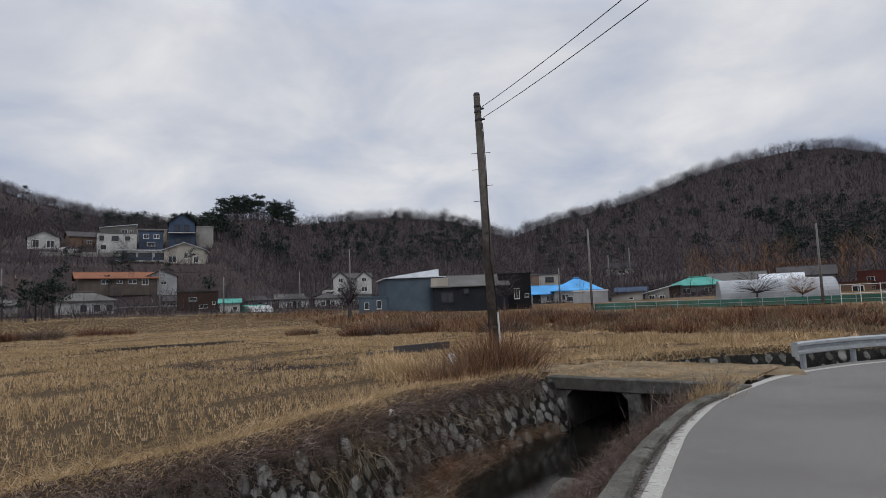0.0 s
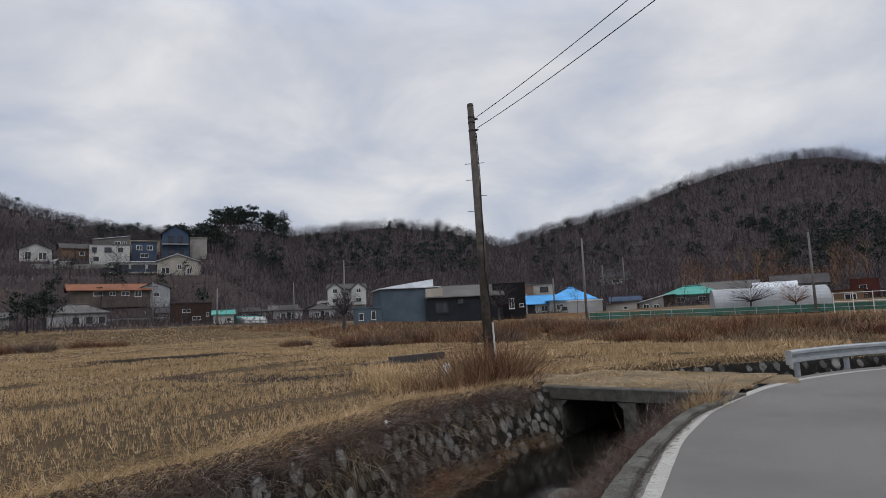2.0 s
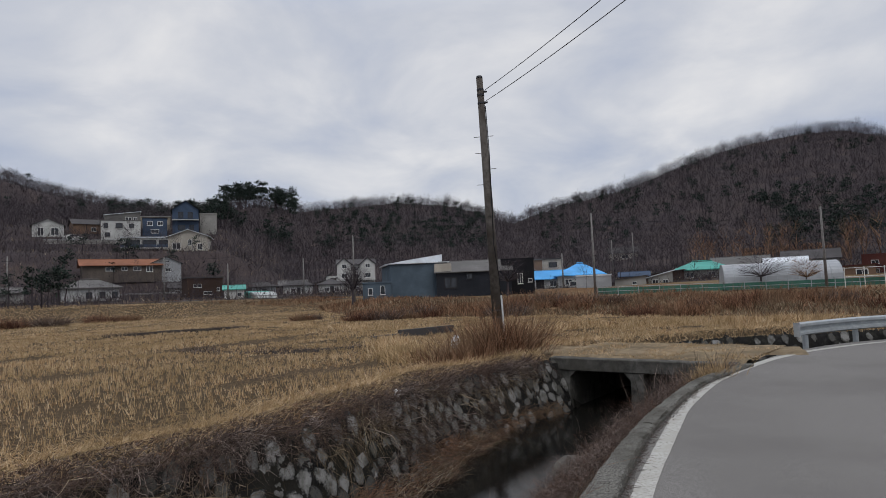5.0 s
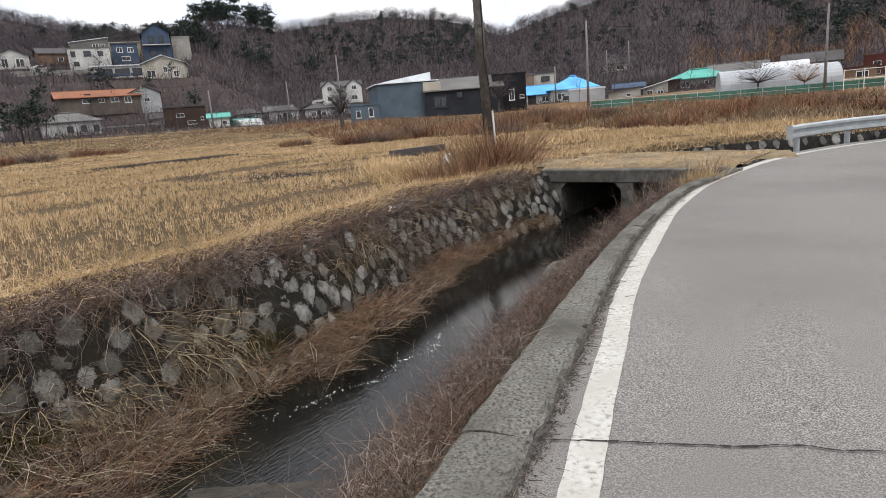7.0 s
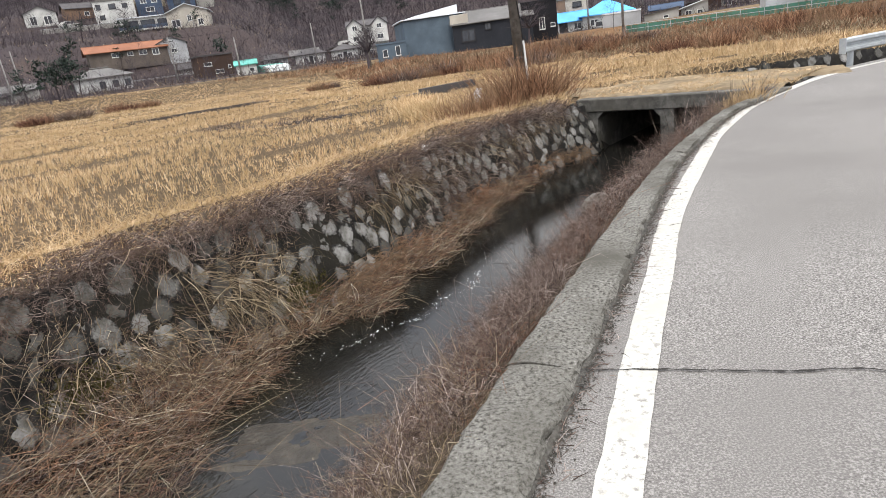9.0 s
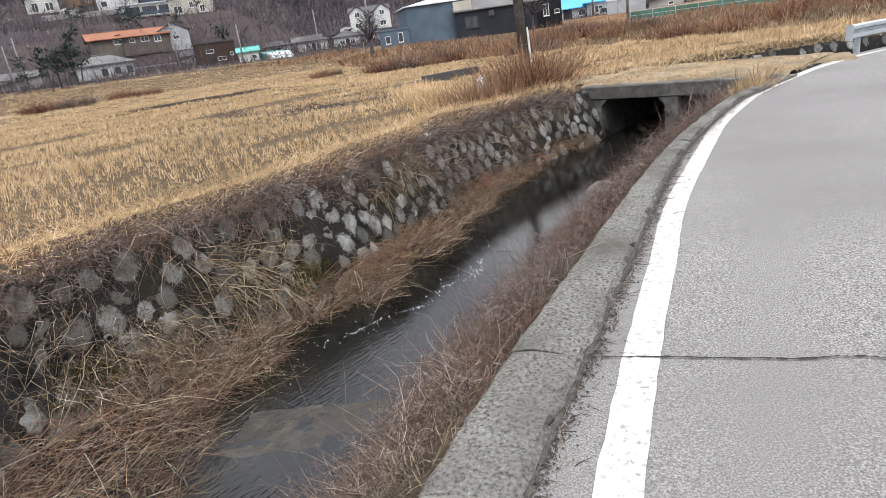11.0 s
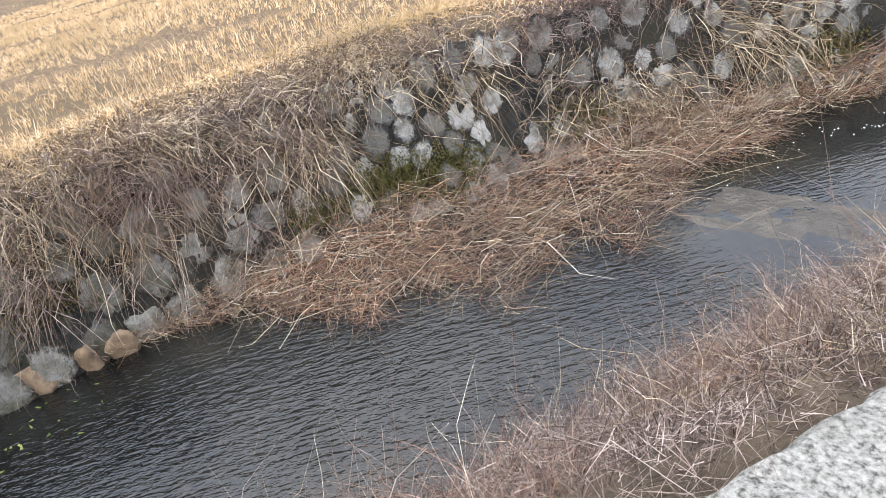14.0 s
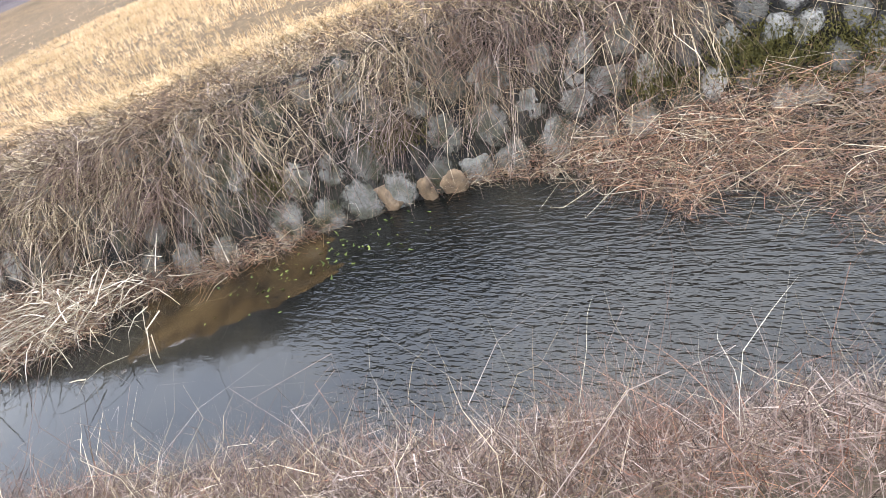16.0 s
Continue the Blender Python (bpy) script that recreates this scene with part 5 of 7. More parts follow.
# ---------------------------------------------------------------- trees and woods


def bare_trees(name, x, y, hmin, hmax, seed, label, mat=BRANCH, branches=11, twigs=16, spread=1.0, kind="stuff", thick=1.0):
    rng = np.random.default_rng(seed)
    n = len(x)
    z = height(x, y) - 0.3
    h = rng.uniform(hmin, hmax, n)
    root = np.stack([x, y, z], 1)
    lean = np.c_[rng.normal(0, 0.09, (n, 2)), np.ones(n)]
    R, W, L, D, P = [root], [lean], [h], [h * 0.03 * thick], [np.zeros(n)]
    for j in range(branches):
        t = rng.uniform(0.22, 0.85, n)
        a = rng.uniform(0, 2 * math.pi, n)
        R.append(root + lean * (h * t)[:, None])
        W.append(np.c_[np.cos(a) * spread, np.sin(a) * spread, rng.uniform(0.5, 1.3, n)])
        L.append(h * (1 - t * 0.6) * rng.uniform(0.32, 0.55, n)); D.append(h * 0.012 * thick); P.append(rng.uniform(-0.2, 0.2, n))
    for j in range(twigs):
        t = rng.uniform(0.35, 1.0, n)
        a = rng.uniform(0, 2 * math.pi, n)
        q = h * 0.3 * spread * rng.uniform(0, 1, n) * (1.25 - t)
        R.append(root + lean * (h * t)[:, None] + np.c_[np.cos(a) * q, np.sin(a) * q, 0 * q])
        W.append(np.c_[np.cos(a) * 0.7, np.sin(a) * 0.7, rng.uniform(0.5, 1.4, n)])
        L.append(h * rng.uniform(0.14, 0.26, n)); D.append(h * 0.006 * thick); P.append(np.zeros(n))
    ob = strands(name, np.vstack(R), np.vstack(W), np.concatenate(L), np.concatenate(D), np.concatenate(P), mat, 2, seed)
    return tagged(ob, label, "trees" if kind == "stuff" else "tree", kind=kind)


def crowned_trees(name, x, y, hmin, hmax, seed, label, twigs, size=1.0):
    """Leafless trees in numbers: a short trunk, spreading limbs and a rounded cloud of fine twigs."""
    rng = np.random.default_rng(seed)
    n = len(x)
    h = rng.uniform(hmin, hmax, n) * size
    root = np.stack([x, y, height(x, y) - 0.3], 1)
    lean = np.c_[rng.normal(0, 0.1, (n, 2)), np.ones(n)]
    R, W, L, D = [root], [lean], [h * 0.7], [h * 0.022]
    wide = h * rng.uniform(0.24, 0.38, n)
    mid = root + lean * (h * 0.62)[:, None]
    for j in range(5):
        a, t = rng.uniform(0, 2 * math.pi, n), rng.uniform(0.25, 0.6, n)
        R.append(root + lean * (h * t)[:, None])
        W.append(np.c_[np.cos(a), np.sin(a), rng.uniform(0.7, 1.6, n)])
        L.append(h * rng.uniform(0.25, 0.42, n)); D.append(h * 0.011)
    for j in range(twigs):
        q = rng.normal(size=(n, 3))
        q /= np.linalg.norm(q, axis=1, keepdims=True)
        f = rng.uniform(0.25, 0.85, n)
        R.append(mid + q * np.stack([wide * f, wide * f, h * 0.3 * f], 1))
        W.append(q * [1, 1, 0.7] + rng.normal(0, 0.45, (n, 3)) + [0, 0, 0.45])
        L.append(h * rng.uniform(0.1, 0.2, n)); D.append(h * rng.uniform(0.006, 0.011, n))
    ob = strands(name, np.vstack(R), np.vstack(W), np.concatenate(L), np.concatenate(D), 0.05, BRANCH, 2, seed)
    return tagged(ob, label, "trees", kind="stuff")


def pines(name, x, y, hmin, hmax, seed, label, clumps=10, leaves=20, kind="stuff"):
    """Pines: a leaning trunk under flat tiers of needle tufts."""
    rng = np.random.default_rng(seed)
    n = len(x)
    z = height(x, y) - 0.3
    h = rng.uniform(hmin, hmax, n)
    root = np.stack([x, y, z], 1)
    lean = np.c_[rng.normal(0, 0.07, (n, 2)), np.ones(n)]
    R, W, L, D = [], [], [], []
    for j in range(clumps):
        t = rng.uniform(0.45, 1.0, n)
        a, q = rng.uniform(0, 2 * math.pi, n), h * rng.uniform(0.03, 0.3, n) * (1.3 - t)
        c = root + lean * (h * t)[:, None] + np.c_[np.cos(a) * q, np.sin(a) * q, 0 * q]
        for k in range(leaves):
            R.append(c + rng.normal(0, 1, (n, 3)) * (h * 0.075)[:, None] * [1, 1, 0.4])
            W.append(rng.normal(0, 1, (n, 3)) + [0, 0, 0.5])
            L.append(h * rng.uniform(0.05, 0.1, n)); D.append(h * rng.uniform(0.025, 0.05, n))
    ob = strands(name, np.vstack(R), np.vstack(W), np.concatenate(L), np.concatenate(D), 0.1, NEEDLES, 2, seed)
    tagged(ob, label, "pine trees", kind=kind)
    tr = strands(name + "_trunks", root, lean, h, h * 0.045, 0, BRANCH, 3, seed)
    tagged(tr, "dark pine trunks on the slope", "pine trunks", kind="stuff")


def polar(az, r):
    a = np.radians(az)
    return r * np.sin(a), r * np.cos(a)


def woods():
    rng = np.random.default_rng(21)
    az = rng.uniform(-42, 42, 9500)
    r = np.sqrt(rng.uniform(115**2, 425**2, 9500))
    near = np.where(az < -15, 200, np.where(az < 8, 178, np.where(az < 14, 150, 138)))
    keep = (r > near) | ((rng.random(9500) < 0.1) & (r > 145))
    x, y = polar(az[keep], r[keep])
    crowned_trees("hillside_woods", x, y, 5, 9.5, 3, "bare grey-brown winter woods covering the hills", 26)
    az = np.linspace(-42, 42, 3600) + rng.normal(0, 0.08, 3600)
    lift = np.array([noise.noise(Vector((a * 0.9, 0.5, 3))) + 0.6 * noise.noise(Vector((a * 3.1, 2.5, 3))) for a in az])
    x, y = polar(az, rng.uniform(385, 440, 3600))
    crowned_trees("ridge_trees", x, y, 5.5, 9.0, 4, "bare round-crowned trees along the ridge against the sky", 30, np.clip(0.95 + 0.5 * lift, 0.5, 1.4))
    # low scrub that fills the gaps
    az = rng.uniform(-42, 42, 30000)
    r = np.sqrt(rng.uniform(150**2, 420**2, 30000))
    x, y = polar(az, r)
    z = height(x, y)
    n = len(x)
    ob = strands("hillside_scrub", np.stack([x, y, z], 1), np.c_[rng.normal(0, 0.5, (n, 2)), np.ones(n)], rng.uniform(1.5, 4, n), r * rng.uniform(0.0004, 0.0012, n), 0.0, BRANCH, 2, 6)
    tagged(ob, "leafless brown scrub between the trees", "scrub", kind="stuff")
    for seed, cnt, mat, ln in ((7, 26000, BRANCH, (0.8, 2.2)), (8, 7000, DRY, (0.4, 1.1))):
        az = rng.uniform(-42, 42, cnt)
        r = np.where(az < -13, rng.uniform(98, 200, cnt), rng.uniform(100, 165, cnt))
        x, y = polar(az, r)
        ob = strands("village_scrub", np.stack([x, y, height(x, y)], 1), np.c_[rng.normal(0, 0.5, (cnt, 2)), np.ones(cnt)], rng.uniform(*ln, cnt), rng.uniform(0.04, 0.12, cnt), 0.05, mat, 3, seed, 0.3)
        tagged(ob, "bare shrubs and dry weeds between the houses", "scrub", kind="stuff")
    az = np.r_[rng.normal(-17.5, 2.6, 20), rng.normal(-26, 2.5, 30), rng.uniform(-42, -14, 25), rng.uniform(-12, 4, 150), rng.uniform(9, 42, 130), rng.uniform(27, 42, 110)]
    r = np.r_[rng.uniform(215, 245, 20), rng.uniform(230, 290, 30), rng.uniform(240, 400, 25), rng.uniform(230, 390, 150), rng.uniform(200, 400, 130), rng.uniform(150, 270, 110)]
    x, y = polar(az, r)
    pines("pine_stands", x, y, 5, 9.5, 9, "dark green pines among the bare woods")
    az = np.r_[rng.normal(-20.9, 0.8, 12), rng.uniform(-19.8, -13.6, 46)]
    x, y = polar(az, np.r_[rng.uniform(192, 205, 12), rng.uniform(360, 398, 46)])
    for nm, sl, h0, h1 in (("tall_pines", slice(0, 12), 7, 10.5), ("knoll_pines", slice(12, None), 11, 16)):
        pines(nm, x[sl], y[sl], h0, h1, 19 + h0, "tall dark pines crowning the knoll above the village", leaves=28)
    # garden trees and shrubs in the village
    az = np.r_[rng.uniform(-37, 37, 150), rng.uniform(-38, -13, 420)]
    x, y = polar(az, np.r_[rng.uniform(92, 150, 150), rng.uniform(112, 198, 420)])
    bare_trees("village_trees", x, y, 2.5, 6, 12, "bare garden trees between the village houses", branches=14, twigs=40, thick=0.5)
    az = np.r_[rng.normal(-33.5, 1.6, 9), rng.normal(-30, 1.5, 5), [-30.8, -27.6, -22.3, -24.4, -20.6, -31.5, -28.6]]
    x, y = polar(az, np.r_[rng.uniform(96, 108, 9), rng.uniform(135, 150, 5), [150, 146, 150, 140, 118, 152, 132]])
    pines("garden_pines", x, y, 3.4, 6.2, 14, "dark clipped pines in the village gardens", clumps=9)
    az = rng.uniform(-40, -12, 420)
    x, y = polar(az, rng.uniform(108, 200, 420))
    crowned_trees("hillside_shrubs", x, y, 2.0, 4.5, 27, "low leafless trees and shrubs on the village slope", 24)
    # rust-leaved trees on the right-hand slope
    az = np.r_[rng.normal(23.5, 1.0, 9), rng.normal(27.5, 1.2, 8), rng.normal(34, 1.5, 8)]
    x, y = polar(az, rng.uniform(120, 160, 25))
    bare_trees("brown_leaved_trees", x, y, 6, 9, 15, "trees holding dry brown leaves above the sheds", RUST, 14, 40, 0.8)


woods()


def lone_tree(x, y, h, label, mat, seed, spread=1.2):
    rng = np.random.default_rng(seed)
    base = empty("tree", Matrix.Translation((x, y, 0)), label, "tree", "fieldside trees")
    z = float(height(x, y))
    bm = rod(bmesh.new(), (0, 0, z - 0.2), (0.1, 0.05, z + h * 0.4), h * 0.035, h * 0.02, 8)
    part("trunk", bm, BRANCH, base)
    n = 420
    t, a = rng.uniform(0.15, 1, n), rng.uniform(0, 2 * math.pi, n)
    lvl = np.where(np.arange(n) < 40, 0, 1)
    q = np.where(lvl == 0, 0, rng.uniform(0, 0.45, n) * h * spread * 0.7)
    root = np.c_[np.cos(a) * q + 0.1, np.sin(a) * q, z + h * (0.35 + 0.5 * np.where(lvl == 0, 0, t))]
    way = np.c_[np.cos(a) * spread, np.sin(a) * spread, rng.uniform(0.3, 1.3, n)]
    ob = strands("crown", root, way, np.where(lvl == 0, h * 0.55, h * 0.22), np.where(lvl == 0, h * 0.02, h * 0.006), 0.05, mat, 3, seed)
    ob.parent = base
    ob.matrix_parent_inverse = Matrix.Translation((-0.0, 0, 0))


lone_tree(33.5, 66.5, 4.2, "spreading bare tree beside the greenhouse", BRANCH, 31, 1.6)
lone_tree(37.2, 64.5, 3.4, "small tree with dry brown leaves before the greenhouse", RUST, 32, 1.2)
lone_tree(-12.0, 77, 5.6, "tall leafless shrub beside the site cabin", BRANCH, 33, 0.5)
lone_tree(8.0, 84, 5.5, "bare tree before the charcoal workshop", BRANCH, 34, 1.2)

# ---------------------------------------------------------------- grass, stubble and weeds


DITCH = curve_points([(-40, 26), (-25.2, 35.2), (-15.8, 39.6), (-11.8, 44.9)], 0.4)


def field_ditch(line, width, tall, seed, label):
    g = np.random.default_rng(seed)
    z = height(line[:, 0], line[:, 1])
    base = np.c_[line + g.normal(0, 0.06, line.shape), z]
    tagged(strip("field_bank", base, [(width * 0.5, -0.05), (width * 0.3, tall * 0.7), (0, tall), (-width * 0.3, tall * 0.55), (-width * 0.5, -0.05)], [MUD], smooth=True), "dark damp earth bank at the edge of the field", "earth bank", kind="structure")
    n = int(len(line) * 34)
    i = g.integers(0, len(line), n)
    nrm = normals_of(line)
    o = g.normal(0, width * 0.3, n)
    x, y = line[i, 0] + nrm[i, 0] * o + g.normal(0, 0.2, n), line[i, 1] + nrm[i, 1] * o + g.normal(0, 0.2, n)
    lift = np.clip(tall * (1 - np.abs(o) / width * 2), 0, None)
    clump = np.array([0.8 + 1.2 * noise.noise(Vector((a * 0.5, b * 0.5, seed))) for a, b in zip(x, y)]).clip(0.2, 1.7)
    tagged(strands("ditch_weeds", np.c_[x, y, height(x, y) + lift], np.c_[g.normal(0, 0.55, (n, 2)), np.ones(n)], g.uniform(0.12, 0.3, n) * clump, 0.022, 0.3, BRUSH, 2, seed), label, "dry weeds", kind="stuff")


def meadow():
    rng = np.random.default_rng(40)
    field_ditch(DITCH, 1.0, 0.2, 141, "dark brown weeds along the ditch between the fields")
    field_ditch(curve_points([(-9.5, 22.6), (-6, 21), (-2, 21.5)], 0.3), 1.3, 0.05, 142, "low brown weeds on a muddy strip of the field")
    # rice stubble in rows
    d = np.array([0.62, 0.785])
    e = np.array([-d[1], d[0]])
    us, vs = np.arange(-27, 50, 0.2), np.arange(1.5, 50, 0.38)
    U, V = np.meshgrid(us, vs)
    U, V = U + rng.normal(0, 0.05, U.shape), V + rng.normal(0, 0.03, V.shape) + 0.1 * np.sin(U * 0.35)
    x, y = (U * d[0] + V * e[0]).ravel() - 1.0, (U * d[1] + V * e[1]).ravel() + 1.0
    left = side_of(x, y, LEFT_LINE)
    r = np.hypot(x, y)
    az = np.degrees(np.arctan2(x, y))
    keep = (left > 0.6) & (r < 55) & (az > -128) & (az < 38) & (rng.random(len(x)) < np.clip(26 / r, 0.45, 1)) & (side_of(x, y, FOOT_OF_BANK) < 0)
    x, y, r, u, v = x[keep], y[keep], r[keep], U.ravel()[keep], V.ravel()[keep]
    # muddy streaks that run with the rows stay bare
    patch = np.array([noise.noise(Vector((a * 0.1, b * 0.55, 3))) + 0.45 * noise.noise(Vector((a * 0.9, b * 0.9, 9))) for a, b in zip(u, v)])
    live = patch > -0.3
    live |= side_of(x, y, DITCH) > 0.8
    x, y, r, patch = x[live], y[live], r[live], patch[live]
    k = 13
    n = len(x)
    X, Y = np.repeat(x, k) + rng.normal(0, 0.04, n * k), np.repeat(y, k) + rng.normal(0, 0.04, n * k)
    Z = np.repeat(height(x, y), k) - 0.01
    rr = np.repeat(r, k)
    hgt = rng.uniform(0.08, 0.19, n * k) * np.repeat(np.clip(1 + patch * 0.9, 0.5, 1.5) * rng.uniform(0.7, 1.25, n), k)
    ob = strands("rice_stubble", np.stack([X, Y, Z], 1), np.c_[rng.normal(0, 0.24, (n * k, 2)), np.ones(n * k)], hgt, 0.0055 + rr * 0.00045, 0.1, STRAW, 2, 41)
    tagged(ob, "rows of cut straw-yellow rice stubble", "stubble", kind="stuff")
    n = 60000
    x, y = rng.uniform(-90, -10, n), rng.uniform(30, 88, n)
    keep = (side_of(x, y, DITCH) > 1.0) & (side_of(x, y, FOOT_OF_BANK) < 0) & (x < -8)
    x, y = x[keep], y[keep]
    n = len(x)
    ob = strands("cut_straw", np.stack([x, y, height(x, y) - 0.01], 1), np.c_[rng.normal(0, 0.6, (n, 2)), np.ones(n)], rng.uniform(0.1, 0.2, n), np.hypot(x, y) * 0.0011, 0.2, STRAW, 2, 145)
    tagged(ob, "pale straw left on the far field", "stubble", kind="stuff")
    # longer grass on the field, loose straw lying flat
    n = 9000
    az = rng.uniform(-120, 34, n)
    r = 7 + 75 * rng.random(n) ** 2.0
    x, y = polar(az, r)
    keep = (side_of(x, y, LEFT_LINE) > 0.8) & (side_of(x, y, FOOT_OF_BANK) < 1)
    x, y, r = x[keep], y[keep], r[keep]
    n = len(x)
    ob = strands("field_grass", np.stack([x, y, height(x, y) - 0.01], 1), np.c_[rng.normal(0, 1.0, (n, 2)), rng.uniform(0.15, 1, n)], rng.uniform(0.07, 0.2, n) * np.clip(r / 30, 1, 1.6), 0.004 + r * 0.0005, 0.2, STRAW, 2, 42)
    tagged(ob, "loose dry straw and grass over the field", "dry grass", kind="stuff")
    # pale strips of uncut grass on the banks between fields
    for j, (a, b, wdt) in enumerate((((-48, 60), (-14, 76), 1.2), ((-25.5, 34.5), (-12, 43.5), 0.8), ((-12, 43.5), (-1, 30), 0.8), ((1, 27), (16, 26), 0.9), ((-2.3, 22.5), (-1.0, 16.0), 0.7))):
        n = 3500
        t = rng.random(n)
        x, y = a[0] + (b[0] - a[0]) * t + rng.normal(0, wdt * 0.5, n), a[1] + (b[1] - a[1]) * t + rng.normal(0, wdt * 0.5, n)
        ob = strands("bank_grass", np.stack([x, y, height(x, y)], 1), np.c_[rng.normal(0, 0.5, (n, 2)), np.ones(n)], rng.uniform(0.25, 0.55, n), 0.03, 0.15, STRAW, 2, 43 + j)
        tagged(ob, "pale uncut grass on a low bank between fields", "dry grass", kind="stuff")
    line = UPPER_LINE
    nrm = normals_of(line)
    n = 9000
    i = rng.integers(0, 46, n)
    o = rng.uniform(-0.05, 1.6, n)
    x, y = line[i, 0] + nrm[i, 0] * o + rng.normal(0, 0.3, n), line[i, 1] + nrm[i, 1] * o + rng.normal(0, 0.3, n)
    k = (side_of(x, y, UPPER_LINE) > -0.05) & ~((x > 2.2) & (y < 17.0))
    tagged(strands("bank_grass", np.stack([x, y, np.maximum(height(x, y), -0.21)], 1)[k], np.c_[rng.normal(0, 0.6, (n, 2)), np.ones(n)][k], rng.uniform(0.12, 0.32, n)[k], 0.013, 0.3, STRAW, 3, 49), "dry grass along the upper channel wall", "dry grass", kind="stuff")
    # weeds of the far embankment
    n = 34000
    seg = rng.integers(2, len(FOOT_OF_BANK) - 1, n)
    t, q = rng.random(n), rng.uniform(-0.3, 14, n) ** 1.0
    a, b = FOOT_OF_BANK[seg], FOOT_OF_BANK[np.minimum(seg + 1, len(FOOT_OF_BANK) - 1)]
    dd = b - a
    nn_ = np.stack([-dd[:, 1], dd[:, 0]], 1) / np.linalg.norm(dd, axis=1, keepdims=True)
    p = a + dd * t[:, None] + nn_ * q[:, None]
    keep = (np.abs(np.degrees(np.arctan2(p[:, 0], p[:, 1]))) < 42) & (np.hypot(p[:, 0], p[:, 1]) < 96)
    p = p[keep]
    n = len(p)
    r = np.hypot(p[:, 0], p[:, 1])
    big = np.array([noise.noise(Vector((u * 0.16, v * 0.16, 0))) for u, v in p])
    ob = strands("embankment_weeds", np.c_[p, height(p[:, 0], p[:, 1]) - 0.05], np.c_[rng.normal(0, 0.45, (n, 2)), np.ones(n)], rng.uniform(0.35, 0.8, n) * np.clip(1 + big * 2.0, 0.4, 2), r * 0.0011, 0.1, RUST, 2, 50)
    tagged(ob, "rusty dry weeds on the long embankment", "dry weeds", kind="stuff")
    m_ = big > 0.08
    ob = strands("embankment_grass", np.c_[p[~m_] + 0.3, height(p[~m_, 0], p[~m_, 1])], np.c_[rng.normal(0, 0.5, ((~m_).sum(), 2)), np.ones((~m_).sum())], rng.uniform(0.3, 0.6, (~m_).sum()), r[~m_] * 0.001, 0.15, DRY, 2, 51)
    tagged(ob, "pale dry grass on the embankment", "dry grass", kind="stuff")


meadow()


def embankment_bushes():
    """Dark red-brown shrubs along the foot of the embankment, and the lone one on the field."""
    g = np.random.default_rng(311)
    spots = [(a, 47 + g.uniform(-2, 3), g.uniform(0.9, 1.5)) for a in (-8.2, -7.2, -6.1, -5.0, -3.9, -2.8, -1.9)]
    spots += [(a, 45 + g.uniform(-2, 3), g.uniform(0.9, 1.6)) for a in (4.4, 5.4, 6.6, 7.9, 9.3, 10.6, 12.2, 14.0)]
    spots += [(a, 37 + g.uniform(-3, 3), g.uniform(0.7, 1.2)) for a in (17.5, 20.5, 22.0, 25.5, 29.0, 32.0, 35.0)]
    spots += [(-13.4, 52, 1.0), (-12.6, 52.5, 0.9), (-29.5, 78, 1.6), (-27.5, 79, 1.3), (-33, 76, 1.9), (-35.5, 76, 1.7)]
    for k, (a, r, h) in enumerate(spots):
        x0, y0 = polar(a, r)
        n = 520
        u, q = g.uniform(0, 2 * math.pi, n), h * 0.75 * np.sqrt(g.random(n))
        x, y = x0 + np.cos(u) * q * 1.3, y0 + np.sin(u) * q
        way = np.c_[np.cos(u) * q * 0.7 + g.normal(0, 0.35, n), np.sin(u) * q * 0.7 + g.normal(0, 0.35, n), np.ones(n)]
        ob = strands("bush", np.c_[x, y, height(x, y) - 0.05], way, h * g.uniform(0.45, 1.0, n) * (1.15 - 0.5 * q / h), r * 0.00075, 0.15, (RUSSET, RUST, BRUSH)[k % 3], 3, 320 + k, 0.12)
        tagged(ob, "dry russet bush on the embankment" if k % 3 < 2 else "dry grey-brown bush on the embankment", "bush", "embankment bushes")
    n = 9000
    x, y = polar(g.uniform(25.5, 33, n), g.uniform(140, 185, n))
    tagged(strands("slope_grass", np.stack([x, y, height(x, y)], 1), np.c_[g.normal(0, 0.5, (n, 2)), np.ones(n)], g.uniform(0.5, 1.1, n), 0.14, 0.2, RUST, 2, 318), "rusty grass on a cleared patch of the hillside", "dry grass", kind="stuff")


embankment_bushes()


def wall_frame():
    line = WALL_LINE
    s = np.r_[0, np.cumsum(np.linalg.norm(np.diff(line, axis=0), axis=1))]
    return line, s, normals_of(line)


def on_wall(u, off, line, s, nrm):
    x, y = np.interp(u, s, line[:, 0]), np.interp(u, s, line[:, 1])
    nx, ny = np.interp(u, s, nrm[:, 0]), np.interp(u, s, nrm[:, 1])
    return x + nx * off, y + ny * off, nx, ny


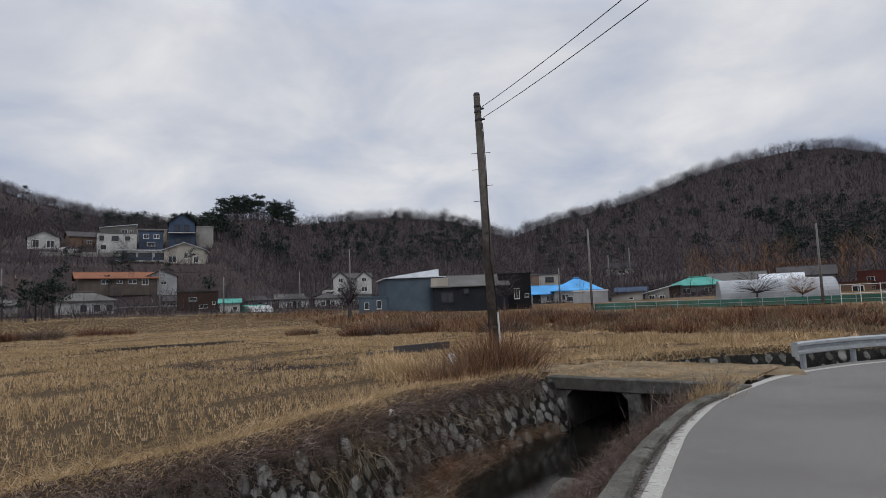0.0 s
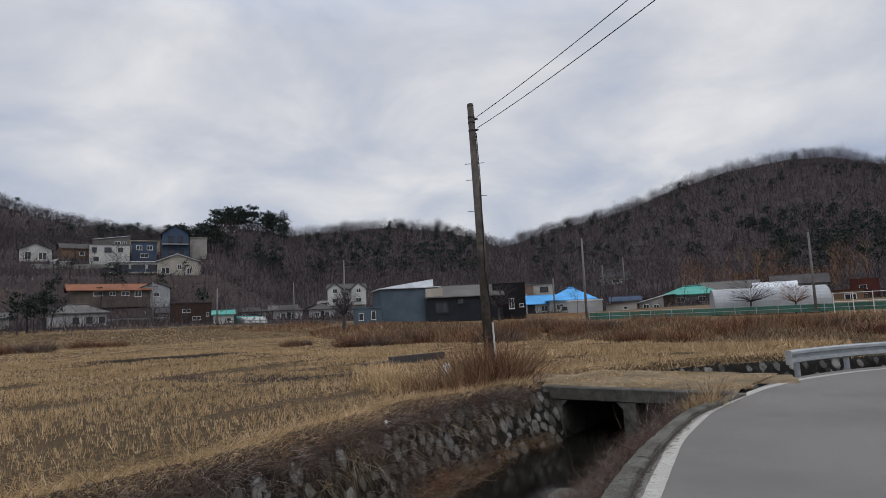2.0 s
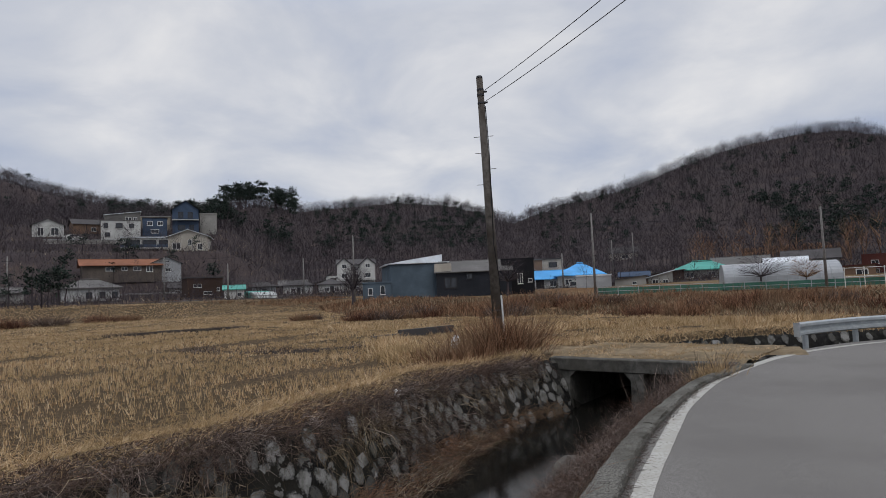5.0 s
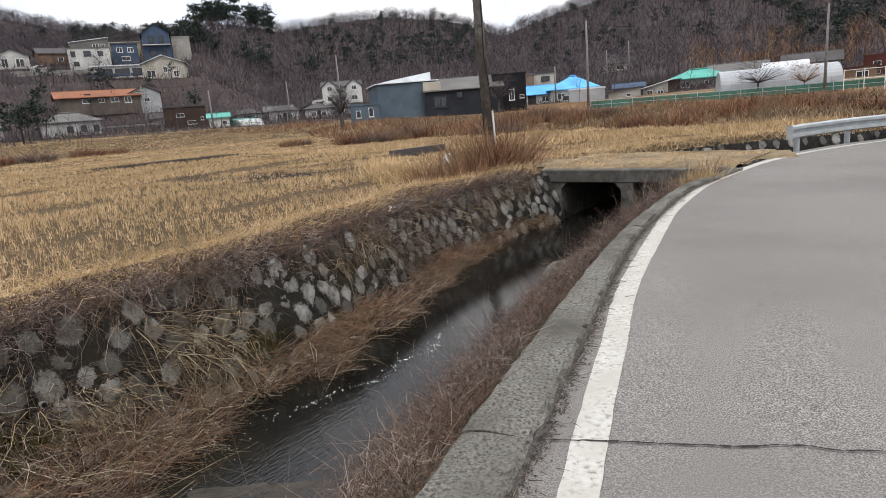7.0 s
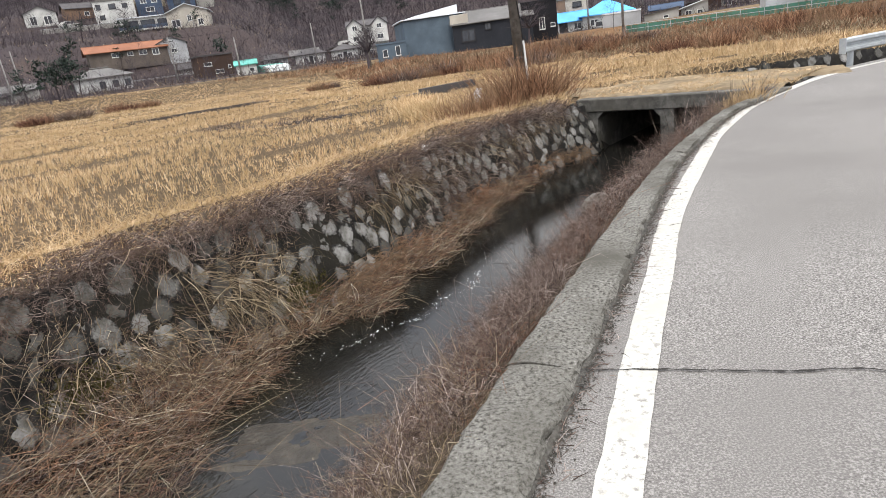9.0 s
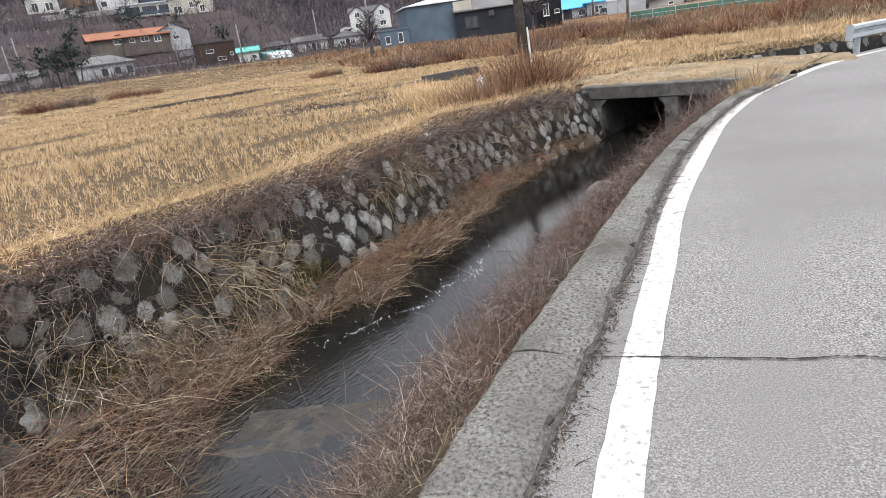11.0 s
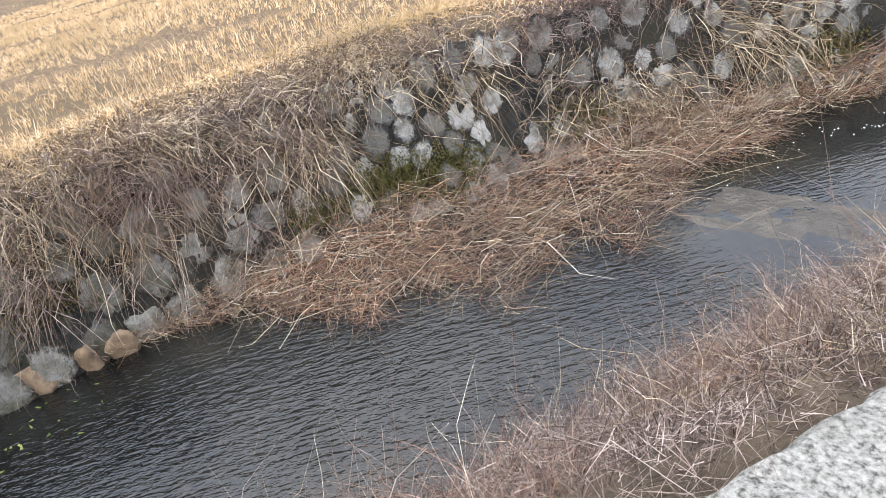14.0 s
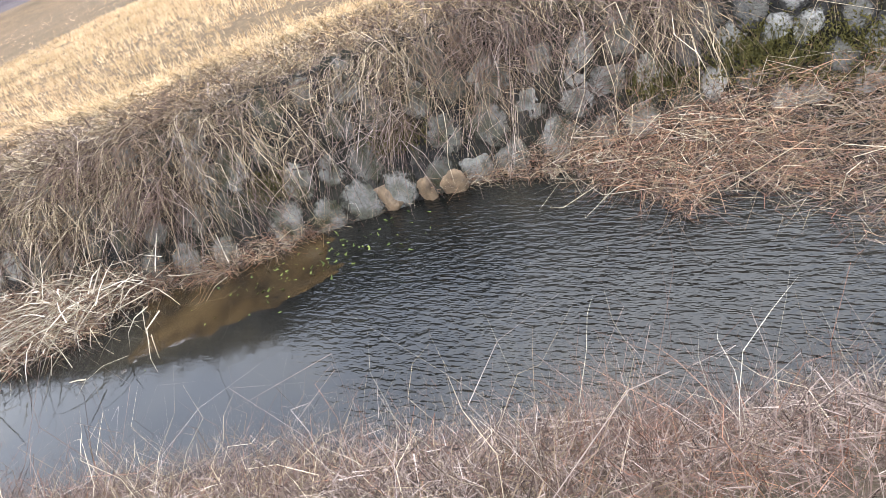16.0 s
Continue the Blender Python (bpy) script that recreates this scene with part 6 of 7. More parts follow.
def wall_weeds():
    rng = np.random.default_rng(60)
    line, s, nrm = wall_frame()
    ys = line[:, 1]
    s_of = lambda yv: np.interp(yv, ys, s)
    u0, u1 = s_of(-8), s[-1]
    # crest grass
    n = 26000
    u = u0 + (u1 - u0) * rng.random(n)
    off = rng.normal(1.35, 0.5, n).clip(0.3, 3.0)
    x, y, nx, ny = on_wall(u, off, line, s, nrm)
    z = np.maximum(height(x, y), -0.16)
    way = np.c_[-nx * 0.5 + rng.normal(0, 0.55, n), -ny * 0.5 + rng.normal(0, 0.55, n), rng.uniform(0.3, 1.1, n)]
    tagged(strands("crest_grass", np.c_[x, y, z], way, rng.uniform(0.12, 0.4, n), rng.uniform(0.004, 0.009, n), rng.uniform(0.2, 0.7, n), STRAW, 3, 61), "thick straw-coloured grass along the top of the stream wall", "dry grass", kind="stuff")
    # tangled weeds over the edge, in bunches
    def bunches(name, count, per, lo, hi, mat, seed, off0, zt, lng, label, out=0.55, wid=(0.004, 0.0105), spread=0.2, drp=(0.8, 1.5), up=0.25):
        g = np.random.default_rng(seed)
        c = np.concatenate([s_of(lo) + (s_of(hi) - s_of(lo)) * g.random(count)])
        cu = np.repeat(c, per) + g.normal(0, spread, count * per)
        n = len(cu)
        cz = np.repeat(g.uniform(*zt, count), per) + g.normal(0, 0.06, n)
        x, y, nx, ny = on_wall(cu, 0 * cu, line, s, nrm)
        bed = water_level(x, y)
        t = np.clip(cz, 0, 1.15)
        z = bed + (-0.1 - bed) * t
        o = off0 - 0.357 * (-0.1 - z)
        x, y = x + nx * o, y + ny * o
        lean = np.repeat(g.normal(0, 0.5, count), per)
        way = np.c_[-nx * out - ny * lean, -ny * out + nx * lean, np.full(n, up)] + g.normal(0, 0.28, (n, 3))
        L = np.repeat(g.uniform(*lng, count), per) * g.uniform(0.5, 1.15, n)
        tagged(strands(name, np.c_[x, y, z], way, L, g.uniform(*wid, n), g.uniform(*drp, n), mat, 4, seed, 0.38), label, "dry weeds", kind="stuff")
    bunches("edge_weeds", 90, 70, -8, 3.8, DRY, 162, 0.06, (0.82, 1.1), (0.22, 0.5), "pale dry weeds along the wall's edge", 0.45, drp=(0.3, 1.0), up=0.5)
    bunches("edge_weeds", 45, 70, -8, 3.8, BRUSH, 163, 0.06, (0.82, 1.1), (0.22, 0.5), "grey-brown weeds along the wall's edge", 0.45, drp=(0.3, 1.0), up=0.5)
    bunches("edge_weeds", 150, 84, 3.8, 14.4, BRUSH, 62, 0.06, (0.82, 1.1), (0.22, 0.5), "grey-brown tangled weeds along the wall's edge", 0.45, drp=(0.3, 1.0), up=0.5)
    bunches("hanging_grass", 96, 60, -8, 3.0, DRY, 63, 0.0, (0.5, 1.05), (0.3, 0.8), "long dry grass hanging down the stone wall", 0.35, drp=(0.75, 1.1), up=0.05)
    bunches("hanging_grass", 34, 40, 3.6, 14.0, DRY, 64, 0.0, (0.7, 1.05), (0.3, 0.75), "dry grass hanging over the upper stones", 0.4, drp=(0.8, 1.2), up=0.1)
    bunches("hanging_weeds", 76, 60, -8, 3.0, BRUSH, 65, 0.0, (0.35, 1.0), (0.4, 0.9), "brown weed stems hanging on the wall", 0.4, drp=(0.6, 1.0), up=0.1)
    bunches("hanging_weeds", 12, 45, 5.6, 7.2, DRY, 66, 0.0, (0.3, 0.8), (0.5, 0.9), "straw weeds trailing over the wall stones", 0.5, drp=(0.6, 1.0), up=0.1)
    bunches("hanging_weeds", 26, 45, 9.2, 12.8, BRUSH, 67, 0.0, (0.2, 0.7), (0.3, 0.6), "brown weeds growing between the wall stones", 0.5, drp=(0.5, 1.0), up=0.3)
    bunches("foot_weeds", 40, 60, 7.0, 14.2, RUST, 68, 0.02, (0.02, 0.18), (0.3, 0.6), "rusty weeds at the foot of the wall", 0.8, drp=(0.3, 0.8), up=0.4)
    for seed, n, lo, hi, o0, o1, mat, ln, lb in ((73, 11000, -8, 3.8, -0.05, 0.7, BRUSH, (0.15, 0.5), "grey-brown weeds matted over the bank above the wall"), (74, 24000, -8, 3.8, -0.05, 1.1, DRY, (0.2, 0.5), "dry grass matted over the bank above the wall"), (75, 19000, 5.2, 14.5, 0.02, 0.9, BRUSH, (0.12, 0.3), "dark weeds along the top of the stone wall"), (174, 21000, -8, 3.8, 0.1, 2.3, STRAW, (0.12, 0.3), "straw-yellow grass at the edge of the field"), (175, 6000, 3.8, 14.5, 0.5, 1.6, STRAW, (0.1, 0.25), "straw-yellow grass behind the wall top"), (76, 7000, 3.8, 14.5, 0.05, 0.9, RUST, (0.1, 0.28), "rusty weeds along the top of the stone wall")):
        g = np.random.default_rng(seed)
        u = s_of(lo) + (s_of(hi) - s_of(lo)) * g.random(n)
        off = g.uniform(o0, o1, n)
        x, y, nx, ny = on_wall(u, off, line, s, nrm)
        hump = np.array([0.75 + 0.8 * noise.noise(Vector((a * 1.1, b * 1.1, 7))) for a, b in zip(x, y)]).clip(0.25, 1.4)
        way = np.c_[-nx * 0.75, -ny * 0.75, np.full(n, 0.45)] + g.normal(0, 0.5, (n, 3))
        tagged(strands("crest_weeds", np.c_[x, y, np.maximum(height(x, y), -0.15)], way, g.uniform(*ln, n) * hump, g.uniform(0.004, 0.0095, n), g.uniform(0.4, 1.3, n), mat, 3, seed, 0.3), lb, "dry weeds", kind="stuff")
    bunches("hanging_weeds", 16, 26, 4.8, 6.4, DRY, 160, 0.0, (0.15, 0.55), (0.4, 0.85), "straw stems trailing down the lower wall", 0.5, drp=(0.5, 1.0), up=0.15)
    bunches("hanging_weeds", 18, 28, 4.6, 6.6, BRUSH, 161, 0.0, (0.15, 0.7), (0.3, 0.7), "brown stems trailing down the lower wall", 0.5, drp=(0.5, 1.0), up=0.15)
    # beds of fallen weeds at the foot
    pile_y = [-9, -3.2, -2.4, -1.4, -0.66, -0.16, 1.08, 1.57, 2.5, 3.2, 4.3, 4.75, 5.35, 5.94, 6.54, 6.94, 7.35, 8.0, 8.65, 10, 14]
    pile_w = [1.3, 1.0, 0.4, 0.5, 0.12, 0.05, 0.25, 0.65, 1.25, 1.6, 1.68, 1.65, 1.3, 0.95, 0.42, 0.62, 0.75, 0.62, 0.6, 0.55, 0.25]
    for seed, n, mat, nm, lb, ln in ((70, 7500, RUST, "weed_bed", "bed of rust-brown fallen weeds at the water's edge", (0.2, 0.55)), (170, 6500, RUSSET, "weed_bed", "dark russet stems in the bed of fallen weeds", (0.2, 0.5)), (71, 8000, DRY, "weed_bed", "pale matted dry grass at the water's edge", (0.35, 0.9)), (72, 12500, BRUSH, "weed_bed", "dark matted stems at the water's edge", (0.2, 0.5)), (79, 900, PALE, "weed_bed", "bleached stems lying over the weed bed", (0.4, 0.9))):
        g = np.random.default_rng(seed)
        u = s_of(-8) + (s_of(12.5) - s_of(-8)) * g.random(n)
        yy = np.interp(u, s, ys)
        w = np.interp(yy, pile_y, pile_w) * (1 + 0.18 * np.sin(u * 4.1) + 0.1 * np.sin(u * 9.7))
        f = g.random(n)
        x, y, nx, ny = on_wall(u, -0.45 - (w - 0.1) * f, line, s, nrm)
        z = water_level(x, y) + 0.02 + (0.5 * (1 - f) ** 1.3 + 0.08) * np.clip(w, 0.15, 0.6) * g.random(n)
        lean = g.normal(-0.5, 0.8, n)
        way = np.c_[-nx * 0.5 - ny * lean, -ny * 0.5 + nx * lean, g.uniform(0.0, 1.1, n)]
        keep = g.random(n) < np.clip(w * 1.2, 0.04, 1)
        L = g.uniform(*ln, n) * np.clip(w, 0.5, 1)
        tagged(strands(nm, np.c_[x, y, z][keep], way[keep], L[keep], g.uniform(0.0025, 0.006, n)[keep], g.uniform(0.3, 0.8, n)[keep], mat, 4, seed, 0.6), lb, "dry weeds", kind="stuff")
    # broken reeds over the still pool
    g = np.random.default_rng(77)
    n = 420
    u = s_of(-3.6) + g.normal(0, 0.8, n)
    x, y, nx, ny = on_wall(u, -0.5 - np.abs(g.normal(0, 0.5, n)), line, s, nrm)
    way = np.c_[-nx * 0.4 + g.normal(0, 0.8, n), -ny * 0.4 + g.normal(0, 0.8, n), g.uniform(0.0, 1.0, n)]
    tagged(strands("broken_reeds", np.c_[x, y, water_level(x, y) + g.uniform(0, 0.4, n)], way, g.uniform(0.35, 0.9, n), g.uniform(0.005, 0.016, n), g.uniform(0, 0.8, n), PALE, 3, 78), "pale broken reeds leaning over the still pool", "reeds", kind="stuff")


wall_weeds()


def near_bank_brush():
    line = KERB_LINE
    s = np.r_[0, np.cumsum(np.linalg.norm(np.diff(line, axis=0), axis=1))]
    nrm = normals_of(line)
    s_of = lambda yv: np.interp(yv, line[:, 1], s)

    def tangle(name, seed, count, per, lo, hi, o0, o1, ln, mat, label, wid, up=0.9, flat=0.7, drp=(0.1, 0.7), kink=0.55):
        g = np.random.default_rng(seed)
        c, co = s_of(lo) + (s_of(hi) - s_of(lo)) * g.random(count), g.uniform(o0, o1, count)
        u, o = np.repeat(c, per) + g.normal(0, 0.13, count * per), np.repeat(co, per) + g.normal(0, 0.1, count * per)
        o = np.clip(o, 0.03, 1.75)
        n = len(u)
        x, y = np.interp(u, s, line[:, 0]) + np.interp(u, s, nrm[:, 0]) * o, np.interp(u, s, line[:, 1]) + np.interp(u, s, nrm[:, 1]) * o
        z = height(x, y)
        z = np.maximum(z, water_level(x, y) - 0.02)
        lean = np.repeat(g.normal(0, 0.35, (count, 2)), per, 0)
        way = np.c_[lean + g.normal(0, flat, (n, 2)), np.full(n, up)]
        L = np.repeat(g.uniform(*ln, count), per) * g.uniform(0.4, 1.1, n)
        # lower where the brush meets the kerb, so that its tips stay near the kerb's top
        L = np.minimum(L, 0.25 + (0.12 - z) * 0.8)
        tagged(strands(name, np.c_[x, y, z], way, L, g.uniform(*wid, n), g.uniform(*drp, n), mat, 4, seed, kink), label, "brush", kind="stuff")

    tangle("bank_brush", 80, 560, 62, -5, 12.0, 0.1, 1.45, (0.2, 0.5), BRUSH, "grey-brown tangled brush on the near stream bank", (0.0015, 0.0036), kink=0.85)
    tangle("bank_brush", 81, 230, 50, -5, 12.0, 0.15, 1.5, (0.2, 0.48), RUSSET, "reddish dry weeds among the bank brush", (0.0014, 0.0034), kink=0.85)
    tangle("bank_grass", 82, 120, 55, -5, 3.2, 0.1, 1.3, (0.25, 0.6), DRY, "pale dry grass on the near stream bank", (0.0016, 0.004), flat=0.9)
    # fine twigs that fill the brush
    g = np.random.default_rng(99)
    n = 95000
    u, o = s_of(-5) + (s_of(12.0) - s_of(-5)) * g.random(n) ** 0.8, g.uniform(0.05, 1.5, n)
    x, y = np.interp(u, s, line[:, 0]) + np.interp(u, s, nrm[:, 0]) * o, np.interp(u, s, line[:, 1]) + np.interp(u, s, nrm[:, 1]) * o
    hump = np.array([0.5 + 0.9 * noise.noise(Vector((a * 1.6, b * 1.6, 5))) for a, b in zip(x, y)]).clip(0.12, 1)
    z = np.maximum(height(x, y), water_level(x, y)) + g.random(n) * 0.42 * hump
    tagged(strands("bank_twigs", np.c_[x, y, np.minimum(z, 0.12)], g.normal(0, 1, (n, 3)), g.uniform(0.04, 0.15, n), g.uniform(0.0015, 0.004, n), 0.1, BRUSH, 2, 98, 0.4), "fine grey-brown twigs of the bank brush", "brush", kind="stuff")
    tangle("tall_stalks", 83, 20, 4, -1.6, 2.2, 0.5, 1.35, (0.7, 1.15), PALE, "tall pale stalks standing over the bank brush", (0.0015, 0.0035), 1.5, 0.3, (0.1, 0.6), kink=0.1)
    # litter of stems along the kerb's back
    g = np.random.default_rng(84)
    n = 2600
    u, o = s_of(-2) + (s_of(11) - s_of(-2)) * g.random(n), -np.abs(g.normal(0.02, 0.05, n))
    o = o - kerb_width(np.interp(u, s, line[:, 1]))
    x, y = np.interp(u, s, line[:, 0]) + np.interp(u, s, nrm[:, 0]) * o, np.interp(u, s, line[:, 1]) + np.interp(u, s, nrm[:, 1]) * o
    tagged(strands("kerb_litter", np.c_[x, y, np.full(n, 0.004)], np.c_[g.normal(0, 1, (n, 2)), g.uniform(0.05, 0.5, n)], g.uniform(0.03, 0.13, n), g.uniform(0.002, 0.005, n), 0.25, BRUSH, 3, 85), "dry stems and dirt caught behind the kerb", "plant litter", kind="stuff")
    n = 6000
    u, o = s_of(-2) + (s_of(11) - s_of(-2)) * g.random(n), -0.005 - np.abs(g.normal(0.0, 0.03, n))
    o = o - kerb_width(np.interp(u, s, line[:, 1]))
    x, y = np.interp(u, s, line[:, 0]) + np.interp(u, s, nrm[:, 0]) * o, np.interp(u, s, line[:, 1]) + np.interp(u, s, nrm[:, 1]) * o
    q = g.uniform(0.003, 0.009, n)
    tet = np.array([(1, 0, 0), (-0.5, 0.87, 0), (-0.5, -0.87, 0), (0, 0, 0.8)])
    v = (np.c_[x, y, np.full(n, 0.006)][:, None] + tet[None] * q[:, None, None]).reshape(-1, 3)
    f = (np.arange(n)[:, None, None] * 4 + np.array([(0, 1, 3), (1, 2, 3), (2, 0, 3)])[None]).reshape(-1, 3)
    tagged(raw("kerb_grit", v, f, [GRIT]), "grey grit gathered behind the kerb", "grit", kind="stuff")
    u = np.linspace(s_of(-3), s_of(11.5), 420)
    wide = kerb_width(np.interp(u, s, line[:, 1]))
    inn, out_ = 0.015 - wide, -0.004 - wide - np.abs(g.normal(0, 0.009, 420)) - 0.008 * np.sin(u * 2.3) ** 2
    bx, by, mx, my = (np.interp(u, s, q_) for q_ in (line[:, 0], line[:, 1], nrm[:, 0], nrm[:, 1]))
    v = np.stack([np.c_[bx + mx * inn, by + my * inn, np.full(420, 0.016)], np.c_[bx + mx * out_, by + my * out_, np.full(420, 0.0045)]], 1).reshape(-1, 3)
    f = [(2 * i, 2 * i + 1, 2 * i + 3, 2 * i + 2) for i in range(419)]
    tagged(raw("kerb_dirt", v, f, [GRIT]), "grey dirt packed along the back of the kerb", "dirt", kind="structure")
    # sprays beside the culvert and the bush under the pole
    for seed, x0, y0, sx, n, ln, mat, nm, lb in ((86, 4.3, 11.6, 0.3, 420, (0.3, 0.9), BRUSH, "shrub", "bare twiggy shrub beside the culvert"), (87, 4.5, 11.15, 0.2, 900, (0.2, 0.5), STRAW, "grass_tuft", "straw tuft at the culvert's corner"), (88, 1.3, 16.3, 0.5, 1900, (0.6, 1.7), RUST, "bush", "large rusty-brown bush of dry stems below the utility pole"), (89, 0.2, 15.2, 0.55, 800, (0.4, 0.9), RUST, "bush", "low rusty-brown bush on the stream bank")):
        g = np.random.default_rng(seed)
        x, y = x0 + g.normal(0, sx, n), y0 + g.normal(0, sx, n)
        ob = strands(nm, np.c_[x, y, np.maximum(height(x, y), -0.5)], np.c_[(x - x0) * 0.5 + g.normal(0, 0.35, n), (y - y0) * 0.4 + g.normal(0, 0.35, n), np.ones(n)], g.uniform(*ln, n), 0.009 if y0 < 12 else 0.013, 0.15, mat, 4, seed)
        tagged(ob, lb, nm.replace("_", " "))


near_bank_brush()

# ---------------------------------------------------------------- small things


def small_things():
    rng = np.random.default_rng(90)
    # the crack across the road and a patch of worn paint
    pts = curve_points([(0.3, 2.68), (0.4, 2.63), (0.71, 2.56), (1.02, 2.47), (1.23, 2.41), (1.44, 2.39), (1.59, 2.32), (1.73, 2.28), (2.4, 2.05), (3.2, 1.75)], 0.02)
    pts = pts + np.c_[rng.normal(0, 0.003, len(pts)), np.cumsum(rng.normal(0, 0.0022, len(pts)))]
    w = np.abs(rng.normal(0.0035, 0.002, len(pts))) + 0.0015
    nrm = normals_of(pts)
    dist = -side_of(pts[:, 0], pts[:, 1], ROAD_LINE)
    z = np.interp(dist, [0, 0.3, 0.9, 3.3], [0.0, 0.003, 0.01, 0.035]) + 0.009
    v = np.stack([np.c_[pts + nrm * w[:, None], z], np.c_[pts - nrm * w[:, None], z]], 1).reshape(-1, 3)
    f = [(2 * i, 2 * i + 1, 2 * i + 3, 2 * i + 2) for i in range(len(pts) - 1)]
    tagged(raw("road_crack", v, f, [plain("crack_dark", (0.03, 0.028, 0.026), 0.95)]), "thin dark crack running across the asphalt", "road crack", kind="structure")
    # foam flecks on the water
    n = 240
    t = rng.random(n)
    path = curve_points([(-1.75, 5.95), (-1.3, 6.33), (-1.05, 6.46), (-0.9, 6.5), (-0.78, 6.72), (-0.72, 6.94), (-0.5, 7.12), (-0.28, 7.3), (-0.22, 7.8)], 0.02)
    loose = curve_points([(-3.0, 4.4), (-2.6, 5.1), (-2.0, 5.7), (-1.3, 6.4), (-0.4, 7.4), (0.1, 8.6)], 0.05)
    i, li = (t * (len(path) - 1)).astype(int), (t * (len(loose) - 1)).astype(int)
    inline = rng.random(n) < 0.6
    p = np.where(inline[:, None], path[i] + rng.normal(0, 0.022, (n, 2)), loose[li] + rng.normal(0, 0.17, (n, 2)))
    q = np.where(inline, rng.uniform(0.0025, 0.009, n), rng.uniform(0.0025, 0.008, n)) * np.where(np.sin(t * 40) > -0.55, 1, 0.35)
    hexa = np.array([(math.cos(k * math.pi / 3), math.sin(k * math.pi / 3)) for k in range(6)])
    ring = p[:, None] + hexa[None] * (q[:, None, None] * rng.uniform(0.6, 1.3, (n, 6, 1)))
    zl = water_level(p[:, 0], p[:, 1]) + 0.006
    v = np.concatenate([np.concatenate([ring, np.repeat(zl[:, None, None], 6, 1)], 2), np.c_[p, zl + 0.004][:, None]], 1).reshape(-1, 3)
    f = (np.arange(n)[:, None, None] * 7 + np.array([(k, (k + 1) % 6, 6) for k in range(6)])[None]).reshape(-1, 3)
    tagged(raw("foam_flecks", v, f, [FOAM]), "white foam flecks drifting on the stream", "foam", kind="stuff")
    # drain pipe in the wall
    line, s, nrm = wall_frame()
    u = np.interp(5.35, line[:, 1], s)
    px, py, nx, ny = on_wall(np.array([u]), np.array([-0.357 * 0.65 + 0.2]), line, s, nrm)
    base = empty("drain_pipe", pose(px[0], py[0], -0.75, 0, 0, math.degrees(math.atan2(ny[0], nx[0])) - 90), "small plastic drain pipe set in the stone wall", "pipe")
    bm = bmesh.new()
    rod(bm, (-0.0, -0.25, 0), (0, 0.2, 0.02), 0.032, n=14)
    part("tube", bm, plain("grey_pipe", (0.2, 0.2, 0.19), 0.6), base)
    # solid near-black plug, its colour standing for the shade inside the tube
    part("bore", rod(bmesh.new(), (0, -0.256, -0.001), (0, -0.2, 0), 0.025, n=14), plain("painted_bore_shade", (0.01, 0.01, 0.01), 0.9), base)
    # white block on the wall's edge
    bm = boxed(-0.1, 0.1, -0.08, 0.08, -0.12, 0.06, bevel=0.03)
    ob = part("white_block", bm, plain("white_plastic", (0.75, 0.75, 0.73), 0.5))
    ob.matrix_world = pose(-0.95, 10.75, -0.04, 8, 12, 30) @ Matrix.Scale(0.65, 4)
    tagged(ob, "small white block lying on the wall's grassy edge", "block")
    # plastic bag in the grass
    bm = bmesh.new()
    bmesh.ops.create_icosphere(bm, subdivisions=3, radius=0.3)
    for v in bm.verts:
        k = noise.noise(v.co * 6) * 0.16
        v.co = Vector((v.co.x * 0.7, v.co.y * 0.6, max(-0.25, v.co.z * 1.15))) * (1 + k * 2)
    ob = part("plastic_bag", bm, plain("white_bag", (0.6, 0.62, 0.64), 0.4), smooth=False)
    ob.matrix_world = pose(0.15, 18.6, 0.12) @ Matrix.Scale(0.62, 4)
    tagged(ob, "crumpled white plastic bag caught in the weeds", "bag")
    bm = bmesh.new()
    bmesh.ops.create_icosphere(bm, subdivisions=2, radius=0.42)
    for v in bm.verts:
        v.co = Vector((v.co.x * 1.25, v.co.y * 0.8, v.co.z * 0.45)) * (1 + 0.35 * noise.noise(v.co * 2.4))
    ob = part("concrete_chunk", bm, KERB)
    ob.matrix_world = pose(1.75, 9.5, -1.08, 12, -14, 40) @ Matrix.Scale(0.7, 4)
    tagged(ob, "pale broken concrete lump half buried in the bank brush", "concrete")
    # concrete sills of the field ditch
    for a, b, hh in (((-2.1, 25.4), (0.1, 27.6), 0.32), ((-2.9, 22.8), (-1.9, 24.0), 0.28)):
        a, b = Vector((*a, 0)), Vector((*b, 0))
        ob = part("ditch_sill", boxed(0, (b - a).length, -0.1, 0.1, -0.35, hh, bevel=0.015), SLATE)
        ob.matrix_world = Matrix.Translation(a + Vector((0, 0, -0.15))) @ Matrix.Rotation(math.atan2((b - a).y, (b - a).x), 4, "Z")
        tagged(ob, "dark low concrete sill at the field ditch", "ditch sill")
    # ochre stones at the wall's foot
    for x, y, k in ((-5.95, -0.3, 0.5), (-5.72, 0.2, 0.34), (-5.6, 0.5, 0.3), (-1.75, 7.6, 0.36), (-1.5, 8.0, 0.34), (-1.9, 7.3, 0.36), (-1.05, 8.75, 0.32), (-1.3, 8.35, 0.3)):
        me = STONES[rng.integers(len(STONES))].copy()
        me.materials.clear(); me.materials.append(OCHRE)
        ob = new("foot_stone", me)
        ob.matrix_world = Matrix.Translation((x, y, water_level(x, y) + 0.06)) @ Matrix.Rotation(rng.uniform(0.6, 1.2), 4, "Z") @ Matrix.Rotation(rng.uniform(-0.5, 0.5), 4, "Y") @ Matrix.Diagonal((k, k, k * 0.85, 1))
        tagged(ob, "wet ochre stone at the foot of the wall", "stone", "foot stones")
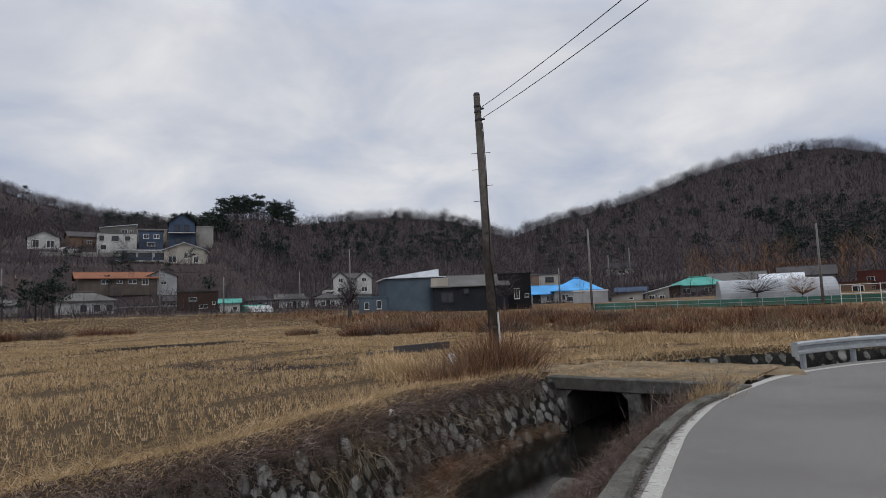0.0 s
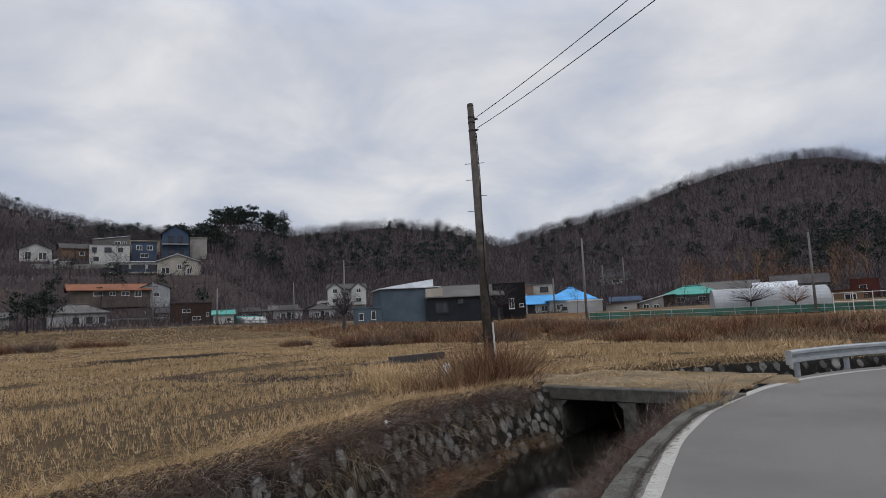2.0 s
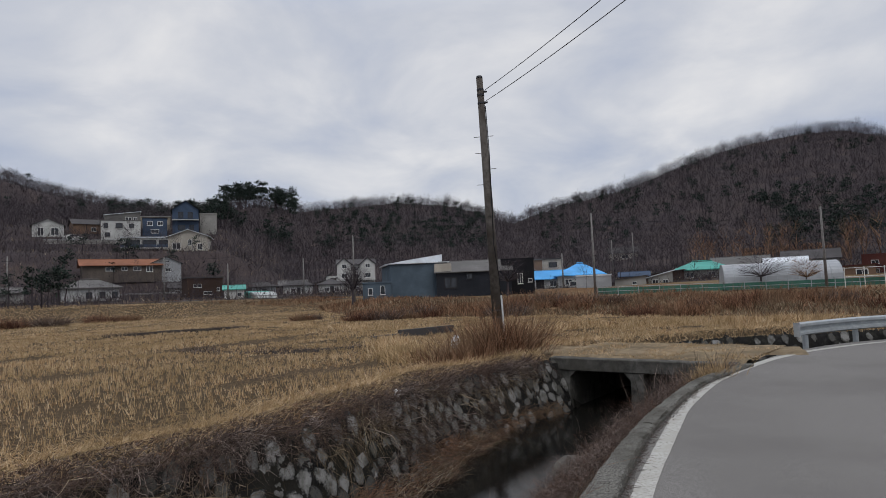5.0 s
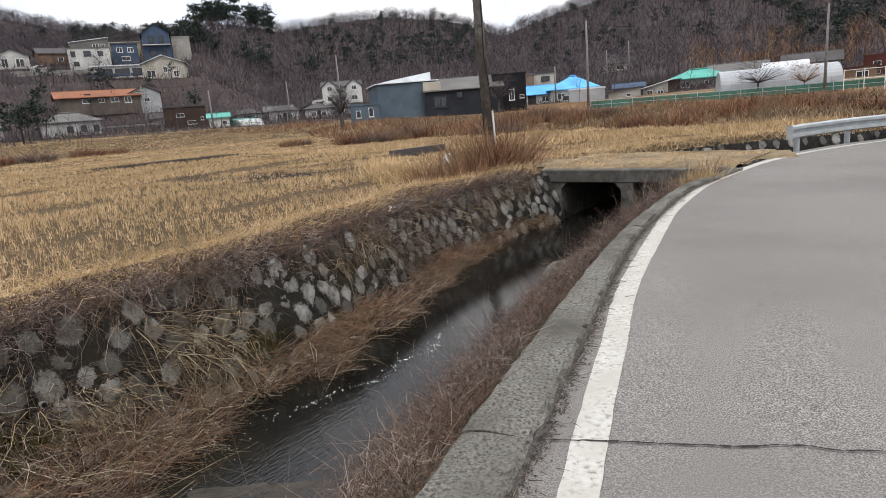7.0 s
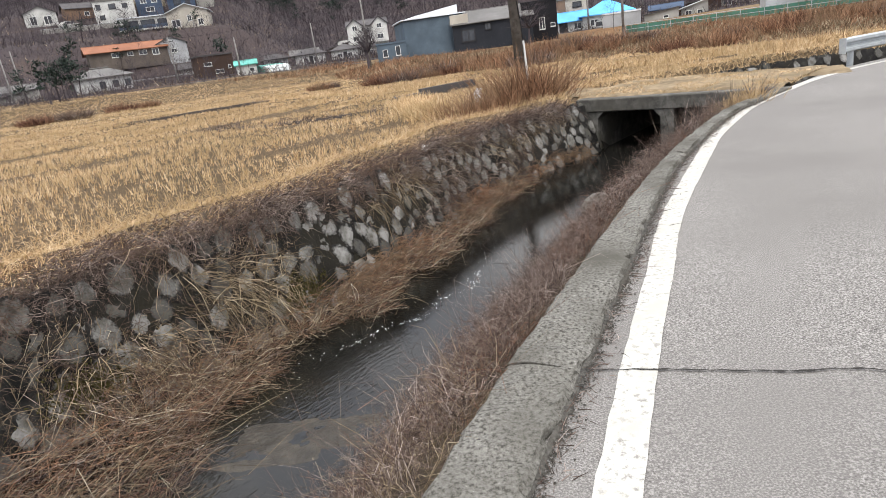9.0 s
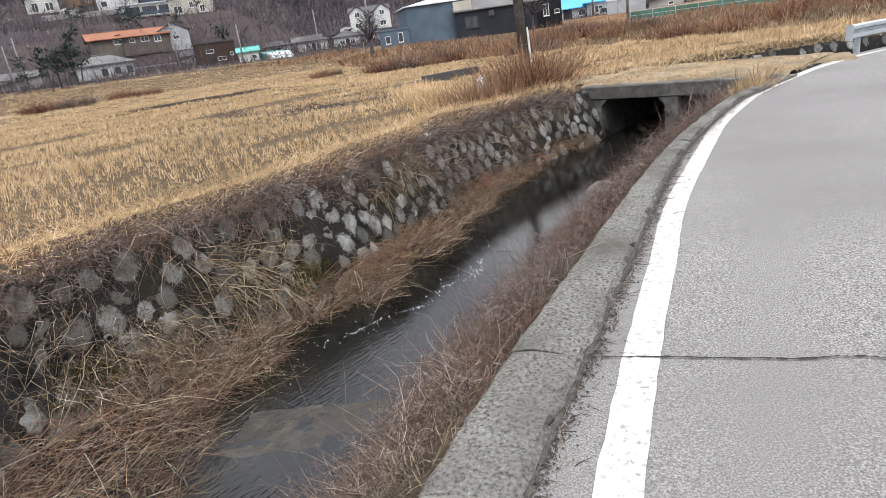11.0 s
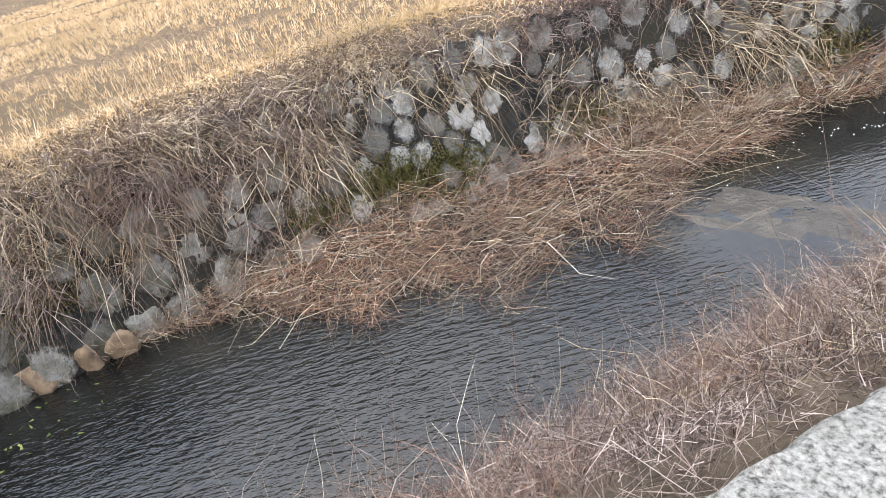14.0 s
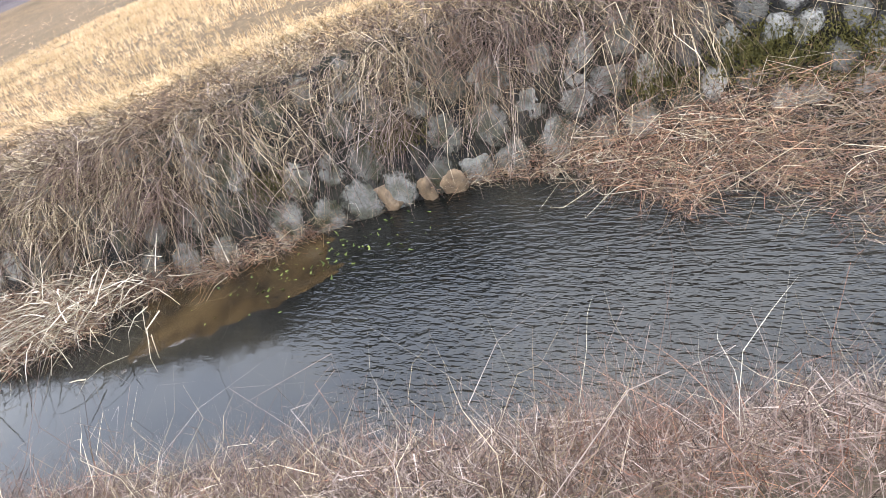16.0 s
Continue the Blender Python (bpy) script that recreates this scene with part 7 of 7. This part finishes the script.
    # moss cushions low on the wall
    line, s, nrm = wall_frame()
    for yv, t, k in ((3.6, 0.3, 0.3), (3.9, 0.22, 0.24), (3.3, 0.34, 0.2), (5.2, 0.3, 0.2), (0.2, 0.45, 0.14), (-1.2, 0.4, 0.16), (2.6, 0.3, 0.15), (7.1, 0.25, 0.2)):
        u = np.interp(yv, line[:, 1], s)
        bed = float(water_level(0, yv))
        z = bed + (-0.1 - bed) * t
        x, y, nx, ny = on_wall(np.array([u]), np.array([-0.357 * (-0.1 - z) + 0.0]), line, s, nrm)
        n = 1500
        pu = rng.normal(0, k, n)
        pz = rng.normal(0, k * 0.5, n)
        xx, yy, nx, ny = on_wall(u + pu, -0.357 * (-0.1 - (z + pz)) - 0.012, line, s, nrm)
        ob = strands("moss_patch", np.c_[xx, yy, z + pz], np.c_[-nx, -ny, np.zeros(n)] + rng.normal(0, 0.6, (n, 3)), rng.uniform(0.02, 0.06, n), 0.02, 0.3, MOSS, 2, int(yv * 10) + 200)
        tagged(ob, "yellow-green moss on the wall's wet foot", "moss", kind="stuff")
    n = 120
    p = np.array([-5.4, -0.9]) + rng.normal(0, 1, (n, 2)) * [0.25, 0.5]
    tagged(strands("water_weed", np.c_[p, water_level(p[:, 0], p[:, 1]) + 0.004], rng.normal(0, 1, (n, 3)) * [1, 1, 0.25] + [0, 0, 0.12], rng.uniform(0.02, 0.06, n), 0.022, 0.0, WEED, 2, 95), "green weed floating at the stream's edge", "water weed", kind="stuff")


small_things()

# ---------------------------------------------------------------- the wall's stones, last
_line, _s, _n = wall_frame()
_so = lambda yv: float(np.interp(yv, _line[:, 1], _s))
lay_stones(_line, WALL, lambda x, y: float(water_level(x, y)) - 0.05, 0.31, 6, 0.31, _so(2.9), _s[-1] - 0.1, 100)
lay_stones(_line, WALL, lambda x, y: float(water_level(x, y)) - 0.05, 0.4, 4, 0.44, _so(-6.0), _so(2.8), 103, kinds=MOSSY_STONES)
_ul = UPPER_LINE
_us = float(np.sum(np.linalg.norm(np.diff(_ul, axis=0), axis=1)))
lay_stones(_ul, WALL_UP, lambda x, y: -1.1, 0.5, 3, 0.36, 1.5, min(_us, 22), 101, 0.4, -0.18)
